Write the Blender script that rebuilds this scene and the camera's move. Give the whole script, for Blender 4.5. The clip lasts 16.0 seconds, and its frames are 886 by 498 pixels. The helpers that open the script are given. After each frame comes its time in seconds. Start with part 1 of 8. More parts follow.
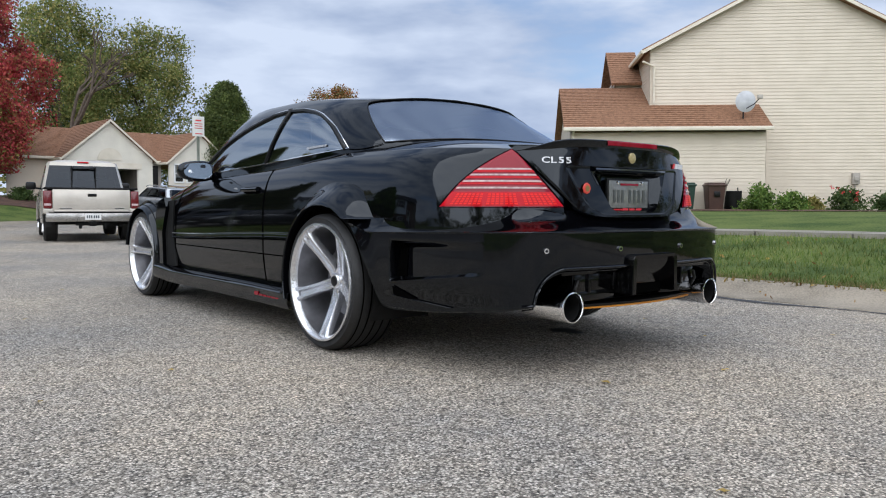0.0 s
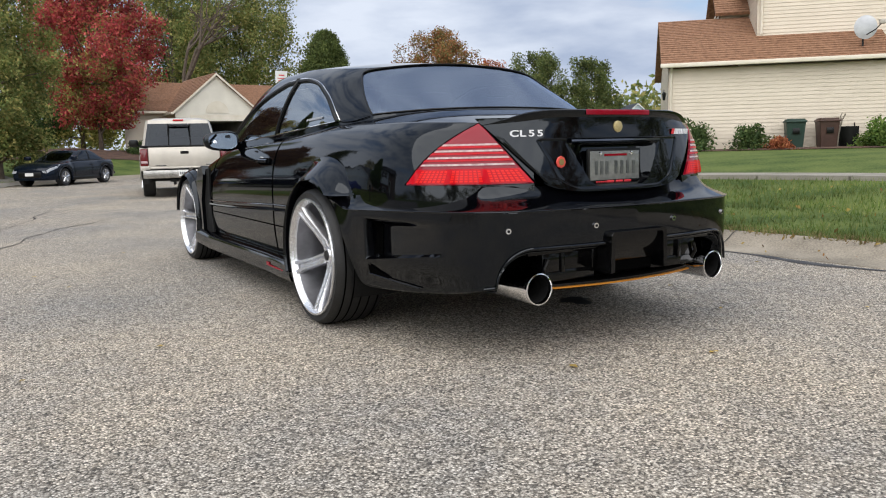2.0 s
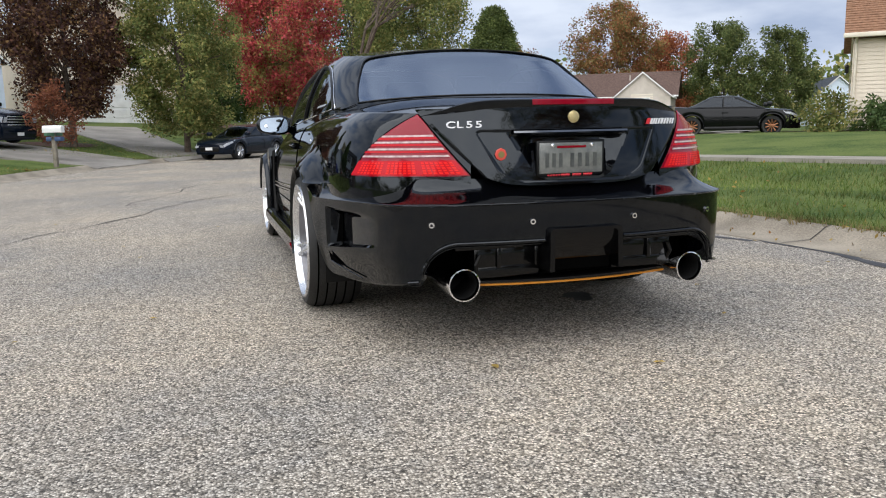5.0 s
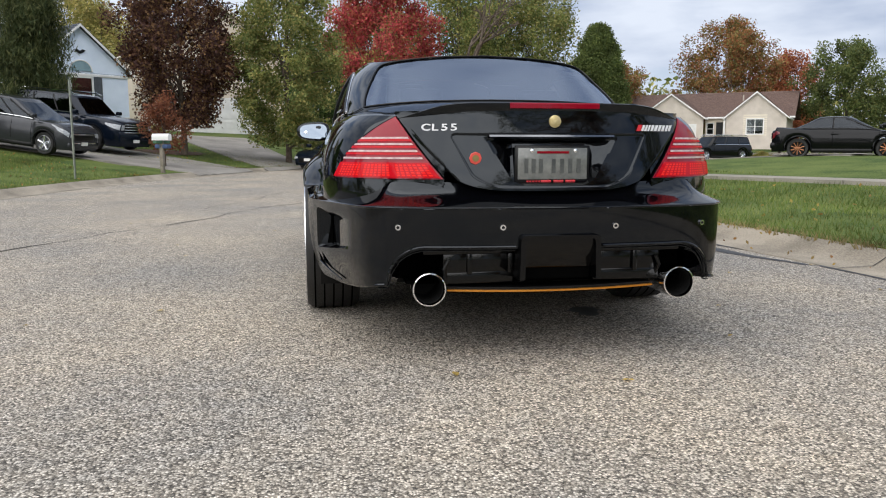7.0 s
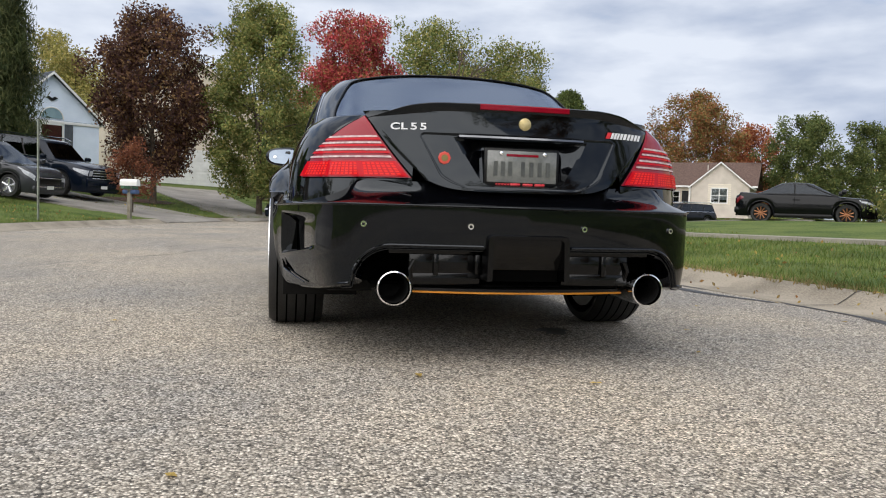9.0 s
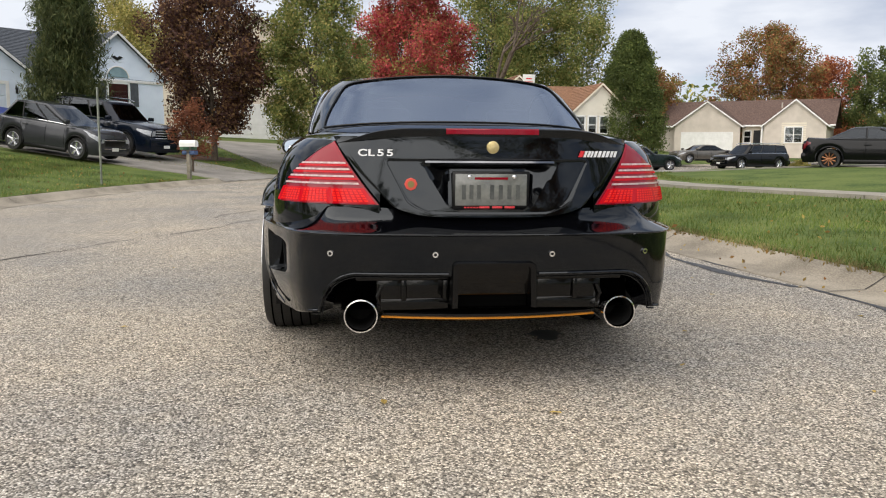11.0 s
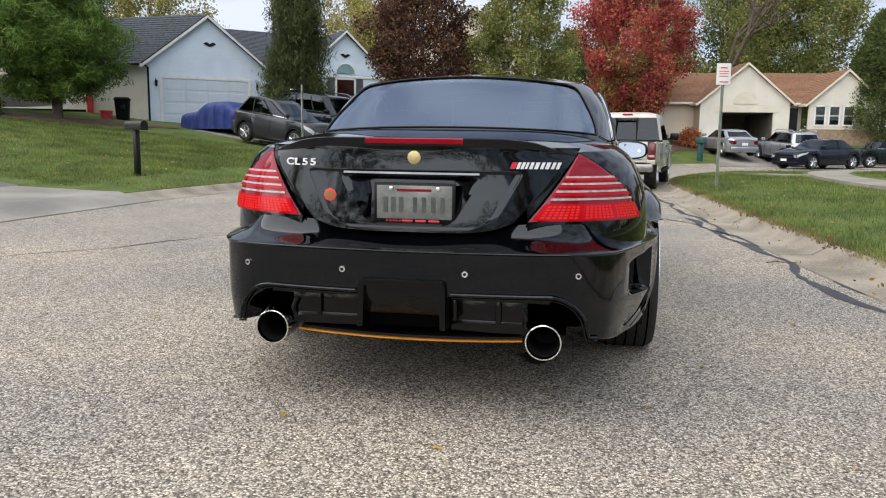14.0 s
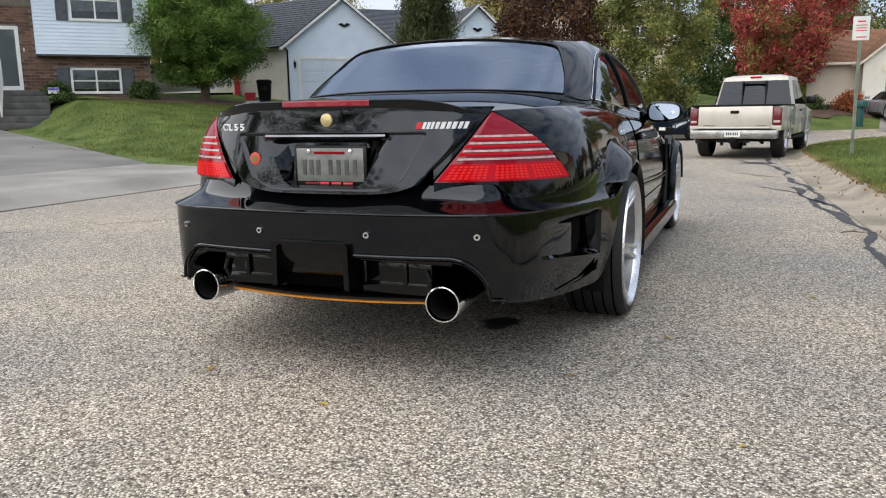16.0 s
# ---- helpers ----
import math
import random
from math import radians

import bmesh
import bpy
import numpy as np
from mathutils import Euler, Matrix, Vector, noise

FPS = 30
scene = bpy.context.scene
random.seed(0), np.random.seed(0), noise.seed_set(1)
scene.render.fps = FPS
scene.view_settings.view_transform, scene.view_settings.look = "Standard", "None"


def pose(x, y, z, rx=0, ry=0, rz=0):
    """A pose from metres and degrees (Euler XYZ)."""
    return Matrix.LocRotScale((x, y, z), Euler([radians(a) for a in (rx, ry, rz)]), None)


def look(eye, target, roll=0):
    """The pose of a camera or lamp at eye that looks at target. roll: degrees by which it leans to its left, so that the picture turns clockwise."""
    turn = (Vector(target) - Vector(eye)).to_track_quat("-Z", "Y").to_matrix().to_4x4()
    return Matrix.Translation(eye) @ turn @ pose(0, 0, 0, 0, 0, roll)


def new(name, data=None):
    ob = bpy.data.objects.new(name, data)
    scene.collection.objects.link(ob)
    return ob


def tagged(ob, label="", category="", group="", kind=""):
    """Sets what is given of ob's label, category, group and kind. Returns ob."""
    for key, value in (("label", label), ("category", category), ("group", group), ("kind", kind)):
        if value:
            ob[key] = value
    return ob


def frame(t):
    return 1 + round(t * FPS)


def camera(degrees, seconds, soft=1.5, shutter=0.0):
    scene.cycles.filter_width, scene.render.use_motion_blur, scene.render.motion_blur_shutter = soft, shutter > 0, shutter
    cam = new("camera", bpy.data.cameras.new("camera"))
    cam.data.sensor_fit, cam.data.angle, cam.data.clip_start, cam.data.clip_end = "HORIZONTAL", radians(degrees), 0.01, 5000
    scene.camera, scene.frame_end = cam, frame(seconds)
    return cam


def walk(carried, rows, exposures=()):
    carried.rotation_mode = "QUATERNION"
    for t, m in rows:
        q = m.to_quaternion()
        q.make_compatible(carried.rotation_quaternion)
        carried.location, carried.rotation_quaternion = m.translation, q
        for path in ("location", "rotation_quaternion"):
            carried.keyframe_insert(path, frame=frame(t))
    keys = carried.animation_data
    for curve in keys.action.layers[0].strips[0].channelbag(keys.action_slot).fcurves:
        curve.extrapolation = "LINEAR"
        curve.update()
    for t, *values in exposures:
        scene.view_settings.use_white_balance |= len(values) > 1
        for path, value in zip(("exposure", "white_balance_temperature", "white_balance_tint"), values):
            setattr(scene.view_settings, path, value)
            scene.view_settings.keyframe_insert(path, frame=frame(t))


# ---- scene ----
# camera: world origin on the road under the black coupe's rear bumper, +y along the coupe, metres
cam = camera(60.2, 16.0, 1.1)
PATH = [
    (0.0, -3.0548, -2.3197, 0.7747, 86.73, -0.17, -38.30),
    (0.5, -2.9664, -2.4331, 0.9021, 84.90, -1.00, -37.65),
    (1.0, -2.8024, -2.4593, 0.9164, 83.67, -0.78, -36.43),
    (1.5, -2.6355, -2.4911, 0.9168, 82.95, 0.50, -33.90),
    (2.0, -2.4758, -2.6077, 0.9310, 82.43, 1.36, -30.17),
    (2.5, -2.3064, -2.7092, 0.9716, 81.92, 1.40, -26.57),
    (3.0, -2.1317, -2.7195, 0.9473, 81.49, 1.49, -24.07),
    (3.5, -1.9818, -2.7295, 0.9254, 81.24, 1.70, -22.47),
    (4.0, -1.8649, -2.7847, 0.9342, 81.09, 1.60, -20.95),
    (4.5, -1.6921, -2.9153, 0.9760, 80.91, 1.42, -19.08),
    (7.0, -0.9430, -3.0830, 0.9091, 82.26, -0.02, -8.63),
    (7.5, -0.9198, -3.0616, 0.7385, 84.50, -0.62, -9.21),
    (8.0, -0.9109, -3.0399, 0.6514, 86.75, -1.32, -10.02),
    (8.5, -0.9395, -3.0365, 0.6140, 87.28, -1.79, -10.96),
    (11.0, -0.5221, -3.1026, 0.9954, 82.63, -0.42, -5.85),
    (11.5, -0.3519, -3.0559, 1.0279, 81.46, -0.20, -3.45),
    (12.0, -0.1470, -3.0015, 1.0337, 81.06, 0.36, -0.97),
    (12.5, 0.0668, -3.0215, 1.0747, 80.98, 0.53, 2.35),
    (13.0, 0.3153, -3.0276, 1.0662, 81.02, -0.21, 5.70),
    (13.5, 0.5147, -2.9305, 1.0584, 81.35, -0.83, 8.41),
    (14.0, 0.7169, -2.8569, 1.0819, 81.79, -0.72, 11.45),
    (14.5, 0.9509, -2.8308, 1.0730, 81.70, -0.17, 15.07),
    (15.0, 1.2040, -2.7779, 1.0414, 81.03, 0.51, 18.36),
    (15.5, 1.4063, -2.6421, 1.0070, 80.32, 0.99, 20.60),
    (16.0, 1.6126, -2.5885, 1.0268, 79.95, 0.91, 22.56),
]
walk(cam, [(t, pose(x, y, z, rx, ry, rz)) for t, x, y, z, rx, ry, rz in PATH],
     [(0.0, 0.18, 5800, 9.3), (0.5, 0.20, 6200, 9.4), (1.0, 0.26, 6480, 9.5), (2.0, 0.31, 6230, 9.5), (3.0, 0.34, 6080, 9.5), (4.5, 0.35, 6100, 9.5),
      (7.0, 0.35, 6250, 9.5), (8.5, 0.33, 6300, 9.5), (11.0, 0.43, 6650, 9.5), (11.5, 0.44, 6480, 9.5), (13.5, 0.47, 6280, 9.5), (16.0, 0.45, 6240, 9.5)])

# ---- light ----
world = bpy.data.worlds.new("sky")
scene.world = world
world.use_nodes = True
wn, wl = world.node_tree.nodes, world.node_tree.links
wn.clear()
w_out = wn.new("ShaderNodeOutputWorld")
w_bg = wn.new("ShaderNodeBackground")
w_sky = wn.new("ShaderNodeTexSky")
w_sky.sky_type = 'NISHITA'
w_sky.sun_disc = False
w_sky.sun_elevation, w_sky.sun_rotation = radians(38), radians(255)
w_sky.dust_density, w_sky.ozone_density = 1.0, 2.0
w_co = wn.new("ShaderNodeTexCoord")
w_map = wn.new("ShaderNodeMapping")
w_map.inputs["Scale"].default_value = (1.0, 1.0, 3.4)
w_map.inputs["Location"].default_value = (0.37, 0.1, 0.2)
w_no = wn.new("ShaderNodeTexNoise")
w_no.inputs["Scale"].default_value, w_no.inputs["Detail"].default_value = 2.3, 7.0
w_no.inputs["Roughness"].default_value = 0.55
w_ramp = wn.new("ShaderNodeValToRGB")
w_ramp.color_ramp.elements[0].position, w_ramp.color_ramp.elements[1].position = 0.24, 0.47
w_no2 = wn.new("ShaderNodeTexNoise")
w_no2.inputs["Scale"].default_value, w_no2.inputs["Detail"].default_value = 4.6, 7.0
w_cl = wn.new("ShaderNodeValToRGB")
w_cl.color_ramp.elements[0].position, w_cl.color_ramp.elements[0].color = 0.35, (2.9, 3.35, 4.3, 1)
w_cl.color_ramp.elements[1].position, w_cl.color_ramp.elements[1].color = 0.60, (5.2, 5.5, 6.1, 1)
w_mix = wn.new("ShaderNodeMix")
w_mix.data_type = 'RGBA'
wl.new(w_co.outputs["Generated"], w_map.inputs["Vector"])
wl.new(w_map.outputs["Vector"], w_no.inputs["Vector"])
wl.new(w_map.outputs["Vector"], w_no2.inputs["Vector"])
wl.new(w_no.outputs["Fac"], w_ramp.inputs["Fac"])
wl.new(w_no2.outputs["Fac"], w_cl.inputs["Fac"])
wl.new(w_ramp.outputs["Color"], w_mix.inputs["Factor"])
wl.new(w_sky.outputs["Color"], w_mix.inputs["A"])
wl.new(w_cl.outputs["Color"], w_mix.inputs["B"])
wl.new(w_mix.outputs["Result"], w_bg.inputs["Color"])
w_bg.inputs["Strength"].default_value = 0.122
wl.new(w_bg.outputs["Background"], w_out.inputs["Surface"])

sun = new("sun", bpy.data.lights.new("sun", 'SUN'))
sun.data.energy, sun.data.angle, sun.data.color = 3.4, radians(110), (1.0, 0.93, 0.84)
sun.matrix_world = look((-13, -12, 18), (0, 2, 0))

# ---- materials ----


def shader(name):
    m = bpy.data.materials.new(name)
    m.use_nodes = True
    n, l = m.node_tree.nodes, m.node_tree.links
    return m, n, l, n["Principled BSDF"]


def surface(name, low, high, scale=3.0, rough=0.6, bump=0.0, grain=60.0, metal=0.0, coat=0.0, vary=0.0, island=0.0, spec=0.5, grit=0.35):
    """A procedural surface: broad patches between two colours, fine grain, a bumpy relief, and a change from piece to piece."""
    m, n, l, b = shader(name)
    co = n.new("ShaderNodeTexCoord")
    big, fine = n.new("ShaderNodeTexNoise"), n.new("ShaderNodeTexNoise")
    big.inputs["Scale"].default_value, big.inputs["Detail"].default_value = scale, 5.0
    fine.inputs["Scale"].default_value, fine.inputs["Detail"].default_value = grain, 3.0
    l.new(co.outputs["Object"], big.inputs["Vector"])
    l.new(co.outputs["Object"], fine.inputs["Vector"])
    fac = n.new("ShaderNodeMath")
    fac.operation = 'MULTIPLY_ADD'
    fac.inputs[1].default_value = grit
    l.new(fine.outputs["Fac"], fac.inputs[0])
    l.new(big.outputs["Fac"], fac.inputs[2])
    last = fac.outputs[0]
    if vary or island:
        src = n.new("ShaderNodeObjectInfo").outputs["Random"] if vary else n.new("ShaderNodeNewGeometry").outputs["Random Per Island"]
        add = n.new("ShaderNodeMath")
        add.operation = 'MULTIPLY_ADD'
        add.inputs[1].default_value = (vary or island) * 2
        l.new(src, add.inputs[0])
        l.new(last, add.inputs[2])
        sub = n.new("ShaderNodeMath")
        sub.operation = 'SUBTRACT'
        sub.inputs[1].default_value = (vary or island)
        l.new(add.outputs[0], sub.inputs[0])
        last = sub.outputs[0]
    ramp = n.new("ShaderNodeValToRGB")
    ramp.color_ramp.elements[0].position, ramp.color_ramp.elements[0].color = 0.30 + grit / 2, (*low, 1)
    ramp.color_ramp.elements[1].position, ramp.color_ramp.elements[1].color = 0.70 + grit / 2, (*high, 1)
    l.new(last, ramp.inputs["Fac"])
    l.new(ramp.outputs["Color"], b.inputs["Base Color"])
    b.inputs["Roughness"].default_value, b.inputs["Metallic"].default_value = rough, metal
    b.inputs["Coat Weight"].default_value, b.inputs["Coat Roughness"].default_value = coat, 0.03
    b.inputs["Coat IOR"].default_value = 1.36
    b.inputs["Specular IOR Level"].default_value = spec
    if bump:
        bp = n.new("ShaderNodeBump")
        bp.inputs["Strength"].default_value, bp.inputs["Distance"].default_value = bump, 0.01
        l.new(fine.outputs["Fac"], bp.inputs["Height"])
        l.new(bp.outputs["Normal"], b.inputs["Normal"])
    return m


def asphalt_material():
    """Worn chip-seal: pale stones of about a centimetre in dark binder, with broad stains."""
    m, n, l, b = shader("asphalt")
    co = n.new("ShaderNodeTexCoord")
    vo = n.new("ShaderNodeTexVoronoi")
    vo.inputs["Scale"].default_value = 122.0
    vo2 = n.new("ShaderNodeTexVoronoi")
    vo2.inputs["Scale"].default_value = 260.0
    big = n.new("ShaderNodeTexNoise")
    big.inputs["Scale"].default_value, big.inputs["Detail"].default_value = 0.55, 6.0
    mid = n.new("ShaderNodeTexNoise")
    mid.inputs["Scale"].default_value, mid.inputs["Detail"].default_value = 9.0, 6.0
    for q in (vo, vo2, big, mid):
        l.new(co.outputs["Object"], q.inputs["Vector"])
    bw = n.new("ShaderNodeSeparateColor")
    l.new(vo.outputs["Color"], bw.inputs["Color"])
    stone = n.new("ShaderNodeValToRGB")
    e = stone.color_ramp.elements
    e[0].position, e[0].color = 0.0, (0.10, 0.093, 0.085, 1)
    e[1].position, e[1].color = 1.0, (0.86, 0.80, 0.715, 1)
    k = e.new(0.45)
    k.color = (0.40, 0.365, 0.315, 1)
    k = e.new(0.75)
    k.color = (0.62, 0.575, 0.505, 1)
    l.new(bw.outputs[0], stone.inputs["Fac"])
    edge = n.new("ShaderNodeValToRGB")
    edge.color_ramp.elements[0].position, edge.color_ramp.elements[0].color = 0.25, (1, 1, 1, 1)
    edge.color_ramp.elements[1].position, edge.color_ramp.elements[1].color = 0.75, (0.42, 0.41, 0.40, 1)
    l.new(vo.outputs["Distance"], edge.inputs["Fac"])
    sep2 = n.new("ShaderNodeSeparateColor")
    l.new(vo2.outputs["Color"], sep2.inputs["Color"])
    tiny = n.new("ShaderNodeMapRange")
    tiny.inputs["To Min"].default_value, tiny.inputs["To Max"].default_value = 0.72, 1.25
    l.new(sep2.outputs[1], tiny.inputs["Value"])
    patch = n.new("ShaderNodeValToRGB")
    patch.color_ramp.elements[0].position, patch.color_ramp.elements[0].color = 0.32, (0.78, 0.80, 0.83, 1)
    patch.color_ramp.elements[1].position, patch.color_ramp.elements[1].color = 0.68, (1.18, 1.12, 1.02, 1)
    add = n.new("ShaderNodeMath")
    add.operation = 'MULTIPLY_ADD'
    add.inputs[1].default_value = 0.3
    l.new(mid.outputs["Fac"], add.inputs[0])
    shift = n.new("ShaderNodeMath")
    shift.operation = 'SUBTRACT'
    shift.inputs[1].default_value = 0.15
    l.new(big.outputs["Fac"], shift.inputs[0])
    l.new(shift.outputs[0], add.inputs[2])
    l.new(add.outputs[0], patch.inputs["Fac"])
    last = stone.outputs["Color"]
    for other in (edge.outputs["Color"], patch.outputs["Color"], tiny.outputs["Result"]):
        mul = n.new("ShaderNodeMix")
        mul.data_type, mul.blend_type = 'RGBA', 'MULTIPLY'
        mul.inputs["Factor"].default_value = 1.0
        l.new(last, mul.inputs["A"])
        l.new(other, mul.inputs["B"])
        last = mul.outputs["Result"]
    l.new(last, b.inputs["Base Color"])
    b.inputs["Roughness"].default_value = 0.85
    b.inputs["Specular IOR Level"].default_value = 0.25
    bp = n.new("ShaderNodeBump")
    bp.inputs["Strength"].default_value, bp.inputs["Distance"].default_value = 0.8, 0.006
    bp.invert = True
    l.new(vo.outputs["Distance"], bp.inputs["Height"])
    l.new(bp.outputs["Normal"], b.inputs["Normal"])
    return m


def leaf_material(name, colours):
    """Leaves whose colour changes from leaf to leaf, a little light passing through."""
    m, n, l, b = shader(name)
    g = n.new("ShaderNodeNewGeometry")
    ramp = n.new("ShaderNodeValToRGB")
    e = ramp.color_ramp.elements
    e[0].color, e[1].color = (*colours[0], 1), (*colours[-1], 1)
    for i, c in enumerate(colours[1:-1]):
        e.new((i + 1) / (len(colours) - 1)).color = (*c, 1)
    l.new(g.outputs["Random Per Island"], ramp.inputs["Fac"])
    co, no = n.new("ShaderNodeTexCoord"), n.new("ShaderNodeTexNoise")
    no.inputs["Scale"].default_value, no.inputs["Detail"].default_value = 1.1, 3.0
    rng_, mul = n.new("ShaderNodeMapRange"), n.new("ShaderNodeMix")
    rng_.inputs["From Min"].default_value, rng_.inputs["From Max"].default_value = 0.32, 0.68
    rng_.inputs["To Min"].default_value, rng_.inputs["To Max"].default_value = 0.64, 1.68
    mul.data_type, mul.blend_type = 'RGBA', 'MULTIPLY'
    mul.inputs["Factor"].default_value = 1.0
    l.new(co.outputs["Object"], no.inputs["Vector"])
    l.new(no.outputs["Fac"], rng_.inputs["Value"])
    l.new(ramp.outputs["Color"], mul.inputs["A"])
    l.new(rng_.outputs["Result"], mul.inputs["B"])
    l.new(mul.outputs["Result"], b.inputs["Base Color"])
    b.inputs["Roughness"].default_value = 0.6
    b.inputs["Specular IOR Level"].default_value = 0.2
    tr = n.new("ShaderNodeBsdfTranslucent")
    l.new(mul.outputs["Result"], tr.inputs["Color"])
    mx = n.new("ShaderNodeMixShader")
    mx.inputs["Fac"].default_value = 0.36
    l.new(b.outputs[0], mx.inputs[1])
    l.new(tr.outputs[0], mx.inputs[2])
    l.new(mx.outputs[0], n["Material Output"].inputs["Surface"])
    return m


def glass_material(name, tint, ior=1.6, soft=0.015, film=(1, 1, 1)):
    """Thin tinted glass: a tinted view through it and a mirror that grows at a slant."""
    m, n, l, b = shader(name)
    t, g, f, mx = n.new("ShaderNodeBsdfTransparent"), n.new("ShaderNodeBsdfGlossy"), n.new("ShaderNodeFresnel"), n.new("ShaderNodeMixShader")
    t.inputs["Color"].default_value = (*tint, 1)
    g.inputs["Roughness"].default_value = soft
    g.inputs["Color"].default_value = (*film, 1)
    f.inputs["IOR"].default_value = ior
    l.new(f.outputs[0], mx.inputs[0])
    l.new(t.outputs[0], mx.inputs[1])
    l.new(g.outputs[0], mx.inputs[2])
    l.new(mx.outputs[0], n["Material Output"].inputs["Surface"])
    return m


def plain(name, colour, rough=0.5, metal=0.0, coat=0.0, glow=0.0, spec=0.5):
    m, n, l, b = shader(name)
    b.inputs["Base Color"].default_value = (*colour, 1)
    b.inputs["Roughness"].default_value, b.inputs["Metallic"].default_value = rough, metal
    b.inputs["Coat Weight"].default_value, b.inputs["Coat Roughness"].default_value = coat, 0.03
    b.inputs["Specular IOR Level"].default_value = spec
    if glow:
        b.inputs["Emission Color"].default_value, b.inputs["Emission Strength"].default_value = (*colour, 1), glow
    return m


ASPHALT = asphalt_material()
CONCRETE = surface("concrete", (0.34, 0.31, 0.27), (0.52, 0.48, 0.42), 1.2, 0.85, 0.3, 90, grit=0.5)
KERB = surface("kerb_concrete", (0.165, 0.142, 0.108), (0.33, 0.288, 0.225), 1.6, 0.88, 0.4, 70, grit=0.7)
GRASS = surface("lawn", (0.044, 0.076, 0.020), (0.116, 0.146, 0.042), 1.0, 0.9, 0.6, 22, spec=0.1, grit=0.8)
PAINT = surface("black_paint", (0.0008, 0.0009, 0.0014), (0.0016, 0.0017, 0.0024), 4, 0.045, 0.0, 200, spec=0.46)
PAINT.node_tree.nodes["Principled BSDF"].inputs["Specular Tint"].default_value = (0.86, 0.93, 1.0, 1)
SATIN = surface("satin_black", (0.002, 0.002, 0.0025), (0.005, 0.005, 0.005), 8, 0.32, 0.1, 150, spec=0.3)
BLACK = surface("matt_black", (0.004, 0.004, 0.004), (0.010, 0.010, 0.010), 8, 0.75, 0.2, 80, spec=0.2)
RUBBER = surface("tyre_rubber", (0.006, 0.006, 0.006), (0.013, 0.013, 0.013), 12, 0.6, 0.3, 120)
CHROME = surface("chrome", (0.80, 0.80, 0.82), (0.92, 0.92, 0.93), 6, 0.06, 0, 200, metal=1.0)
RIM = surface("brushed_silver", (0.66, 0.67, 0.70), (0.86, 0.87, 0.90), 8, 0.24, 0.1, 300, metal=0.9)
BARREL = surface("rim_barrel", (0.16, 0.16, 0.17), (0.30, 0.30, 0.32), 8, 0.35, 0.1, 300, metal=0.8)
TINT = glass_material("tinted_glass", (0.16, 0.17, 0.20), 3.7, 0.15, (0.72, 0.82, 1.0))
SIDE_TINT = glass_material("side_glass", (0.34, 0.36, 0.38), 4.6, 0.02, (0.86, 0.93, 1.0))
GOLD = surface("gold_strip", (0.48, 0.18, 0.015), (0.62, 0.26, 0.03), 5, 0.3, 0.1, 200, metal=0.4)
RED_DARK = plain("red_lens_dark", (0.22, 0.003, 0.014), 0.2, coat=0.8, spec=0.0)
RED_LIT = plain("red_lens_lit", (0.46, 0.004, 0.012), 0.2, coat=0.4, glow=0.03, spec=0.0)
RED_LED = plain("lamp_cell", (0.70, 0.020, 0.016), 0.3, coat=0.3, glow=0.09, spec=0.0)
SILVER_LENS = surface("clear_lens", (0.36, 0.22, 0.23), (0.64, 0.48, 0.48), 60, 0.2, 0.2, 400, coat=0.6, spec=0.2)
BADGE = surface("badge_silver", (0.72, 0.72, 0.74), (0.86, 0.86, 0.88), 20, 0.35, 0, 200, metal=0.1)
SEAL = plain("seam_shadow_gap", (0.002, 0.002, 0.002), 0.9, spec=0.0)
WHITE = surface("white_paint", (0.70, 0.70, 0.68), (0.82, 0.82, 0.80), 3, 0.5, 0.05, 80)
RED_PAINT = surface("red_paint", (0.55, 0.02, 0.03), (0.70, 0.04, 0.05), 6, 0.4, 0, 80)

# ---- building helpers ----


def empty(name, m, label="", category="", group="", kind=""):
    ob = new(name)
    ob.matrix_world = m
    return tagged(ob, label, category, group, kind)


def part(name, geo, material, parent=None, label="", smooth=True, m=None):
    """Link a bmesh, or (verts, faces), as one mesh object under parent."""
    me = bpy.data.meshes.new(name)
    if isinstance(geo, bmesh.types.BMesh):
        geo.normal_update()
        geo.to_mesh(me)
        geo.free()
    else:
        me.from_pydata([tuple(map(float, v)) for v in geo[0]], [], geo[1])
    me.materials.append(material)
    if smooth:
        me.polygons.foreach_set("use_smooth", [True] * len(me.polygons))
        me.set_sharp_from_angle(angle=radians(38))
    me.update()
    ob = new(name, me)
    if m is not None:
        ob.matrix_basis = m
    if parent is not None:
        ob.parent = parent
    if label:
        ob["label"] = label
    return ob


def grid(fn, us, vs, close_u=False):
    """A sheet of points fn(u, v) over the values us and vs."""
    V = [fn(u, v) for u in us for v in vs]
    nu, nv = len(us), len(vs)
    F = [(i * nv + j, ((i + 1) % nu) * nv + j, ((i + 1) % nu) * nv + j + 1, i * nv + j + 1)
         for i in range(nu if close_u else nu - 1) for j in range(nv - 1)]
    return V, F


def flip(geo):
    return geo[0], [tuple(reversed(f)) for f in geo[1]]


def join(*geos):
    V, F = [], []
    for v, f in geos:
        k = len(V)
        V += list(v)
        F += [tuple(i + k for i in q) for q in f]
    return V, F


def outward(geo, centre):
    """Turn every face so that it looks away from centre."""
    V, F = geo
    out = []
    for f in F:
        p = [Vector(V[i]) for i in f]
        n = (p[1] - p[0]).cross(p[2] - p[0])
        m = sum(p, Vector()) / len(p)
        out.append(tuple(f) if n.dot(m - Vector(centre)) >= 0 else tuple(reversed(f)))
    return V, out


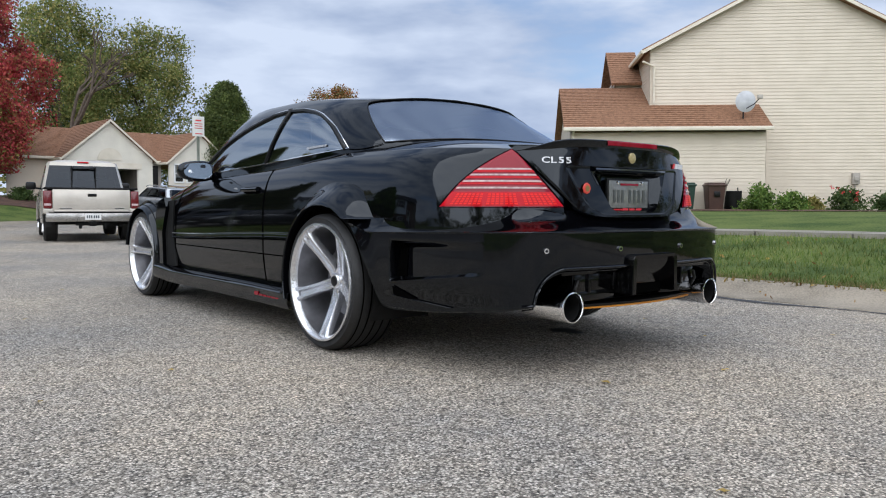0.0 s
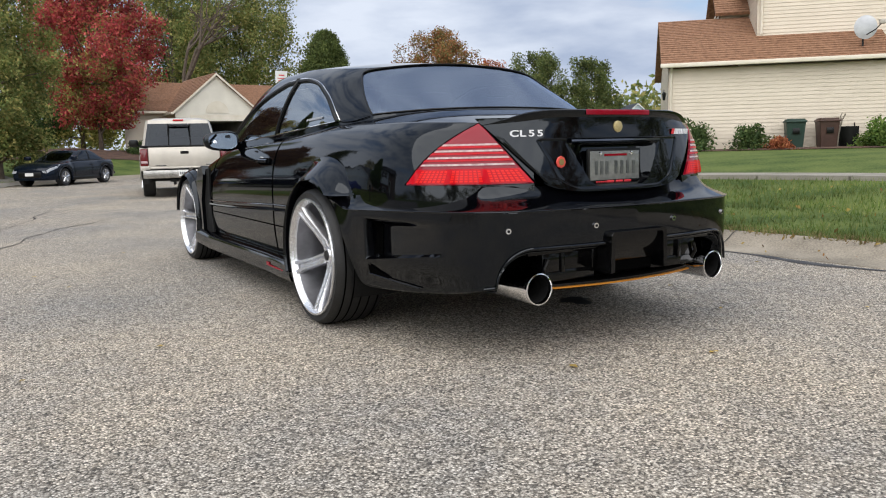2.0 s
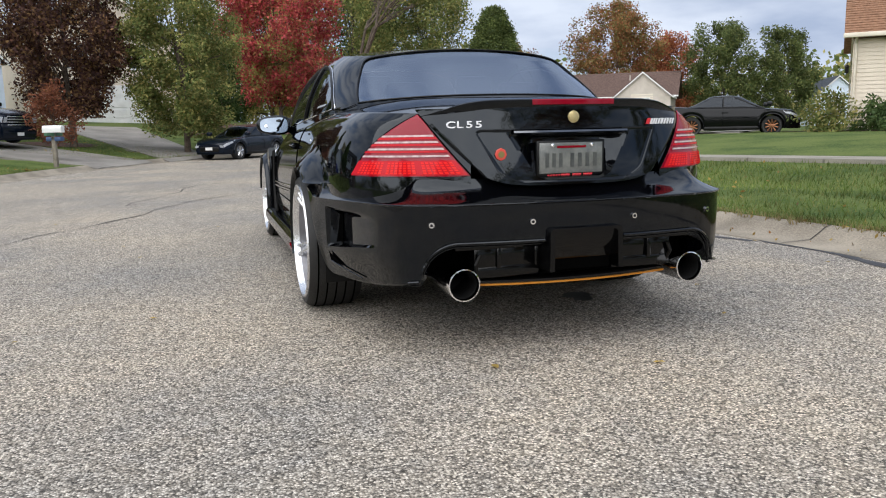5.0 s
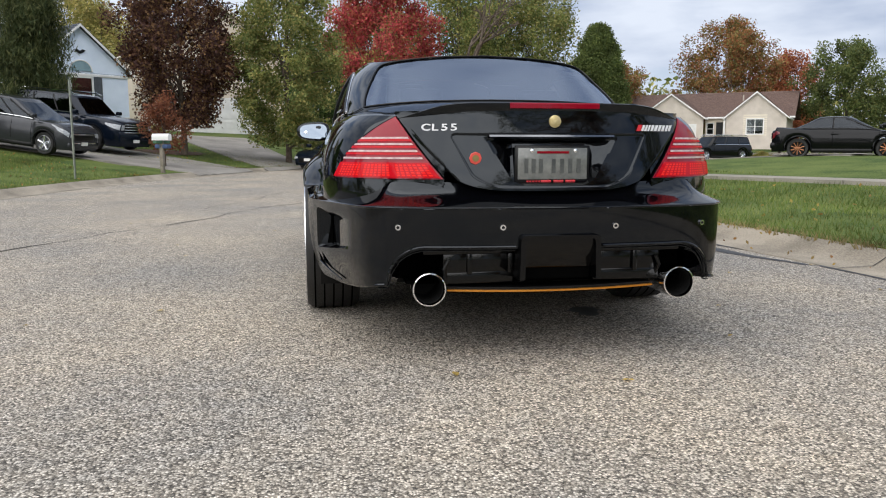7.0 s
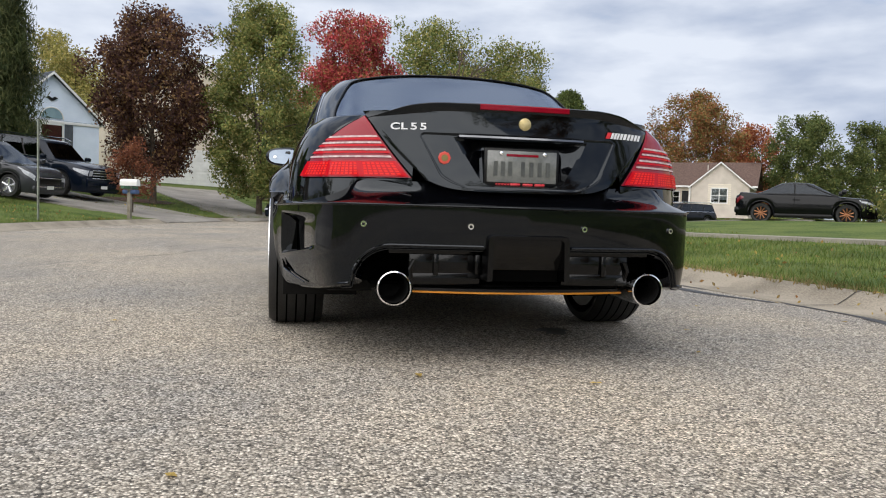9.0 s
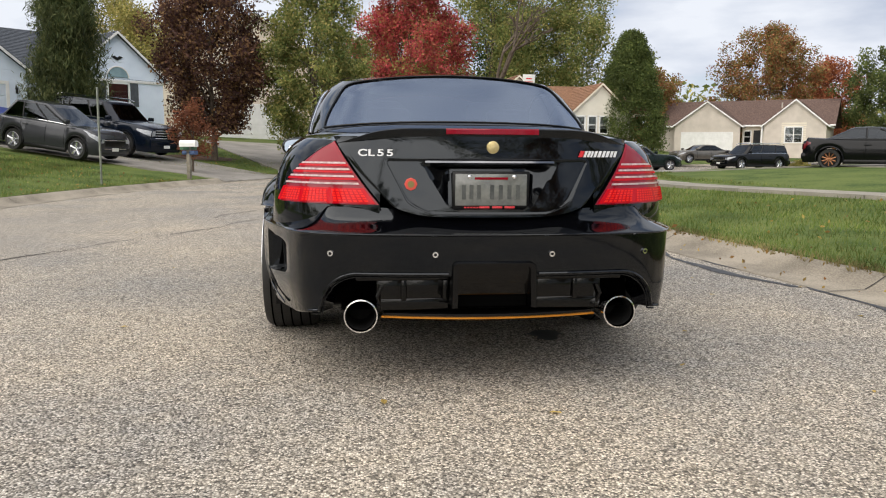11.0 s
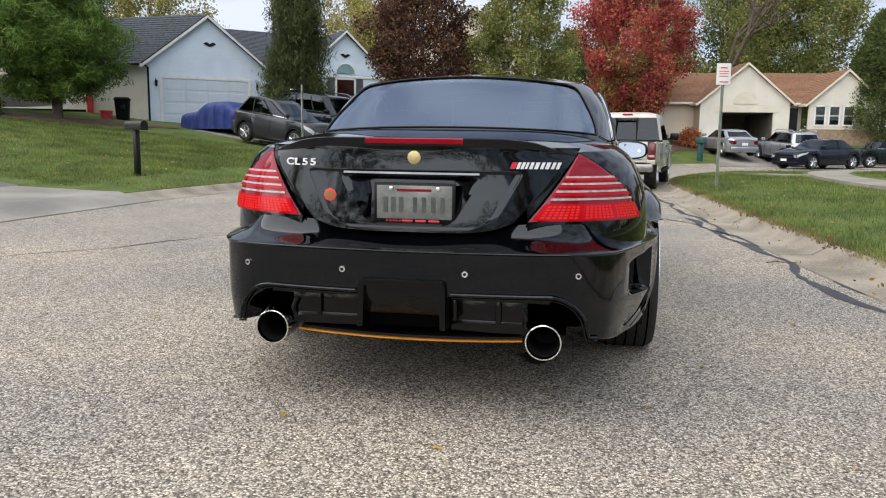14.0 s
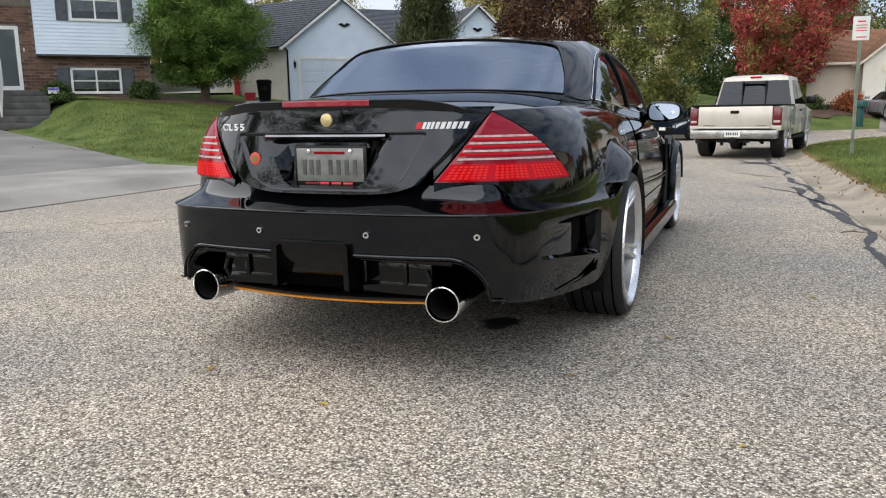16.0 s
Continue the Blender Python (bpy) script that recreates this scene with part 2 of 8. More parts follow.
def mirror_x(geo):
    return [(-v[0], v[1], v[2]) for v in geo[0]], [tuple(reversed(f)) for f in geo[1]]


def spline(xs, ys):
    """A smooth curve through a few values."""
    xs, ys = np.array(xs, float), np.array(ys, float)
    d = np.diff(ys) / np.diff(xs)
    tg = np.concatenate([[d[0]], np.where(d[:-1] * d[1:] > 0, 2 * d[:-1] * d[1:] / (d[:-1] + d[1:] + 1e-12), 0), [d[-1]]])

    def f(x):
        i = int(min(max(np.searchsorted(xs, x) - 1, 0), len(xs) - 2))
        h = xs[i + 1] - xs[i]
        t = min(max((x - xs[i]) / h, 0.0), 1.0)
        return float((1 + 2 * t) * (1 - t) ** 2 * ys[i] + t * (1 - t) ** 2 * h * tg[i] + t * t * (3 - 2 * t) * ys[i + 1] + t * t * (t - 1) * h * tg[i + 1])
    return f


def step(a, b, x):
    t = min(max((x - a) / (b - a), 0.0), 1.0)
    return t * t * (3 - 2 * t)


def ramp(a, b, x):
    return min(max((x - a) / (b - a), 0.0), 1.0)


def box(x0, x1, y0, y1, z0, z1, bevel=0.0, seg=2):
    bm = bmesh.new()
    bmesh.ops.create_cube(bm, size=1.0)
    for v in bm.verts:
        v.co = Vector(((x0 + x1) / 2 + v.co.x * (x1 - x0), (y0 + y1) / 2 + v.co.y * (y1 - y0), (z0 + z1) / 2 + v.co.z * (z1 - z0)))
    if bevel:
        bmesh.ops.bevel(bm, geom=bm.edges[:], offset=bevel, segments=seg, affect='EDGES', profile=0.5)
    bm.verts.index_update()
    geo = [tuple(v.co) for v in bm.verts], [tuple(v.index for v in f.verts) for f in bm.faces]
    bm.free()
    return geo


def tube(points, r, sides=8, r1=None, caps=True):
    """A round rod along points; r may taper to r1."""
    P = [Vector(p) for p in points]
    n = len(P)
    V, F = [], []
    ref = Vector((0.31, 0.17, 0.93))
    for i, p in enumerate(P):
        d = (P[min(i + 1, n - 1)] - P[max(i - 1, 0)]).normalized()
        a = d.cross(ref)
        a = a.normalized() if a.length > 1e-4 else Vector((1, 0, 0))
        b = d.cross(a)
        rr = r if r1 is None else r + (r1 - r) * i / (n - 1)
        for k in range(sides):
            t = 2 * math.pi * k / sides
            V.append(p + (a * math.cos(t) + b * math.sin(t)) * rr)
    for i in range(n - 1):
        for k in range(sides):
            F.append((i * sides + k, i * sides + (k + 1) % sides, (i + 1) * sides + (k + 1) % sides, (i + 1) * sides + k))
    if caps:
        F += [tuple(range(sides))[::-1], tuple(range((n - 1) * sides, n * sides))]
    return V, F


def lathe(profile, n=32, axis='x'):
    """A body of revolution from (radius, height) pairs."""
    def f(u, v):
        r, h = profile[v]
        c, s = math.cos(u) * r, math.sin(u) * r
        return (h, c, s) if axis == 'x' else (c, h, s) if axis == 'y' else (c, s, h)
    return grid(f, [2 * math.pi * i / n for i in range(n)], range(len(profile)), True)


def slab(poly, z0, z1, axis='z'):
    """A flat plate with the outline poly, from z0 to z1."""
    n = len(poly)
    put = {'z': lambda a, b, c: (a, b, c), 'y': lambda a, b, c: (a, c, b), 'x': lambda a, b, c: (c, a, b)}[axis]
    V = [put(a, b, z0) for a, b in poly] + [put(a, b, z1) for a, b in poly]
    F = [tuple(range(n))[::-1], tuple(range(n, 2 * n))] + [(i, (i + 1) % n, n + (i + 1) % n, n + i) for i in range(n)]
    return V, F

# ---- ground, road, kerbs ----
LEFT_KERB = [(-6.9, -40), (-6.6, -10), (-6.4, 0), (-6.5, 8), (-6.1, 13), (-5.2, 17.5), (-3.9, 22), (-2.2, 25.6), (0.5, 28.7), (4.2, 31.8), (8.4, 35.0), (17, 43), (33, 59), (60, 88)]
RIGHT_KERB = [(3.4, -40), (3.2, -10), (2.92, 0), (2.75, 2.1), (2.5, 4), (2.35, 6), (2.2, 8), (2.1, 10.5), (1.95, 13), (1.85, 16), (2.2, 18.6), (3.3, 22), (5.2, 25), (8.0, 27.6), (14, 32.6), (24, 42), (40, 57), (66, 81)]


def fine_line(points, stepsize=0.5):
    """The kerb line, smoothed and cut into short pieces."""
    P = np.array(points, float)
    for _ in range(3):
        Q = [P[0]]
        for a, b in zip(P[:-1], P[1:]):
            Q += [a * .75 + b * .25, a * .25 + b * .75]
        P = np.array(Q + [P[-1]])
    s = np.concatenate([[0], np.cumsum(np.hypot(*np.diff(P, axis=0).T))])
    t = np.arange(0, s[-1], stepsize)
    return np.c_[np.interp(t, s, P[:, 0]), np.interp(t, s, P[:, 1])]


LK, RK = fine_line(LEFT_KERB), fine_line(RIGHT_KERB)


def normals(P, side):
    d = np.gradient(P, axis=0)
    e = np.vstack([d[:1]] * 6 + [d] + [d[-1:]] * 6)
    d = np.array([e[i:i + 13].mean(0) for i in range(len(d))])
    d /= np.hypot(d[:, 0], d[:, 1])[:, None]
    return np.c_[d[:, 1], -d[:, 0]] * side


LN, RN = normals(LK, -1), normals(RK, 1)


def away(x, y):
    """How far a place lies outside the left and the right kerb (negative: on the road side)."""
    out = []
    for P, N in ((LK, LN), (RK, RN)):
        q = np.array((x, y)) - P
        i = int(np.argmin((q ** 2).sum(1)))
        dist = math.hypot(*q[i])
        out.append(dist if q[i] @ N[i] > 0 else -dist)
    return out


def land(x, y):
    """Height of the lawns: rising to the left and beyond the bend, gently to the right."""
    l, r = away(x, y)
    if l > 0:
        k = step(29, 34, y) * step(-3, 2, x)
        dip = step(.3, 2.7, .45 * (x + 8) + .893 * (y - 8.5))
        return 0.11 + min(1.95 - 0.95 * k, (0.118 - 0.078 * (1 - dip) + 0.085 * k) * max(0, l - 0.9))
    if r > 0:
        return 0.11 + 0.5 * step(0.5, 12, r) * (1 - 0.35 * step(25, 40, y))
    return -0.25


def ground_sheet():
    xs = np.concatenate([[-900, -400, -200, -120, -80], np.arange(-60, 70, 1.0), [85, 120, 200, 400, 900]])
    ys = np.concatenate([[-900, -400, -150, -80], np.arange(-45, 95, 1.0), [110, 150, 220, 400, 900]])
    return flip(grid(lambda x, y: (x, y, land(x, y) - 0.32 * step(2.9, 1.9, min(map(abs, away(x, y))))), xs, ys))


ground = part("ground", ground_sheet(), GRASS)
tagged(ground, "green mown lawn with fallen leaves, rising from the street", "lawn", kind="structure")


def strip(P, N, offs, heights):
    V = [(P[i][0] + N[i][0] * o, P[i][1] + N[i][1] * o, h(P[i][0] + N[i][0] * o, P[i][1] + N[i][1] * o) if callable(h) else h) for i in range(len(P)) for o, h in zip(offs, heights)]
    k = len(offs)
    F = [(i * k + j, i * k + j + 1, (i + 1) * k + j + 1, (i + 1) * k + j) for i in range(len(P) - 1) for j in range(k - 1)]
    return V, F


def road_sheet():
    """The road as cross strips between the kerbs."""
    n, k = 420, 16
    a = LK[np.linspace(0, len(LK) - 1, n).astype(int)] + LN[np.linspace(0, len(LK) - 1, n).astype(int)] * 0.02
    b = RK[np.linspace(0, len(RK) - 1, n).astype(int)] + RN[np.linspace(0, len(RK) - 1, n).astype(int)] * 0.02
    V = [(*(a[i] * (1 - j / k) + b[i] * j / k), 0.0) for i in range(n) for j in range(k + 1)]
    F = [(i * (k + 1) + j, i * (k + 1) + j + 1, (i + 1) * (k + 1) + j + 1, (i + 1) * (k + 1) + j) for i in range(n - 1) for j in range(k)]
    return V, F


road = tagged(part("road", road_sheet(), ASPHALT), "worn grey chip-seal asphalt street with dark stains", "road", kind="structure")
for nm, P, N, fl in (("kerb_left", LK, LN, True), ("kerb_right", RK, RN, False)):
    g = strip(P, N, (0, 0.04, 0.34, 0.42, 0.50, 0.56, 0.57), (-0.05, 0.006, 0.012, 0.055, 0.105, 0.118, 0.02))
    tagged(part(nm, flip(g) if not fl else g, KERB), "stained concrete rolled kerb and gutter", "kerb", kind="structure")
    g = strip(P, N, (0.555, 0.60, 0.9, 1.5, 2.2, 3.0), (0.02, 0.125, lambda x, y: land(x, y) + 0.015, lambda x, y: land(x, y) + 0.02, lambda x, y: land(x, y) + 0.015, lambda x, y: land(x, y) - 0.04))
    tagged(part("verge_" + nm[5:], flip(g) if not fl else g, GRASS), "grass verge between kerb and footpath", "lawn", kind="structure")

# ---- the black coupe ----
REAR_AXLE, FRONT_AXLE, HUB_Z, ARCH_R = 1.28, 4.36, 0.365, 0.405
coupe = empty("coupe", pose(0, 0, 0, 0, 0, 0.8), "black lowered two-door coupe with wide wheel arches and silver five-spoke wheels", "car")
c_wide = spline((0.7, 1.3, 2.2, 3.3, 4.2), (0.962, 0.972, 0.955, 0.95, 0.955))
c_side = spline((0, 0.12, 0.3, 0.55, 0.74, 0.87, 0.95, 1.0), (0.965, 0.985, 1.0, 0.998, 0.982, 0.948, 0.905, 0.850))
c_shoulder = spline((0.0, 0.3, 0.9, 1.4, 2.25, 3.3, 3.8, 4.3, 4.8, 5.2), (1.022, 1.038, 1.054, 1.058, 1.03, 0.985, 0.905, 0.80, 0.71, 0.60))
c_crown = spline((0.0, 0.5, 1.0, 1.4, 3.4, 3.9, 4.6, 5.2), (0.032, 0.066, 0.084, 0.075, 0.02, 0.07, 0.09, 0.05))
Y0, Y1, YF = 0.86, 4.35, 5.16


def rear_edge(rel):
    return 0.035 + 0.045 * step(0.55, 1.0, rel)


def plan_point(a, w, yr, n, y0=Y0):
    """Point of the rounded tail in plan: a = 0 at the middle, 90 degrees at the flank."""
    s, c = max(math.sin(a), 0.0), max(math.cos(a), 0.0)
    return w * s ** (2 / n), y0 - (y0 - yr) * c ** (2 / n)


def tail_point(a, z, out=0.0):
    rel = (z - 0.25) / (1.04 - 0.25)
    w = c_wide(Y0) * c_side(rel)
    x, y = plan_point(abs(a), w + out, rear_edge(rel) - out, 2.75)
    return (math.copysign(x, a), y, z)


def tail_angle(x, z):
    rel = (z - 0.25) / (1.04 - 0.25)
    return math.copysign(math.asin(min(1.0, (abs(x) / (c_wide(Y0) * c_side(rel))) ** (2.75 / 2))), x)


def body_bottom(y):
    z = 0.60 if y < Y0 + 0.03 else 0.235
    for ya in (REAR_AXLE, FRONT_AXLE):
        if abs(y - ya) < ARCH_R:
            z = max(0.235, HUB_Z + math.sqrt(ARCH_R ** 2 - (y - ya) ** 2))
    return z


def body_shell():
    cols = [('r', a) for a in np.linspace(0, math.pi / 2, 22)[:-1]] + [('s', y) for y in np.linspace(Y0, Y1, 92)] + [('f', a) for a in np.linspace(math.pi / 2, 0, 18)[1:]]
    levels = [0, .06, .12, .2, .3, .42, .55, .66, .76, .84, .88, .92, .95, .975, .99, 1.0, 1.02, 1.05, 1.09, 1.14, 1.2, 1.28, 1.38, 1.55, 1.78, 2.0]

    def f(col, v):
        kind, q = col
        rel0 = min(v, 1.0)
        yy = {'r': lambda: plan_point(q, 1, 0.05, 2.75)[1], 's': lambda: q, 'f': lambda: Y1 + (YF - Y1) * math.cos(q) ** (2 / 2.6)}[kind]()
        zs = c_shoulder(yy)
        zb = body_bottom(yy)
        z = zb + (zs - zb) * rel0
        rel = (z - 0.235) / (zs - 0.235)
        w = c_wide(min(max(yy, 0.7), 4.2)) * c_side(rel)
        if kind == 'r':
            x, y = plan_point(q, w, rear_edge(rel), 2.75)
        elif kind == 's':
            x, y = w, q
        else:
            x, y = w * math.sin(q) ** (2 / 2.6), Y1 + (YF - 0.10 * rel - Y1) * math.cos(q) ** (2 / 2.6)
        if v > 1:
            c = v - 1
            z = zs + c_crown(yy) * ((x / .84) ** 4 - (x * (1 - c) / .84) ** 4)
            x *= (1 - c)
        return (x, y, z)
    g = grid(f, cols, levels)
    V = g[0]
    g = (V, [q for q in g[1] if not all(V[i][1] < .2 and V[i][0] < .47 and V[i][2] < 1.02 for i in q)])
    return join(flip(g), mirror_x(flip(g)))


part("body", body_shell(), PAINT, coupe, "gloss black paint")

# greenhouse: rounded rings from the belt line up to the roof edge, then the roof
g_belt = spline((0.87, 1.133, 1.417, 2.262, 3.5, 4.1), (1.105, 1.098, 1.077, 1.031, .985, .965))
g_roof = spline((1.35, 1.5, 1.8, 2.2, 2.6, 3.0, 3.3), (1.36, 1.38, 1.415, 1.440, 1.438, 1.405, 1.36))
CAB_Y = 2.35


def cabin_point(deg, h, out=0.0):
    """Point of the right half of the cabin: deg runs from the rear middle (0) round to the front (180); h from the belt (0) to the roof edge (1) and on to the roof's middle (2)."""
    a, hh = radians(deg), min(h, 1.0)
    w = .858 - .04 * hh - .115 * hh * hh - .055 * abs(hh) ** 8
    ln, n = (CAB_Y - (.87 + .53 * hh), 3.8 + 1.4 * hh) if deg < 90 else (3.91 - .76 * hh - CAB_Y, 5.4 - .2 * hh)
    s, c = max(math.sin(a), 0.0), abs(math.cos(a))
    r = ((s / w) ** n + (c / ln) ** n) ** (-1 / n)
    x, y = r * s, CAB_Y - r * math.cos(a)
    b = g_belt(y)
    t = max(g_roof(y), b + .05)
    if h > 1:
        full = x
        x *= 2 - h
        z = t + .055 * (1 - (full / w) ** 2) + .055 * (full * full - x * x) / (w * w)
        return (x, y, z)
    z = b + (t - b) * (h - .03 * math.sin(math.pi * h)) + (.03 + .025 * hh) * (1 - (x / w) ** 2)
    lean = .35 + .5 * hh
    k = math.hypot(s / w, c / ln)
    return (x + out * s / w / k, y - out * math.copysign(c / ln / k, math.cos(a)), z + out * lean)


def rear_glass_edge(h):
    return 0.0 if h >= 1 else (30.4 + 4.9 * max(h, 0) ** .9) * (1 - max(h, 0) ** 36) ** .35


SIDE_TOP = .872
side_rear = spline((0, .25, .5, .718, .80, .85, .866, SIDE_TOP), (39, 41, 43.8, 49.2, 54, 62, 69, 79))
side_front = spline((0, .256, .42, .60, .75, .83, .862, SIDE_TOP), (146.5, 141, 136.5, 127, 110, 97, 89, 79))


def side_edges(h):
    return (79.0, 79.0) if h >= SIDE_TOP else (side_rear(h), side_front(h))


def front_glass_edge(h):
    return 180.0 if h >= .985 else 180 - (33 - 4.5 * max(h, 0)) * (1 - max(h / .985, 0) ** 26) ** .35


HS = [-.14, -.05, .02, .06, .1, .16, .22, .29, .36, .43, .5, .56, .62, .67, .718, .75, .78, .805, .825, .84, .852, .861, .868, SIDE_TOP, .885, .90, .915, .93, .945, .958, .97, .98, .988, .994, .998, 1.0]
ROOF_HS = [1.0, 1.03, 1.08, 1.15, 1.25, 1.4, 1.6, 1.8, 2.0]
BELT_H = .02


def cabin_panel(lo, hi, n, rows, out=0.0):
    """A panel of the cabin between two edges, each an angle for every height."""
    V = [cabin_point(lo(h) + (hi(h) - lo(h)) * k / n, h, out) for h in rows for k in range(n + 1)]
    F = []
    for i in range(len(rows) - 1):
        for k in range(n):
            q = (i * (n + 1) + k, i * (n + 1) + k + 1, (i + 1) * (n + 1) + k + 1, (i + 1) * (n + 1) + k)
            p = [Vector(V[j]) for j in q]
            if (p[2] - p[0]).cross(p[3] - p[1]).length > 2e-7:
                F.append(q)
    return V, F


def both(geo):
    return join(geo, mirror_x(geo))


def cabin_shell():
    """Pillars, the belt below the glass and the roof: all of the cabin that is painted."""
    def zero(h):
        return 0.0

    def end(h):
        return 180.0
    up = [h for h in HS if h >= BELT_H]
    low = [h for h in HS if h <= BELT_H]
    panels = [cabin_panel(rear_glass_edge, lambda h: side_edges(h)[0], 16, up), cabin_panel(lambda h: side_edges(h)[1], front_glass_edge, 12, up), cabin_panel(zero, end, 70, low),
              cabin_panel(zero, end, 90, ROOF_HS)]
    g = join(*panels)
    bm = bmesh.new()
    vs = [bm.verts.new(v) for v in both(g)[0]]
    for f in both(g)[1]:
        bm.faces.new([vs[i] for i in f])
    bmesh.ops.remove_doubles(bm, verts=bm.verts[:], dist=.0004)
    bm.verts.index_update()
    geo = [tuple(v.co) for v in bm.verts], [tuple(v.index for v in f.verts) for f in bm.faces]
    bm.free()
    return outward(geo, (0, 2.3, .9))


part("roof", cabin_shell(), PAINT, coupe, "gloss black roof and pillars")
glass_rows = [h for h in HS if h >= BELT_H]
gr = cabin_panel(lambda h: 0.0, rear_glass_edge, 20, glass_rows, -.003)
part("rear_window", outward(both(gr), (0, 2.3, .9)), TINT, coupe, "tinted rear window reflecting the sky")
gf = cabin_panel(front_glass_edge, lambda h: 180.0, 16, glass_rows, -.003)
part("windscreen", outward(both(gf), (0, 2.3, .9)), TINT, coupe)


def divider(h):
    """The slanted edge between the door window and the quarter window."""
    a, b = side_edges(h)
    return min(max(85.5 - 9.5 * h / SIDE_TOP, a), b)


side_rows = [h for h in HS if BELT_H <= h <= SIDE_TOP]
for sgn in (1, -1):
    for nm, lo, hi in (("quarter_window", lambda h: side_edges(h)[0], divider), ("door_window", divider, lambda h: side_edges(h)[1])):
        g = cabin_panel(lo, hi, 14, side_rows, -.004)
        part(nm, outward(g if sgn > 0 else mirror_x(g), (0, 2.3, .9)), SIDE_TINT, coupe)
    belt_line = [cabin_point(d, BELT_H, .003) for d in np.linspace(146.5, 39, 40)]
    arch = [cabin_point(side_edges(h)[0], h, .003) for h in side_rows] + [cabin_point(side_edges(h)[1], h, .003) for h in reversed(side_rows)]
    inner = [cabin_point(side_edges(h)[0] + 1.0, h * .985, .0) for h in side_rows[:-3]] + [cabin_point(79, SIDE_TOP - .022, .0)] + [cabin_point(side_edges(h)[1] - 1.2, h * .985, .0) for h in reversed(side_rows[:-3])]
    split = [cabin_point(divider(h), h, .002) for h in side_rows]
    for nm, line, r, mt in (("window_trim", belt_line + arch, .0038, CHROME), ("window_divider", split, .010, SATIN), ("window_seal", inner, .012, SATIN)):
        g = tube(line, r, 6)
        part(nm, g if sgn > 0 else mirror_x(g), mt, coupe)
    edge = [cabin_point(d, BELT_H, .002) for d in np.linspace(0, rear_glass_edge(BELT_H), 20)] + [cabin_point(rear_glass_edge(h), h, .002) for h in glass_rows]
    g = tube(edge, .0045, 6)
    part("rear_window_seal", g if sgn > 0 else mirror_x(g), SATIN, coupe)
    # sweep of the roof joint from the pillar's foot along the quarter panel
    g = tube([cabin_point(d, -.012 - .05 * math.sin(math.pi * (d - 31) / 8), .004) for d in np.linspace(31, 39, 8)], .0022, 5)
    part("pillar_joint", g if sgn > 0 else mirror_x(g), SEAL, coupe)

# cabin inside: parcel shelf, seats, dashboard
for sx in (-0.36, 0.36):
    bm = box(sx - .24, sx + .24, 2.28, 2.46, .55, 1.16, .06, 3)
    part("seat", bm, SATIN, coupe, "dark leather front seat")
    bm = box(sx - .13, sx + .13, 2.27, 2.37, 1.17, 1.33, .04, 3)
    part("headrest", bm, SATIN, coupe)
    part("rear_headrest", box(sx - .13, sx + .13, 1.45, 1.55, 1.10, 1.24, .04, 3), SATIN, coupe)
part("dashboard", box(-.7, .7, 3.2, 3.6, .85, 1.02, .05, 2), SATIN, coupe)

# bumper ------------------------------------------------------
B_X = spline((0, .15, .30, .44, .55, .64, .74, .85, 1.0), (0, .24, .47, .66, .775, .838, .890, .945, 1.005))
B_Y = spline((0, .15, .30, .44, .55, .64, .74, .85, 1.0), (-.078, -.068, -.045, .0, .075, .19, .35, .54, .80))


foot_line = spline((0, .34, .42, .55, .66, .78, .84, .92, 1.0), (.335, .335, .325, .295, .278, .272, .30, .40, .50))


def bumper_foot(x, q=0.4):
    """Lower edge of the bumper skin: raised over the exhausts and the diffuser, and again towards the wheels."""
    ax = abs(x)
    if ax < .705:
        return .487 - (.487 - .332) * (1 - math.sqrt(max(0.0, 1 - max(0.0, (ax - .55) / .155) ** 2)))
    return foot_line(abs(q))


def bumper_point(q, z, out=0.0):
    """q in -1..1 round the tail: the middle is 0, the ends are the rear wheel openings."""
    aq = min(abs(q) / 0.82, 1.0)
    x, y = B_X(aq), B_Y(aq)
    dx, dy = B_X(aq + .01) - B_X(aq - .01), B_Y(aq + .01) - B_Y(aq - .01)
    if aq > .985:
        dx, dy = 0.06, 0.3
    if aq < .02:
        dx, dy = 1, 0
    ln = math.hypot(dx, dy)
    x, y = x + dy / ln * out, y - dx / ln * out
    if abs(q) > 0.82:
        zz = min(max(z, 0.2), 0.74)
        end = REAR_AXLE - math.sqrt(max(0.0, 0.415 ** 2 - (zz - HUB_Z) ** 2))
        y = 0.80 + (end - 0.80) * (abs(q) - 0.82) / 0.18
        x += .026 * (abs(q) - .82) / .18
    return (math.copysign(x, q), y, z)


def scoop(q, z):
    """Depth of the two side scoops, which deepen towards the wheel and end in a hard edge."""
    y = bumper_point(abs(q), z)[1]
    ledge = scoop_ledge(y)
    return .072 * ramp(.20, .69, y) ** 1.25 * (1 - step(.705, .722, y)) * step(ledge - .003, ledge + .003, z) * (1 - step(.575, .612, z))


def tuck(q, z):
    return .022 * step(.45, .29, z) * step(.36, .60, abs(q)) * (1 - step(.82, .95, abs(q)) * .6)


def shelf_top(q):
    return 0.757 - 0.030 * step(.55, .0, abs(bumper_point(q, .5)[0])) - 0.045 * step(.66, .84, abs(q))


def ridge_z(q):
    return .658 - .012 * step(.5, .85, abs(q)) + .040 * step(.88, 1.0, abs(q))


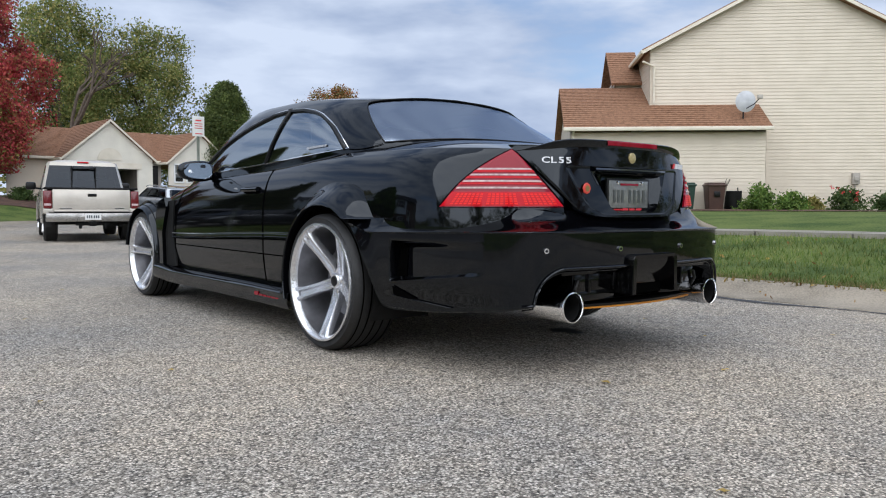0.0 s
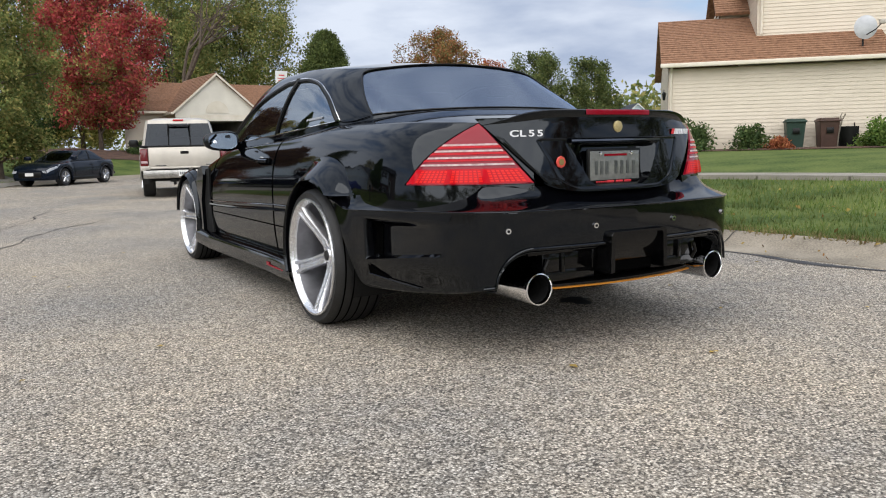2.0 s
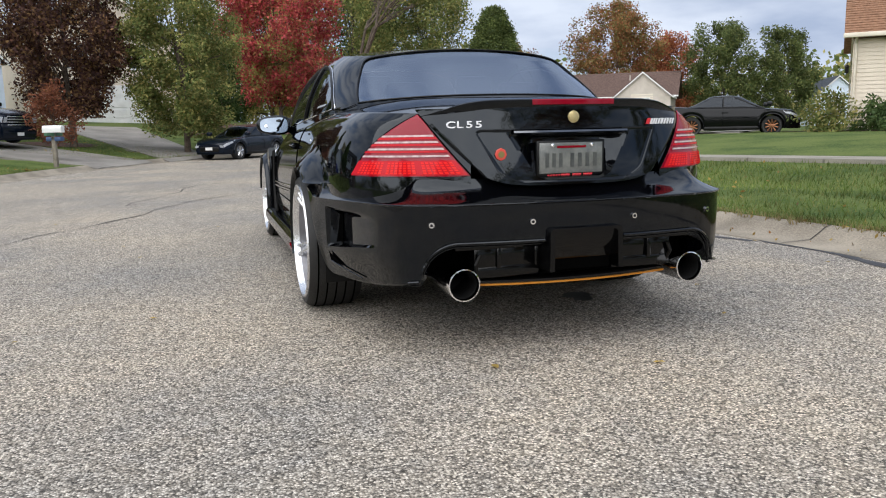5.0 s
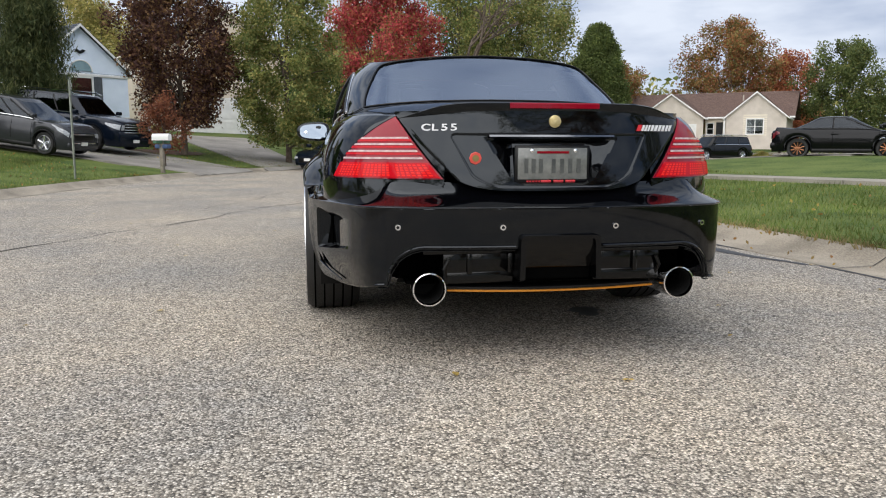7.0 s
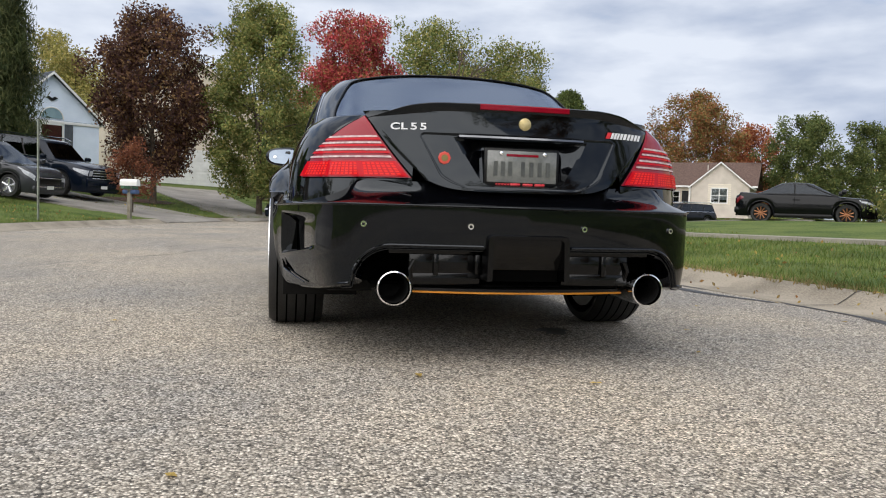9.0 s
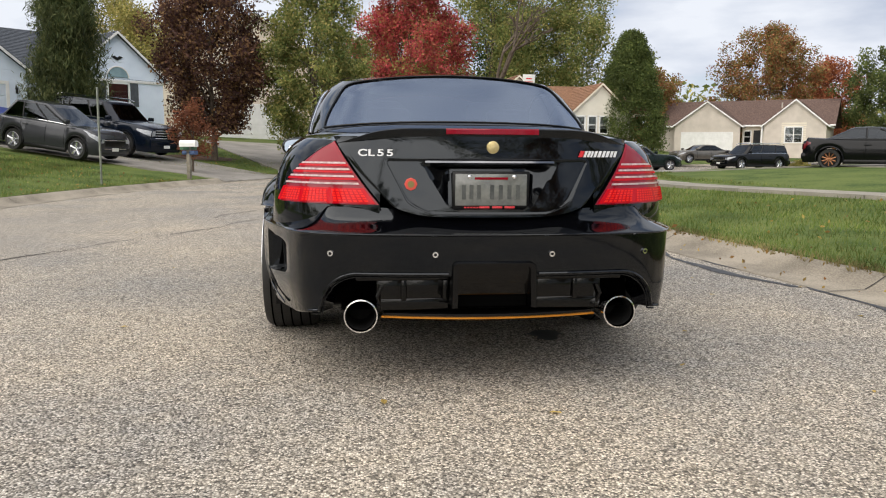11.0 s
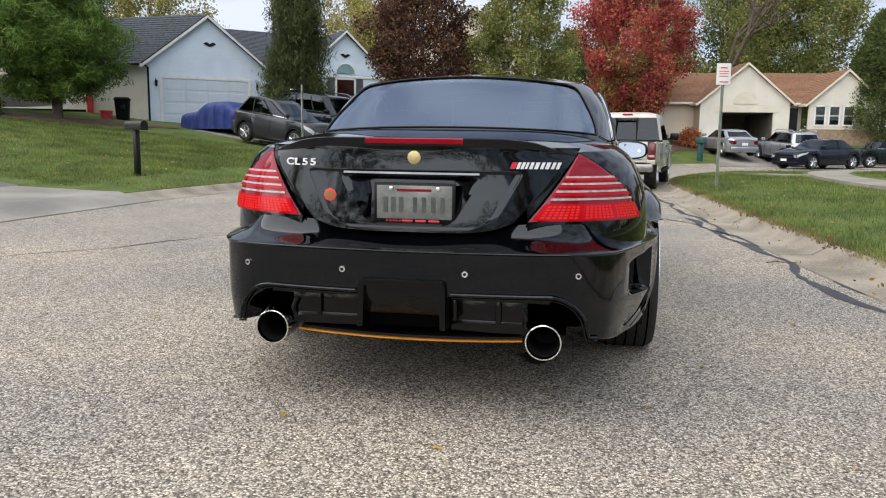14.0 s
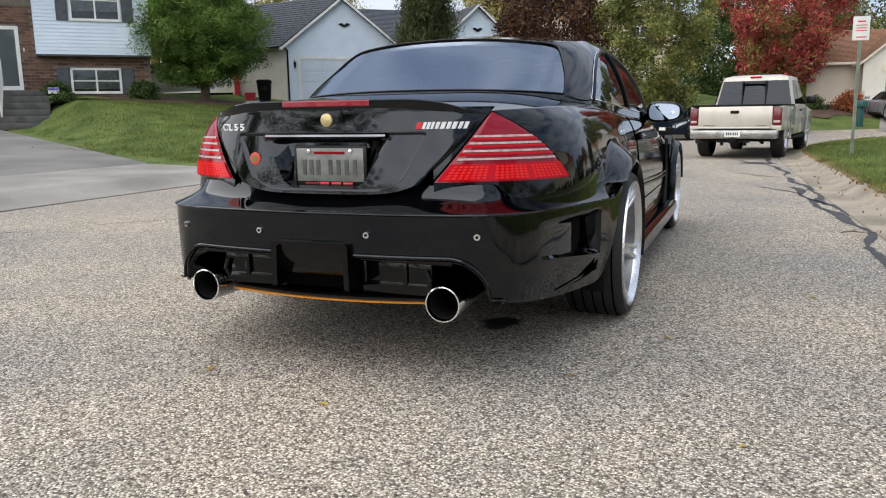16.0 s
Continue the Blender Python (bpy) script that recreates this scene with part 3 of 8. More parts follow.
SHELF = [(0, -.14), (.22, -.127), (.42, -.110), (.57, -.090), (.68, -.070), (.77, -.050), (.85, -.031), (.92, -.013), (.965, -.003), (.99, .002), (1.0, .003)]
FACE = [('t', k / 8) for k in range(1, 8)] + [('u', k / 24) for k in range(25)] + [('d', k / 26) for k in range(27)] + [('e', 1), ('e', 2)]


def scoop_ledge(y):
    return .471 - .11 * (max(y, .05) - .216)


def face_row(q, x, row):
    """Height of a row of the bumper's face: rows follow the scoop's top and its ledge."""
    zr, zf = ridge_z(q), bumper_foot(x, q)
    le = max(scoop_ledge(bumper_point(q, .5)[1]), zf + .02)
    zt = min(max(.602, le + .04), zr - .01)
    kind, k = row
    return {'t': lambda: zr + (zt - zr) * k, 'u': lambda: zt + (le + .005 - zt) * k, 'd': lambda: le - .005 + (zf - le + .005) * k, 'e': lambda: zf}[kind]()


def bumper_skin():
    qs = np.concatenate([np.linspace(.80, 1, 16), np.linspace(.50, .80, 76)[:-1], np.linspace(.745, .80, 34), np.linspace(0, .50, 70)[:-1]])
    qs = np.unique(np.concatenate([qs, -qs]))

    def f(q, k):
        x = bumper_point(q, .5)[0]
        zr = ridge_z(q)
        if k < len(SHELF):
            s, off = SHELF[k]
            flank = step(.55, .86, abs(q))
            z = shelf_top(q) + (zr - shelf_top(q)) * s
            return bumper_point(q, z, off * (1 - .72 * flank) if off < 0 else off)
        row = FACE[k - len(SHELF)]
        z = face_row(q, x, row)
        v = (zr - z) / max(zr - bumper_foot(x, q), .01)
        off = -.003 - .006 * v * v - tuck(q, z) - scoop(q, z)
        if row[0] == 'e':
            off -= .018 if row[1] == 1 else .10
        elif v > .985:
            off -= .006
        return bumper_point(q, z, off)
    return grid(f, qs, range(len(SHELF) + len(FACE)))


bumper = part("rear_bumper", bumper_skin(), PAINT, coupe, "gloss black wide rear bumper")
lip = [bumper_point(q, ridge_z(q) - .001, .003) for q in np.linspace(-.90, .90, 90)]
part("bumper_ridge", tube(lip, .0028, 6), PAINT, bumper)
for sgn in (1, -1):
    for nm, dz, out, r in (("opening_edge", .010, .0, .006), ("opening_lip", -.006, -.022, .004)):
        edge = [bumper_point(sgn * q, bumper_foot(bumper_point(q, .5)[0], q) + dz, out) for q in np.linspace(.095, .43, 90)]
        part(nm, tube(edge, r, 6), PAINT, bumper)

    def quad_patch(c, out):
        def f(u, v):
            q = c[0][0] * (1 - u) * (1 - v) + c[1][0] * u * (1 - v) + c[2][0] * u * v + c[3][0] * (1 - u) * v
            z = c[0][1] * (1 - u) * (1 - v) + c[1][1] * u * (1 - v) + c[2][1] * u * v + c[3][1] * (1 - u) * v
            return bumper_point(sgn * q, z, out - .003 - tuck(q, z) - scoop(q, z))
        g = grid(f, np.linspace(0, 1, 9), np.linspace(0, 1, 7))
        return g if sgn > 0 else flip(g)
    # the slot's inner shade, painted as a near-black sheet on the skin
    part("side_slot", quad_patch(((.748, .598), (.775, .592), (.778, .430), (.757, .434)), .003), SEAL, bumper, "near-black patch for the shade in the upright air slot")
    # lower fin: a thin blade that rises towards the wheel; a near-black patch paints the shaded slot above its end
    def fin_q(y):
        return min(np.linspace(.4, .82, 200), key=lambda w: abs(bumper_point(w, .33)[1] - y))
    blade = [(fin_q(y), .306 + .115 * (y - .376)) for y in np.linspace(.376, .705, 14)]
    part("side_fin", tube([bumper_point(sgn * q, z, .002 - tuck(q, z)) for q, z in blade], .0035, 6), PAINT, bumper)
    qa, qb = fin_q(.56), fin_q(.70)
    part("fin_slot", quad_patch(((qa, .334), (qb, .392), (qb, .346), (qa + .01, .331)), .0045), SEAL, bumper, "near-black patch for the shade in the slot above the lower fin")
    for x in (.24, .66):
        q = .82 * (.15 if x < .5 else .44)
        p = Vector(bumper_point(sgn * q, .578, -.004))
        nrm = (Vector(bumper_point(sgn * q, .578, .05)) - p).normalized()
        for nm, r, h, mt in (("sensor", .012, .008, CHROME), ("sensor_centre", .006, .010, SATIN)):
            part(nm, tube([p, p + nrm * h], r, 14), mt, bumper, m=None)

# diffuser, gold strip, exhausts
DIFF_BLACK = surface("diffuser_black", (0.0008, 0.0008, 0.001), (0.0018, 0.0018, 0.002), 8, 0.10, 0.02, 150, spec=0.33)
# glossless near-black backing deepens the shade inside the opening by colour
diff = part("diffuser", join(slab([(-.66, .335), (.66, .335), (.64, .53), (-.64, .53)], .20, .23, 'y'), slab([(-.62, .06), (.62, .06), (.62, .5), (-.62, .5)], .332, .345)), SEAL, coupe, "black rear diffuser")
def u_line(half, top, foot, r):
    """An upside-down U with rounded shoulders."""
    arc = [(half - r + r * math.sin(t), top - r + r * math.cos(t)) for t in np.linspace(0, math.pi / 2, 8)]
    right = arc + [(half + .004, foot)]
    return [(-x, z) for x, z in reversed(right)] + right


outer, inner_u = u_line(.172, .546, .362, .022), u_line(.146, .530, .362, .016)
rows_u = [(outer, .10), (outer, -.088), ([(x * .985, z - .002) for x, z in outer], -.095), ([(x * 1.01, z + .001) for x, z in inner_u], -.094), (inner_u, -.086), (inner_u, .0)]
part("centre_box", flip(grid(lambda i, k: (rows_u[k][0][i][0], rows_u[k][1], rows_u[k][0][i][1]), range(len(outer)), range(len(rows_u)))), DIFF_BLACK, diff)
part("centre_panel", flip(grid(lambda x, t: (x, -.076 + .052 * t ** 2, .532 - .128 * t), np.linspace(-.147, .147, 9), np.linspace(0, 1, 9))), DIFF_BLACK, diff)
# near-black sheet paints the shade at the box's open bottom
part("centre_recess", slab([(-.147, .355), (.147, .355), (.147, .418), (-.147, .418)], -.018, .0, 'y'), SEAL, diff)
for sgn in (1, -1):
    def side_bar(nm, x0, x1, z0, z1, y0=-.030, mt=PAINT):
        part(nm, box(*sorted((sgn * x0, sgn * x1)), y0, y0 + .09, z0, z1, .006, 2), mt, diff)
    side_bar("panel_top", .176, .56, .462, .500, .0, DIFF_BLACK)
    side_bar("panel_foot", .176, .475, .336, .386, .012, DIFF_BLACK)
    side_bar("panel_post", .176, .202, .380, .466, .0, DIFF_BLACK)
    side_bar("panel_post", .352, .374, .375, .466, .004, DIFF_BLACK)
    side_bar("panel_end", .370, .475, .380, .466, .012, DIFF_BLACK)
    side_bar("panel_window", .20, .355, .380, .466, .016, DIFF_BLACK)
    part("exhaust_hanger", tube([(sgn * .455, .0, .44), (sgn * .470, .0, .40), (sgn * .462, .02, .36)], .009, 8), SATIN, diff)
part("lower_panel", slab([(-.47, .10), (.47, .10), (.40, .4), (-.40, .4)], .312, .330), BLACK, diff)
plate_edge = [(x, -.040 + .055 * (x / .42) ** 2) for x in np.linspace(-.455, .455, 25)]
part("splitter_top", slab([(x * .985, y + .012) for x, y in plate_edge] + [(.42, .16), (-.42, .16)], .3112, .322), SATIN, diff, smooth=False)
part("gold_strip", slab(plate_edge + [(.43, .13), (-.43, .13)], .304, .311), GOLD, diff, "orange-gold splitter plate under the diffuser", smooth=False)
for sgn in (1, -1):
    prof = [(.030, .62), (.034, .50), (.046, .30), (.060, .25), (.067, .22), (.068, .02), (.0695, -.045), (.0685, -.052), (.0635, -.053), (.061, -.048), (.060, .10)]
    tip = part("exhaust_tip", lathe(prof, 40, 'y'), CHROME, coupe, "polished round exhaust tip", m=pose(sgn * .54, 0, .327))
    part("exhaust_bore", lathe([(.0597, -.035), (.058, .16), (.0, .17)], 32, 'y'), BLACK, tip)

# boot lid with number plate recess ---------------------------
lid_half = spline((.70, .77, .85, .95, 1.06), (.40, .452, .515, .585, .650))


def recess_half(z):
    return .165 + .120 * ramp(.742, .945, z) - .035 * (1 - ramp(.742, .775, z)) ** 2


def panel_half(z):
    return .318 + .112 * ramp(.732, .958, z) - .085 * (1 - ramp(.732, .790, z)) ** 2 - .022 * (1 - ramp(.958, .940, z)) ** 2


LID_COLS = [('in', k / 14) for k in range(15)] + [('wall', k / 4) for k in range(1, 5)] + [('mid', k / 9) for k in range(1, 10)] + [('lip', .5), ('lip', 1.0)] + [('out', k / 16) for k in range(1, 17)]
LID_ROWS = [.712, .720, .727, .732, .735, .7385, .742, .746, .750, .754, .758] + [.758 + (.927 - .758) * k / 20 for k in range(1, 21)] + [.932, .937, .941, .945, .950, .955, .958, .962, .968] + [.968 + (1.052 - .968) * k / 8 for k in range(1, 9)]


def lid_point(col, z0, sgn=1):
    kind, s = col
    edge = lid_half(z0) - .001
    a, b = recess_half(z0), min(panel_half(z0), edge - .03)
    a_in = min(.168, a - .012)
    x = {'in': a_in * s, 'wall': a_in + (a - a_in) * s, 'mid': a + (b - .008 - a) * s, 'lip': b - .008 + .008 * s, 'out': b + (edge - b) * s}[kind]
    u = x / edge
    z = z0 + .055 * abs(u) ** 5 * (1 - ramp(.712, 1.0, z0))
    p = Vector(tail_point(tail_angle(sgn * x, z), z, .012 - .005 * step(.96, 1, u)))
    flat = {'in': 1.0, 'wall': 1 - s, 'mid': 0.0, 'lip': 0.0, 'out': 0.0}[kind]
    p.y += .055 * flat * min(ramp(.742, .758, z0), ramp(.945, .927, z0))
    inside = {'in': 1.0, 'wall': 1.0, 'mid': 1.0, 'lip': 1 - s, 'out': 0.0}[kind]
    p.y += .0035 * inside * min(ramp(.732, .7385, z0), ramp(.958, .950, z0))
    if z0 < .716:
        p.y += .02
    return tuple(p)


lid_r = grid(lambda c, z: lid_point(c, z, 1), LID_COLS, LID_ROWS)
lid = part("boot_lid", join(lid_r, flip(grid(lambda c, z: lid_point(c, z, -1), LID_COLS, LID_ROWS))), PAINT, coupe, "gloss black boot lid")


def on_lid(x, z, out=0.0):
    p = tail_point(tail_angle(x, z), z, .012 + out)
    return p


half_line = [(panel_half(z), z) for z in np.linspace(.958, .732, 40)]
groove = half_line + [(x, .732) for x in np.linspace(panel_half(.732), -panel_half(.732), 24)[1:-1]] + [(-x, z) for x, z in reversed(half_line)] + [(x, .958) for x in np.linspace(-panel_half(.958), panel_half(.958), 30)[1:]]
part("panel_groove", tube([on_lid(x, z, -.0015) for x, z in groove], .0022, 6), PAINT, lid)
DARK_CHROME = surface("dark_chrome", (.12, .125, .135), (.20, .205, .22), 6, .10, 0, 200, metal=1.0)
part("lid_handle", grid(lambda x, k: (x, on_lid(x, .944, (.004, .016, .018, .012, -.01)[k])[1], .944 + (.010, .008, .0, -.006, -.008)[k]), np.linspace(-.272, .272, 25), range(5)), DARK_CHROME, lid, "dark chrome boot handle strip")
py = .082
plate = part("number_plate_frame", box(-.155, .175, py, py + .012, .742, .908, .004), SATIN, lid, "black plate frame")
# base grey darkened to suit the dark reflections in the plate's glossy cover
part("number_plate", box(-.143, .163, py - .004, py + .002, .764, .898, .003), surface("plate_grey", (.115, .12, .115), (.19, .195, .18), 14, .22, .05, 80, coat=1.0, spec=.6), plate, "grey number plate under a glossy cover")
for i, x in enumerate((-.115, -.083, -.051, .005, .042, .079, .116)):
    part("plate_bar", box(x, x + .017, py - .0065, py - .003, .792, .852), surface("plate_ink", (.045, .05, .05), (.08, .085, .08), 20, .4, 0, 80), plate)
part("plate_bar", box(-.06, .08, py - .0065, py - .003, .874, .884), RED_DARK, plate)
for x in (-.083, .107):
    part("plate_bolt", lathe([(.0, -.012), (.008, -.010), (.010, -.004), (.010, .004)], 14, 'y'), CHROME, plate, m=pose(x, py, .886))
for i in range(5):
    x = -.112 + i * .013
    part("frame_mark", slab([(x, .747), (x + .008, .747), (x + .018, .760), (x + .010, .760)], py - .005, py, 'y'), RED_PAINT, plate)
for x in (-.040, .015, .068):
    part("frame_mark", box(x, x + .044, py - .005, py, .745, .762, .002), RED_PAINT, plate)
part("lock_badge", lathe([(0, -.006), (.020, -.006), (.026, -.003), (.027, .004)], 24, 'y'), surface("tarnished_gold", (.45, .36, .16), (.62, .52, .28), 60, .35, .2, 200, metal=.6), lid, "round gold badge", m=pose(.012, on_lid(.012, 1.008)[1] - .002, 1.008))
st = Vector(on_lid(-.325, .855, .002))
sticker = part("sticker", lathe([(0, -.003), (.024, -.003), (.027, 0), (.027, .003)], 8, 'y'), plain("sticker_red", (.62, .07, .05), .4), lid, "small red round sticker", m=pose(*st))
part("sticker_centre", lathe([(0, -.005), (.014, -.005), (.014, -.002)], 16, 'y'), plain("sticker_green", (.20, .16, .05), .5), sticker)


def lettering(text, size, m, material, parent, name="lettering", depth=.003, spread=1.1):
    cu = bpy.data.curves.new(name, 'FONT')
    cu.body, cu.size, cu.extrude, cu.space_character, cu.offset = text, size, depth, spread, .0008
    tmp = bpy.data.objects.new(name, cu)
    scene.collection.objects.link(tmp)
    dg = bpy.context.evaluated_depsgraph_get()
    me = bpy.data.meshes.new_from_object(tmp.evaluated_get(dg))
    bpy.data.objects.remove(tmp)
    me.materials.clear()
    me.materials.append(material)
    ob = new(name, me)
    ob.parent = parent
    ob.matrix_basis = m
    return ob


for ch, x in (("C", -.545), ("L", -.504), ("5", -.466), ("5", -.428)):
    p = on_lid(x, .985, .003)
    lettering(ch, .039, pose(x, p[1], .970, 90, 0, -math.degrees(math.atan2(on_lid(x - .02, .985)[1] - on_lid(x + .02, .985)[1], .04))) @ Matrix.Diagonal((1.55, 1.0, 1, 1)), BADGE, lid, "model_letter", .004)
for i, (x0, x1, mt) in enumerate(((.385, .405, RED_PAINT), (.408, .420, BADGE), (.424, .436, BADGE), (.440, .450, BADGE), (.456, .469, BADGE), (.475, .490, BADGE), (.497, .510, BADGE), (.516, .531, BADGE), (.538, .551, BADGE), (.557, .570, BADGE))):
    y = (on_lid(x0, .985, .010)[1], on_lid(x1, .985, .010)[1])
    g = slab([(x0, .970), (x1, .970), (x1 + .010, .996), (x0 + .010, .996)], 0, .004, 'y')
    part("badge_bar", ([(v[0], y[0] + (y[1] - y[0]) * (v[0] - x0) / (x1 - x0) + v[1], v[2]) for v in g[0]], g[1]), mt, lid, "silver and red maker's badge drawn as bars" if i == 0 else "")

# boot spoiler and high brake light
sp_prof = [(.13, -.012), (.05, .006), (.012, .024), (-.006, .030), (-.014, .026), (-.012, .012), (-.002, .0), (.006, -.014)]


def spoiler_point(s, k):
    a = tail_angle(s * .665, 1.03)
    fade = 1 - .97 * step(.66, 1.0, abs(s))
    dy, dz = sp_prof[k]
    x, y, z = tail_point(a, 1.03, .012 - dy * .9 * (.1 + .9 * fade))
    z = 1.052 + dz * fade + .004 * (1 - s * s) - .034 * step(.50, 1.0, abs(s))
    return (x, y, z)


part("boot_spoiler", grid(spoiler_point, np.linspace(-1, 1, 81), range(len(sp_prof))), PAINT, coupe, "slim black boot lid spoiler")
part("high_brake_light", grid(lambda x, k: (x, tail_point(tail_angle(x, 1.03), 1.03, .012 + .014)[1] + (.003, -.001, -.001, .003)[k], (1.060, 1.062, 1.080, 1.084)[k]), np.linspace(-.185, .205, 25), range(4)), RED_DARK, coupe, "dark red high brake light strip")

# tail lamps
LZ0, LZ1 = .768, 1.030


def lamp_point(s, h, out, sgn):
    z = LZ0 + (LZ1 - LZ0) * h
    a_in = tail_angle(lid_half(z) + .004, z)
    a_tip = tail_angle(lid_half(LZ1) + .004, LZ1)
    a_low = math.radians(67)
    a_out = a_low + (a_tip - a_low) * h ** .92 + .05 * math.sin(math.pi * h)
    a = a_in + (max(a_out, a_in + .004) - a_in) * s
    return tail_point(sgn * a, z, out)


for sgn in (1, -1):
    lamp = part("tail_lamp", (lambda g: g if sgn < 0 else flip(g))(grid(lambda s, h: lamp_point(s, h, .010 - .008 * (abs(2 * s - 1) ** 14), sgn), np.linspace(0, 1, 25), np.linspace(0, 1, 30))), RED_DARK, coupe, "red triangular tail lamp with clear stripes")

    def band(nm, h0, h1, mt, out, s0=.015, s1=.985):
        part(nm, grid(lambda s, h: lamp_point(s, h, out, sgn), np.linspace(s0, s1, 25 if s1 - s0 > .1 else 3), np.linspace(h0, h1, 4 if s1 - s0 > .1 else 2)), mt, lamp)
    band("lower_lens", .02, .26, RED_LIT, .0125)
    for h0 in (.315, .43, .54, .64):
        band("clear_stripe", h0, h0 + .030, SILVER_LENS, .0135, .03, .97)
    for h0 in (.385, .495, .60):
        band("red_stripe", h0, h0 + .035, RED_LIT, .0125)
    for s0 in (.05, .36, .66):
        for i in range(7):
            for k in range(5):
                band("lamp_cell", .045 + k * .040, .073 + k * .040, RED_LED, .0138, s0 + i * .038, s0 + i * .038 + .026)
    seam = [lamp_point(0, h, .004, sgn) for h in np.linspace(0, 1, 20)] + [lamp_point(1, h, .002, sgn) for h in np.linspace(1, 0, 20)]
    part("lamp_seam", tube(seam, .0035, 6), SEAL, lamp)

# wheels ------------------------------------------------------


def wheel_parts(car, x, y, z, sgn, R=.365, RR=.312, width=.27, front=False):
    """One wheel: sgn +1 on the car's right. Outer face at |x|."""
    wh = empty("wheel", pose(x, y, z, 0, 0, 0 if sgn > 0 else 180))
    wh.parent = car
    w = width
    tyre = [(RR - .002, -.012), (RR + .012, -.004), (R - .022, -.002), (R - .006, -.022), (R, -.05), (R + .001, -w / 2), (R, -w + .05), (R - .006, -w + .022), (R - .022, -w + .002), (RR, -w + .01)]
    part("tyre", lathe(tyre, 56), RUBBER, wh, "low-profile black tyre")
    for k in range(5):
        d = -.045 - k * (w - .09) / 4
        part("tread_groove", lathe([(R + .0022, d - .004), (R + .0022, d + .004)], 56), SEAL, wh)
    part("rim", lathe([(RR + .004, -.006), (RR + .002, .004), (RR - .008, .005), (RR - .016, -.006), (RR - .022, -.03)], 64), RIM, wh, "silver rim lip")
    part("barrel", lathe([(RR - .022, -.03), (RR - .035, -.10), (RR - .05, -.20), (RR - .04, -w + .02), (.05, -w + .03)], 48), BARREL, wh)
    part("brake_disc", lathe([(.06, -.17), (.19, -.17), (.19, -.195), (.06, -.195)], 40), BARREL, wh)
    depth = -.105
    for k in range(5):
        ang = math.radians(90 + 72 * k + (14 if front else 36))
        ca, sa = math.cos(ang), math.sin(ang)
        sections = [(.035, .030, depth, .05), (.075, .034, depth + .004, .05), (.16, .030, depth + .035, .045), (.25, .034, depth + .075, .04), (RR - .014, .047, -.012, .03)]
        V, F = [], []
        for r, hw, top, th in sections:
            for t, up in ((-1, -th), (-1, -.012), (-.82, 0), (-.42, 0), (-.20, -.024), (.20, -.024), (.42, 0), (.82, 0), (1, -.012), (1, -th)):
                o = t * hw
                V.append((top + up, r * ca - o * sa, r * sa + o * ca))
        n = 10
        for i in range(len(sections) - 1):
            for j in range(n):
                F.append((i * n + j, i * n + (j + 1) % n, (i + 1) * n + (j + 1) % n, (i + 1) * n + j))
        part("spoke", (V, F), RIM, wh)
    part("hub", lathe([(0, depth + .012), (.036, depth + .012), (.044, depth + .004), (.05, depth - .04)], 32), RIM, wh)
    part("hub_cap", lathe([(0, depth + .017), (.026, depth + .016), (.030, depth + .011)], 24), SATIN, wh)
    for k in range(5):
        t = math.radians(90 + 72 * k + 58)
        part("wheel_nut", tube([(depth - .02, .060 * math.cos(t), .060 * math.sin(t)), (depth + .004, .060 * math.cos(t), .060 * math.sin(t))], .009, 6), CHROME, wh)
    return wh


for sgn in (1, -1):
    wheel_parts(coupe, sgn * 1.045, REAR_AXLE, HUB_Z, sgn, width=.285)
    wheel_parts(coupe, sgn * 0.99, FRONT_AXLE, .36, sgn, .36, .308, .25, True)

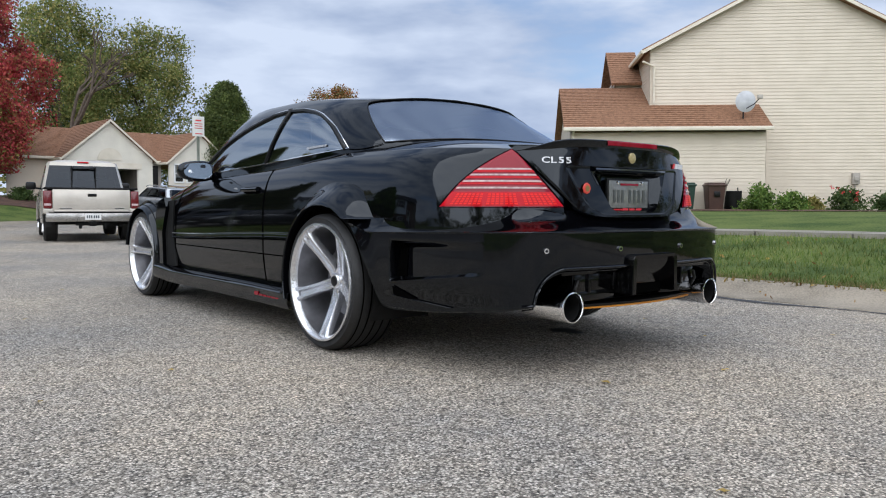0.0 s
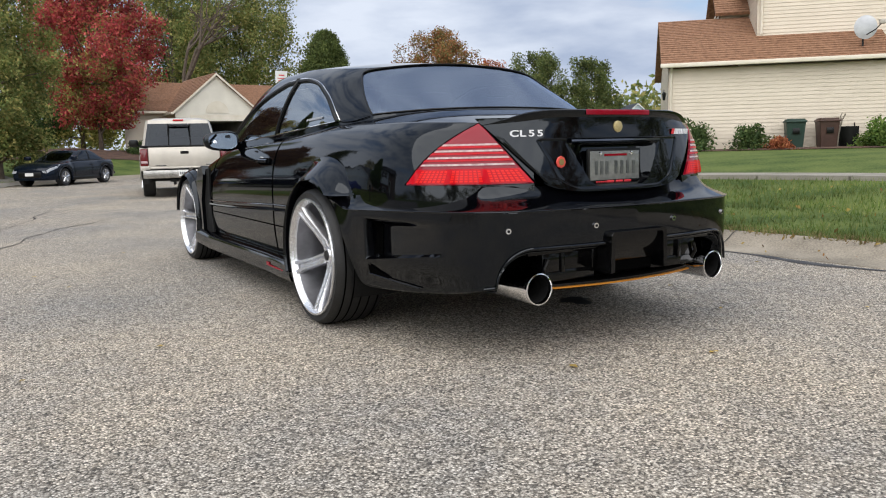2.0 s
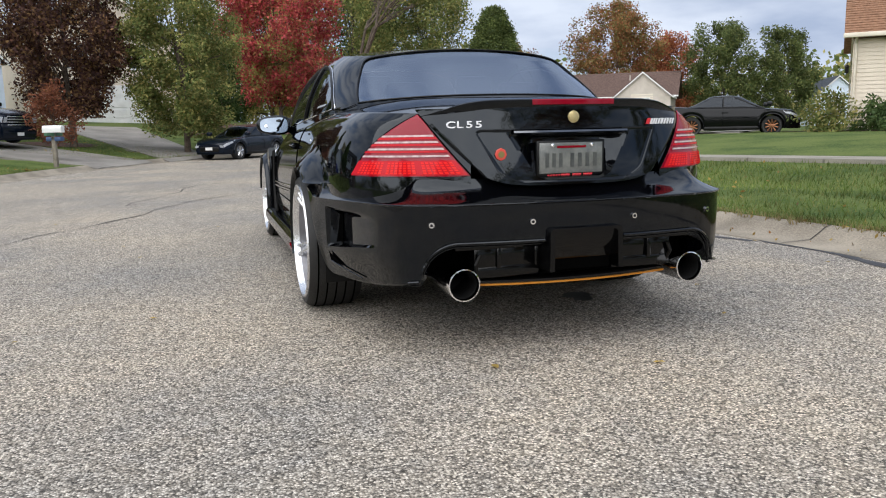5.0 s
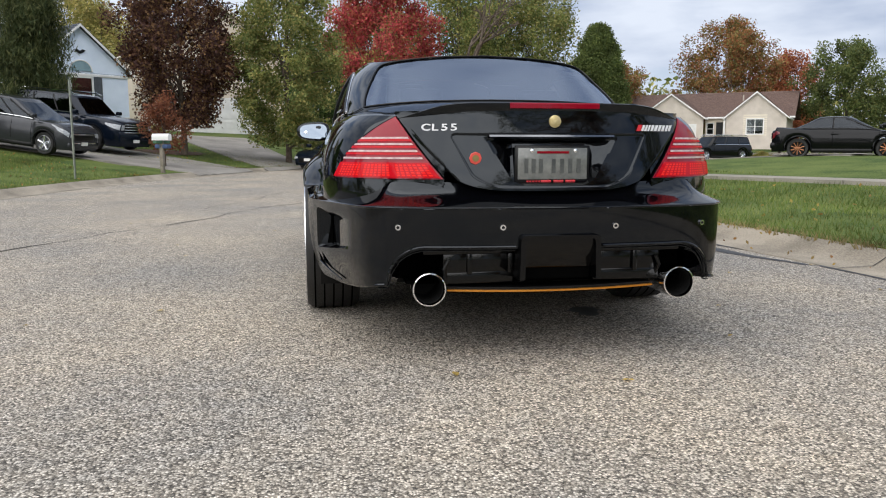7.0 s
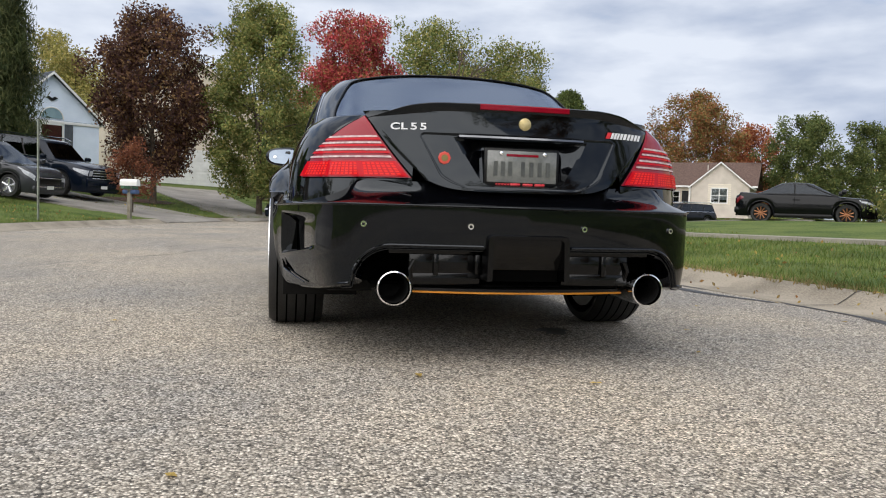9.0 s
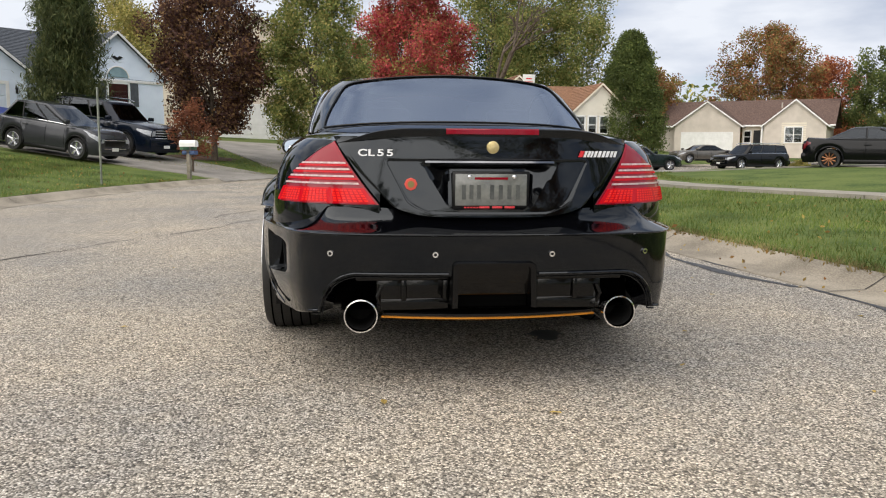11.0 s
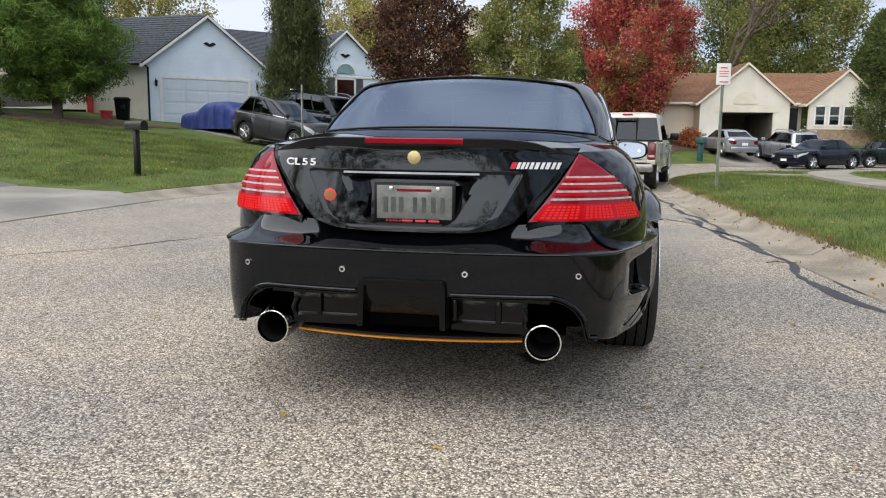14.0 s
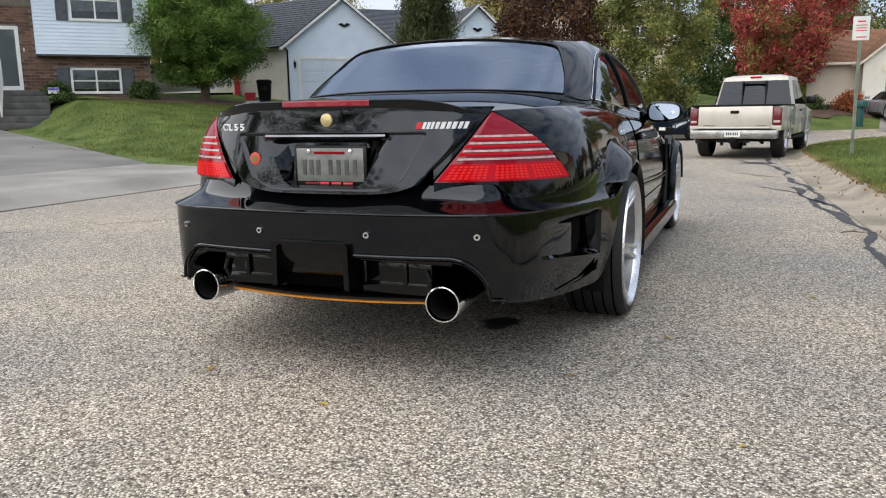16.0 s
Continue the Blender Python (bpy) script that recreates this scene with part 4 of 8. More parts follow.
# arches, sills, vents, mirrors -------------------------------
for sgn in (1, -1):
    def mm(g):
        return g if sgn > 0 else mirror_x(g)
    # rear flare
    def flare(ya, a0, a1, r_in, r_out, x_in, x_body, tail=0.0, floor=-1.0):
        cross = [(0.0, -.10), (0.0, -.004), (.03, .002), (.10, .0), (.25, -.014), (.42, -.034), (.60, -.058), (.80, -.086), (1.0, x_body - x_in)]

        def f(a, k):
            deg = math.degrees(a)
            r = r_in + (r_out + tail * step(60, 130, deg) - r_in) * cross[k][0]
            y, z = ya + math.cos(a) * r, HUB_Z + math.sin(a) * r
            x = x_in + cross[k][1] - .006 * step(95, 140, deg) * (tail > 0)
            if deg > 90 and z < floor:
                z = floor
            return (x, y, z)
        return grid(f, [math.radians(q) for q in np.linspace(a0, a1, 52)], range(len(cross)))
    part("rear_arch_flare", mm(flip(flare(REAR_AXLE, -18, 141, .405, .510, 1.052, .953, .05, .706))), PAINT, coupe, "bolted-on wide black wheel arch")
    part("front_arch_flare", mm(flip(flare(FRONT_AXLE, 8, 192, .375, .445, 1.005, .93))), PAINT, coupe, "wide black wheel arch")
    for ya in (REAR_AXLE, FRONT_AXLE):
        g = grid(lambda a, x: (x, ya + math.cos(a) * .41, HUB_Z + math.sin(a) * .41), [math.radians(q) for q in np.linspace(-25, 205, 30)], (.60, .97))
        part("wheel_well", mm(join(g, ([(.6, ya + math.cos(a) * .41, HUB_Z + math.sin(a) * .41) for a in np.linspace(-.45, math.pi + .45, 24)], [tuple(range(24))]))), BLACK, coupe)
    # front fender vent: trailing blade of the arch, and a flat black plate painting the shaded slot behind it
    blade = [(3.93, .80), (3.80, .83), (3.76, .76), (3.86, .55), (3.84, .28), (3.94, .27), (3.98, .50), (4.0, .70)]
    part("fender_blade", mm(slab([(y, z) for y, z in blade], .93, .985, 'x')), PAINT, coupe)
    part("fender_vent", mm(slab([(3.79, .80), (3.66, .81), (3.70, .60), (3.62, .30), (3.84, .28), (3.86, .55)], .945, .957, 'x')), BLACK, coupe, "flat black plate for the shaded slot behind the front arch")
    # sill
    prof = [(.93, .29), (.985, .285), (1.012, .262), (1.018, .215), (1.005, .175), (.93, .165)]
    part("side_skirt", mm(grid(lambda y, k: (prof[k][0] + .02 * step(2.2, 1.66, y) + .01 * step(3.6, 3.95, y), y, prof[k][1] + .02 * step(3.6, 3.95, y)), np.linspace(1.66, 3.97, 24), range(len(prof)))), PAINT, coupe, "gloss black side skirt")
    for k in range(6 if sgn < 0 else 0):
        y = 2.06 - k * .06
        part("skirt_mark", mm(box(1.0125 + .012 * step(2.2, 1.66, y), 1.023 + .012 * step(2.2, 1.66, y), y, y + (.045 if k else .05), .222, .232 + (.012 if k == 0 else 0))), RED_DARK, coupe)

    def flank(y, z, out=0.0):
        zs = c_shoulder(y)
        return (c_wide(min(max(y, .7), 4.2)) * c_side((z - .235) / (zs - .235)) + out, y, z)
    part("chrome_strip", mm(tube([flank(y, .605 - .05 * step(1.7, 3.7, y), .004) for y in np.linspace(1.70, 3.70, 24)], .0065, 6)), CHROME, coupe, "thin chrome side strip")
    part("rub_strip", mm(tube([flank(y, .575 - .05 * step(1.7, 3.7, y), .001) for y in np.linspace(1.70, 3.70, 24)], .012, 6)), PAINT, coupe)
    for line in ([flank(2.12 + .02 * step(.3, 1.0, z), z, .0005) for z in np.linspace(.30, 1.02, 20)], [flank(y, .47, .0005) for y in np.linspace(1.72, 3.66, 24)], [flank(3.66 - .02 * step(.3, .9, z), z, .0005) for z in np.linspace(.30, .93, 16)]):
        part("door_gap", mm(tube(line, .004, 5)), SEAL, coupe)
    h0 = Vector(flank(2.33, .872, .012))
    part("handle_cup", mm(tube([flank(y, .868, .001) for y in np.linspace(2.24, 2.42, 8)], .022, 10)), SEAL, coupe)
    part("door_handle", mm(tube([flank(y, .872, .020 - .0 * y) for y in np.linspace(2.22, 2.45, 8)], .013, 8)), PAINT, coupe, "gloss black door handle")
    # mirror
    bm = bmesh.new()
    bmesh.ops.create_uvsphere(bm, u_segments=24, v_segments=14, radius=1.0)
    for v in bm.verts:
        x, y, z = v.co
        x, z = math.copysign(abs(x) ** .72, x), math.copysign(abs(z) ** .72, z)
        v.co = Vector((sgn * (0.995 + .128 * x), 3.10 + (.13 * y if y > 0 else .035 * y), 1.015 + .072 * z * (1 - .14 * x)))
    mir = part("door_mirror", bm, PAINT, coupe, "black door mirror")
    oval = [(math.copysign(abs(math.cos(t)) ** .6, math.cos(t)), math.copysign(abs(math.sin(t)) ** .6, math.sin(t))) for t in np.linspace(0, 2 * math.pi, 40, endpoint=False)]
    part("mirror_glass", mm(([(0.995 + .104 * a, 3.0605 + .010 * b - .006 * a, 1.015 + .056 * b * (1 - .12 * a)) for a, b in oval], [tuple(range(40))])), surface("mirror_glass", (.19, .22, .27), (.23, .27, .32), 2, .02, 0, 40, metal=1.0), mir, smooth=False)
    part("blind_spot_mirror", mm(lathe([(0, 3.054), (.014, 3.055), (.024, 3.060)], 20, 'y')), CHROME, mir, m=pose(sgn * 1.055, 0, 1.0))
    part("mirror_arm", mm(tube([(.82, 3.16, .985), (.87, 3.14, .98), (.92, 3.12, 1.0)], .03, 10, .024)), PAINT, mir)
part("floor_pan", box(-.78, .78, .55, 4.9, .25, .34, .02), BLACK, coupe)
part("rear_axle_beam", tube([(-.8, REAR_AXLE, .30), (.8, REAR_AXLE, .30)], .05, 10), BLACK, coupe)
STICKER = plain("faded_sticker", (.30, .31, .33), .5)
# small stickers in the left rear quarter window, unreadable at this size: plain bars
for k in range(7):
    a, b = Vector(cabin_point(42.5, .13, .006)), Vector(cabin_point(57, .13, .006))
    c = a + (b - a) * (.3 + .6 * k / 7)
    d = a + (b - a) * (.3 + .6 * (k + .8) / 7)
    part("window_sticker", ([(-c.x - .002, c.y, c.z), (-d.x - .002, d.y, d.z), (-d.x + .004, d.y, d.z + .013), (-c.x + .004, c.y, c.z + .013)], [(0, 1, 2, 3)]), STICKER, coupe, smooth=False)

# ---- houses ----
CREAM = surface("cream_siding", (0.62, 0.545, 0.435), (0.69, 0.61, 0.495), 1.5, 0.55, 0.1, 60, vary=0.02)
BLUEWHITE = surface("pale_siding", (0.64, 0.73, 0.85), (0.73, 0.82, 0.93), 1.5, 0.55, 0.1, 60)
IVORY = surface("ivory_siding", (0.66, 0.62, 0.53), (0.76, 0.72, 0.62), 1.5, 0.55, 0.1, 60)
TAUPE = surface("taupe_siding", (0.48, 0.43, 0.37), (0.60, 0.54, 0.47), 1.5, 0.6, 0.1, 60)
BROWN_ROOF = surface("brown_shingles", (0.16, 0.080, 0.042), (0.29, 0.155, 0.088), 9, 0.9, 0.6, 26, grit=0.7)
GREY_ROOF = surface("grey_shingles", (0.030, 0.036, 0.046), (0.072, 0.082, 0.098), 9, 0.9, 0.6, 26, grit=0.7)
DARK_ROOF = surface("dark_brown_shingles", (0.085, 0.052, 0.042), (0.16, 0.105, 0.085), 9, 0.9, 0.6, 26, grit=0.7)
TRIM = surface("cream_trim", (0.64, 0.58, 0.46), (0.74, 0.68, 0.57), 2, 0.5, 0.05, 60)
DOOR_WHITE = surface("white_door", (0.56, 0.63, 0.72), (0.66, 0.73, 0.82), 1.2, 0.45, 0.05, 60)
PANE = glass_material("window_glass", (0.74, 0.77, 0.79), 1.55)
DARKROOM = surface("dark_room", (0.012, 0.012, 0.014), (0.03, 0.03, 0.03), 3, 0.9, 0, 30)
SHUTTER = surface("slate_shutter", (0.05, 0.06, 0.07), (0.09, 0.10, 0.115), 5, 0.6, 0.1, 60)


def wall(parent, p0, p1, z0, top, material, pitch=0.165, gap=None, name="siding_wall", lap=.016):
    """Lapped siding from p0 to p1 (seen from outside, left to right), up to the outline top = [(u, z), ...]. gap: an opening (u0, u1, z1) left free."""
    p0, p1 = np.array(p0, float), np.array(p1, float)
    d = (p1 - p0) / np.hypot(*(p1 - p0))
    out = np.array((d[1], -d[0]))
    us, zs = [q[0] for q in top], [q[1] for q in top]
    V, F, boards = [], [], []
    z, zmax = z0, max(zs)
    fine = np.linspace(us[0], us[-1], 600)
    hts = np.interp(fine, us, zs)
    while z < zmax - 0.01:
        z1 = min(z + pitch, zmax)
        def span(h):
            ok = fine[hts >= h - 1e-6]
            return (ok[0], ok[-1]) if len(ok) else None
        a, b = span(z), span(z1)
        if a is None:
            break
        if b is None:
            b = ((a[0] + a[1]) / 2,) * 2
        pieces = [(a, b)]
        if gap and z < gap[2]:
            pieces = [((a[0], gap[0]), (b[0], gap[0])), ((gap[1], a[1]), (gap[1], b[1]))]
        for a, b in pieces:
            if a[1] - a[0] < .02:
                continue
            P = [(*(p0 + d * u + out * o), h) for u, h, o in ((a[0], z, lap), (a[1], z, lap), (b[1], z1, .002), (b[0], z1, .002), (a[0], z, 0), (a[1], z, 0))]
            boards.append((P, [(0, 1, 2, 3), (4, 5, 1, 0)]))
        z = z1
    # backing
    for (a, b) in ([(us[0], us[-1])] if not gap else [(us[0], gap[0]), (gap[1], us[-1])]):
        k = len(V)
        sel = [a] + [u for u in us if a < u < b] + [b]
        V += [(*(p0 + d * u - out * .10), z0) for u in (a, b)] + [(*(p0 + d * u - out * .10), float(np.interp(u, us, zs))) for u in reversed(sel)]
        F.append(tuple(range(k, len(V))))
    back = part(name, (V, F), material, parent, smooth=False)
    for g in boards:
        part("siding_board", g, material, back, smooth=False)
    return back


def roof_slab(parent, a, b, c, d, material, name="roof", pitch=0.16):
    """A roof plane from the eave a-b up to the ridge d-c, in stepped shingle courses, with thickness."""
    a, b, c, d = (np.array(q, float) for q in (a, b, c, d))
    n = max(2, int(np.linalg.norm(d - a) / pitch))
    nrm = np.cross(b - a, d - a)
    nrm /= np.linalg.norm(nrm)
    if nrm[2] < 0:
        nrm = -nrm
    V, F = [], []
    for i in range(n):
        for t, o in ((i / n, .018), ((i + 1) / n, .0)):
            V += [a + (d - a) * t + nrm * o, b + (c - b) * t + nrm * o]
        k = i * 4
        F.append((k, k + 1, k + 3, k + 2))
        if i:
            F.append((k - 2, k - 1, k + 1, k))
    k = len(V)
    V += [a + nrm * .018, b + nrm * .018, c, d, a - nrm * .10, b - nrm * .10, c - nrm * .10, d - nrm * .10]
    F += [(k + 4, k + 7, k + 6, k + 5), (k, k + 4, k + 5, k + 1), (k + 1, k + 5, k + 6, k + 2), (k + 3, k + 7, k + 4, k)]
    return part(name, (V, F), material, parent, smooth=False)


def gable_roof(parent, x0, x1, y0, y1, ze, zr, along, material, over=0.3, trim=TRIM):
    """A ridge along 'x' or 'y' over the box; eaves at ze."""
    if along == 'y':
        xm = (x0 + x1) / 2
        k = (zr - ze) / (xm - x0)
        l, r = x0 - over, x1 + over
        zl = ze - over * k
        roof_slab(parent, (l, y0 - over, zl), (l, y1 + over, zl), (xm, y1 + over, zr), (xm, y0 - over, zr), material)
        roof_slab(parent, (r, y0 - over, zl), (r, y1 + over, zl), (xm, y1 + over, zr), (xm, y0 - over, zr), material)
        for s, e in ((l, zl), (r, zl)):
            part("rake_board", slab([(s, e - .15), (s, e - .03), (xm, zr - .02), (xm, zr - .14)], y0 - over - .03, y0 - over + .01, 'y'), trim, parent, smooth=False)
            part("gutter", box(s - .06, s + .06, y0 - over, y1 + over, e - .14, e - .01, .02), trim, parent)
    else:
        ym = (y0 + y1) / 2
        k = (zr - ze) / (ym - y0)
        f, bk = y0 - over, y1 + over
        zl = ze - over * k
        roof_slab(parent, (x0 - over, f, zl), (x1 + over, f, zl), (x1 + over, ym, zr), (x0 - over, ym, zr), material)
        roof_slab(parent, (x0 - over, bk, zl), (x1 + over, bk, zl), (x1 + over, ym, zr), (x0 - over, ym, zr), material)
        part("gutter", box(x0 - over, x1 + over, f - .06, f + .06, zl - .14, zl - .01, .02), trim, parent)


BLIND = surface("pale_blind", (.34, .35, .34), (.58, .58, .55), 9, .9, .1, 30)


def window(parent, u0, u1, z0, z1, y=0.0, lights=2, shutters=None, frame_mat=WHITE, cross=True, blind=0.0):
    w = part("window", join(box(u0, u1, y - .05, y + .02, z1 - .08, z1), box(u0, u1, y - .06, y + .02, z0, z0 + .09), box(u0, u0 + .08, y - .05, y + .02, z0, z1), box(u1 - .08, u1, y - .05, y + .02, z0, z1)), frame_mat, parent, smooth=False)
    # thin near-black sheet paints the darkness of an unlit room
    part("unlit_room_sheet", box(u0 + .05, u1 - .05, y - .018, y - .012, z0 + .05, z1 - .05), DARKROOM, w, smooth=False)
    if blind:
        part("blind", box(u0 + .09, u1 - .09, y - .0245, y - .0205, z1 - .09 - (z1 - z0 - .18) * blind, z1 - .09), BLIND, w, smooth=False)
    k = (u1 - u0 - .16) / lights
    for i in range(lights):
        a = u0 + .08 + i * k
        part("pane", box(a + .01, a + k - .01, y - .032, y - .026, z0 + .09, z1 - .08), PANE, w, smooth=False)
        if i:
            part("mullion", box(a - .03, a + .03, y - .05, y - .01, z0, z1), frame_mat, w, smooth=False)
        if cross:
            part("glazing_bar", box(a, a + k, y - .045, y - .02, (z0 + z1) / 2 - .02, (z0 + z1) / 2 + .02), frame_mat, w, smooth=False)
    if shutters:
        for a in (u0 - .42, u1 + .04):
            s = part("shutter", box(a, a + .38, y - .05, y - .005, z0, z1, .01), shutters, w, smooth=False)
    return w


def garage_door(parent, u0, u1, z0, z1, y=0.0, material=DOOR_WHITE, cols=4):
    dr = part("garage_door", box(u0, u1, y - .02, y + .03, z0, z1), material, parent, "white panelled garage door", smooth=False)
    rows = 4
    for i in range(rows):
        for j in range(cols):
            a, b = u0 + (u1 - u0) * (j + .06) / cols, u0 + (u1 - u0) * (j + .94) / cols
            c, d = z0 + (z1 - z0) * (i + .10) / rows, z0 + (z1 - z0) * (i + .90) / rows
            part("door_panel", box(a, b, y - .032, y - .016, c, d, .006, 1), material, dr, smooth=False)
    for nm, q in (("door_trim", box(u0 - .12, u0, y - .045, y + .02, z0, z1 + .12)), ("door_trim", box(u1, u1 + .12, y - .045, y + .02, z0, z1 + .12)), ("door_trim", box(u0, u1, y - .045, y + .02, z1, z1 + .12))):
        part(nm, q, WHITE, dr, smooth=False)
    return dr


def wall_lantern(parent, u, z, y):
    ln = part("wall_lantern", join(lathe([(.0, .16), (.05, .13), (.075, .08), (.06, .07)], 8, 'z'), lathe([(.055, .07), (.045, -.10), (.0, -.13)], 8, 'z'), tube([(0, .0, .16), (0, .06, .22), (0, .12, .16)], .012, 6)), SATIN, parent, "black wall lantern", m=pose(u, y - .12, z))
    return ln


# cream two-storey house on the right, its gable end and lower garage towards the street
hr = empty("house", pose(16.6, 15.9, 0, 0, 0, -43.8), "cream clapboard two-storey house with brown shingle roof", "house")
wall(hr, (.25, 0), (6.74, 0), .42, [(0, 3.28), (6.49, 3.28)], CREAM, .118, lap=.017)
wall(hr, (.25, 6.2), (.25, 0), .42, [(0, 3.3), (3.1, 4.75), (6.2, 3.3)], CREAM, .118, lap=.017)
wall(hr, (6.74, 0), (6.74, 1.3), .42, [(0, 3.3), (1.3, 4.3)], CREAM, .118, lap=.017)
roof_slab(hr, (0.0, -.30, 3.42), (6.86, -.30, 3.42), (6.86, 1.30, 4.36), (0.0, 1.30, 4.36), BROWN_ROOF)
roof_slab(hr, (0.0, 1.30, 4.36), (3.25, 1.30, 4.36), (3.25, 3.1, 5.25), (0.0, 3.1, 5.25), BROWN_ROOF)
roof_slab(hr, (0.0, 6.5, 3.42), (3.25, 6.5, 3.42), (3.25, 3.1, 5.25), (0.0, 3.1, 5.25), BROWN_ROOF)
part("gutter", box(-.02, 6.88, -.42, -.28, 3.30, 3.43, .02), TRIM, hr)
part("downpipe", tube([(.33, -.32, 3.32), (.33, -.06, 3.15), (.33, -.06, .5)], .04, 8), TRIM, hr)
wall(hr, (3.1, 1.3), (12.5, 1.3), .42, [(0, 6.42), (4.6, 8.86), (9.4, 6.42)], CREAM, .118, lap=.017)
wall(hr, (3.1, 10), (3.1, 1.3), .42, [(0, 6.42), (8.7, 6.42)], CREAM, .118, lap=.017)
gable_roof(hr, 3.1, 12.5, 1.3, 10.0, 6.42, 8.86, 'y', BROWN_ROOF, .32)
part("downpipe", tube([(2.80, 1.05, 5.85), (3.22, 1.22, 5.70), (3.24, 1.22, 4.40)], .045, 8), TRIM, hr)
wall(hr, (2.15, 3.2), (3.1, 3.2), 4.6, [(0, 5.5), (.95, 5.5)], CREAM, .118, lap=.017)
wall(hr, (2.0, 7.0), (2.0, 3.2), 4.6, [(0, 5.4), (3.8, 5.4)], CREAM, .118, lap=.017)
roof_slab(hr, (1.95, 2.9, 5.40), (3.1, 2.9, 5.40), (3.1, 5.0, 6.95), (1.95, 5.0, 6.95), BROWN_ROOF)
roof_slab(hr, (1.95, 7.1, 5.40), (3.1, 7.1, 5.40), (3.1, 5.0, 6.95), (1.95, 5.0, 6.95), BROWN_ROOF)
part("foundation", box(.24, 12.5, .02, 9.9, .1, .43), CONCRETE, hr, smooth=False)
wall_lantern(hr, .12, 2.42, .3)
meter = part("electric_meter", join(box(10.05, 10.30, 1.16, 1.29, 1.55, 1.95, .02), box(10.10, 10.25, 1.10, 1.18, 1.66, 1.82, .03)), CONCRETE, hr, "grey electric meter box")
part("conduit", tube([(10.17, 1.24, 1.55), (10.17, 1.24, .45)], .03, 8), CONCRETE, hr)

# satellite dish on the low roof
dish = empty("satellite_dish", hr.matrix_basis @ pose(6.05, .25, 3.74), "grey satellite dish on the low shingle roof", "satellite dish")
part("bowl", grid(lambda a, r: (.33 * r * math.cos(a), -.30 + .12 * r * r * .6, .55 + .36 * r * math.sin(a)), [2 * math.pi * i / 28 for i in range(28)], np.linspace(0, 1, 7), True), surface("dish_grey", (.42, .43, .45), (.55, .56, .58), 4, .4, .05, 60), dish)
part("mast", tube([(0, 0, 0), (0, .0, .35), (0, -.2, .52)], .028, 8), SATIN, dish)
part("feed_arm", tube([(0, -.2, .30), (.18, -.62, .42), (.30, -.72, .58)], .018, 6), SATIN, dish)
part("receiver", box(.24, .40, -.80, -.66, .56, .70, .02), CONCRETE, dish)

# pale house with grey roof and garage, up the lawn on the left
gh = empty("house", pose(-17.4, 26.0, 0, 0, 0, 42), "pale blue-white clapboard house with grey shingle roof and garage", "house")
wall(gh, (-.1, 0), (4.85, 0), 1.35, [(0, 4.12), (2.47, 6.08), (4.95, 4.12)], BLUEWHITE, .125, lap=.014)
wall(gh, (-5.2, 5.74), (-.1, 0), 1.35, [(0, 4.12), (7.68, 4.12)], IVORY, .125, lap=.014)
roof_slab(gh, (-.36, -.22, 3.94), (-5.46, 5.52, 3.94), (-2.72, 5.52, 6.10), (2.375, -.22, 6.10), GREY_ROOF)
gable_roof(gh, -.1, 4.85, 0, 9, 4.12, 6.08, 'y', GREY_ROOF, .22, WHITE)
garage_door(gh, .50, 4.08, 1.45, 3.42, 0)
wall_lantern(gh, .25, 3.18, 0)
wall_lantern(gh, 4.45, 3.18, 0)
part("gable_bird", slab([(2.20, 4.92), (2.35, 4.98), (2.47, 4.90), (2.60, 4.98), (2.75, 4.92), (2.52, 4.80), (2.42, 4.80)], -.05, -.02, 'y'), SATIN, gh, "black metal eagle ornament", smooth=False)
part("downpipe", tube([(-.3, -.1, 4.0), (-.05, -.08, 3.8), (-.05, -.08, 1.4)], .04, 8), SATIN, gh)
wall(gh, (4.85, 3.4), (7.7, 3.4), 1.35, [(0, 4.3), (2.85, 4.3)], BLUEWHITE, .125, lap=.014)
wall(gh, (7.7, 3.0), (12.2, 3.0), 1.35, [(0, 4.45), (2.25, 6.40), (4.5, 4.45)], BLUEWHITE, .125, lap=.014)
wall(gh, (7.7, 6.0), (7.7, 3.0), 1.35, [(0, 4.45), (3, 4.45)], BLUEWHITE, .125, lap=.014)
gable_roof(gh, 7.7, 12.2, 3.0, 9.5, 4.45, 6.40, 'y', GREY_ROOF, .22, WHITE)
gable_roof(gh, .5, 12.0, 3.2, 11.0, 4.30, 6.55, 'x', GREY_ROOF, .2, WHITE)
window(gh, 9.40, 10.50, 2.95, 4.05, 3.0, 1, SHUTTER, cross=False)
part("red_curtain", box(9.52, 10.38, 2.972, 2.981, 3.02, 3.98), surface("dark_red_curtain", (.12, .015, .02), (.2, .03, .035), 6, .8, .2, 40), gh, smooth=False)
part("fan_window", slab([(9.95 + .48 * math.cos(t), 4.28 + .46 * math.sin(t)) for t in np.linspace(0, math.pi, 18)], 2.95, 2.99, 'y'), surface("fan_glass", (.18, .28, .32), (.26, .38, .42), 3, .25, 0, 30), gh, "half-round louvred gable window", smooth=False)
part("fan_trim", tube([(9.95 + .52 * math.cos(t), 2.96, 4.26 + .50 * math.sin(t)) for t in np.linspace(0, math.pi, 18)], .035, 6), WHITE, gh)
part("gable_bird", slab([(9.68, 5.20), (9.82, 5.26), (9.95, 5.18), (10.08, 5.26), (10.22, 5.20), (10.0, 5.06), (9.9, 5.06)], 2.95, 2.98, 'y'), SATIN, gh, smooth=False)
part("front_door", box(5.4, 6.3, 3.33, 3.39, 1.5, 3.5), DARKROOM, gh, smooth=False)
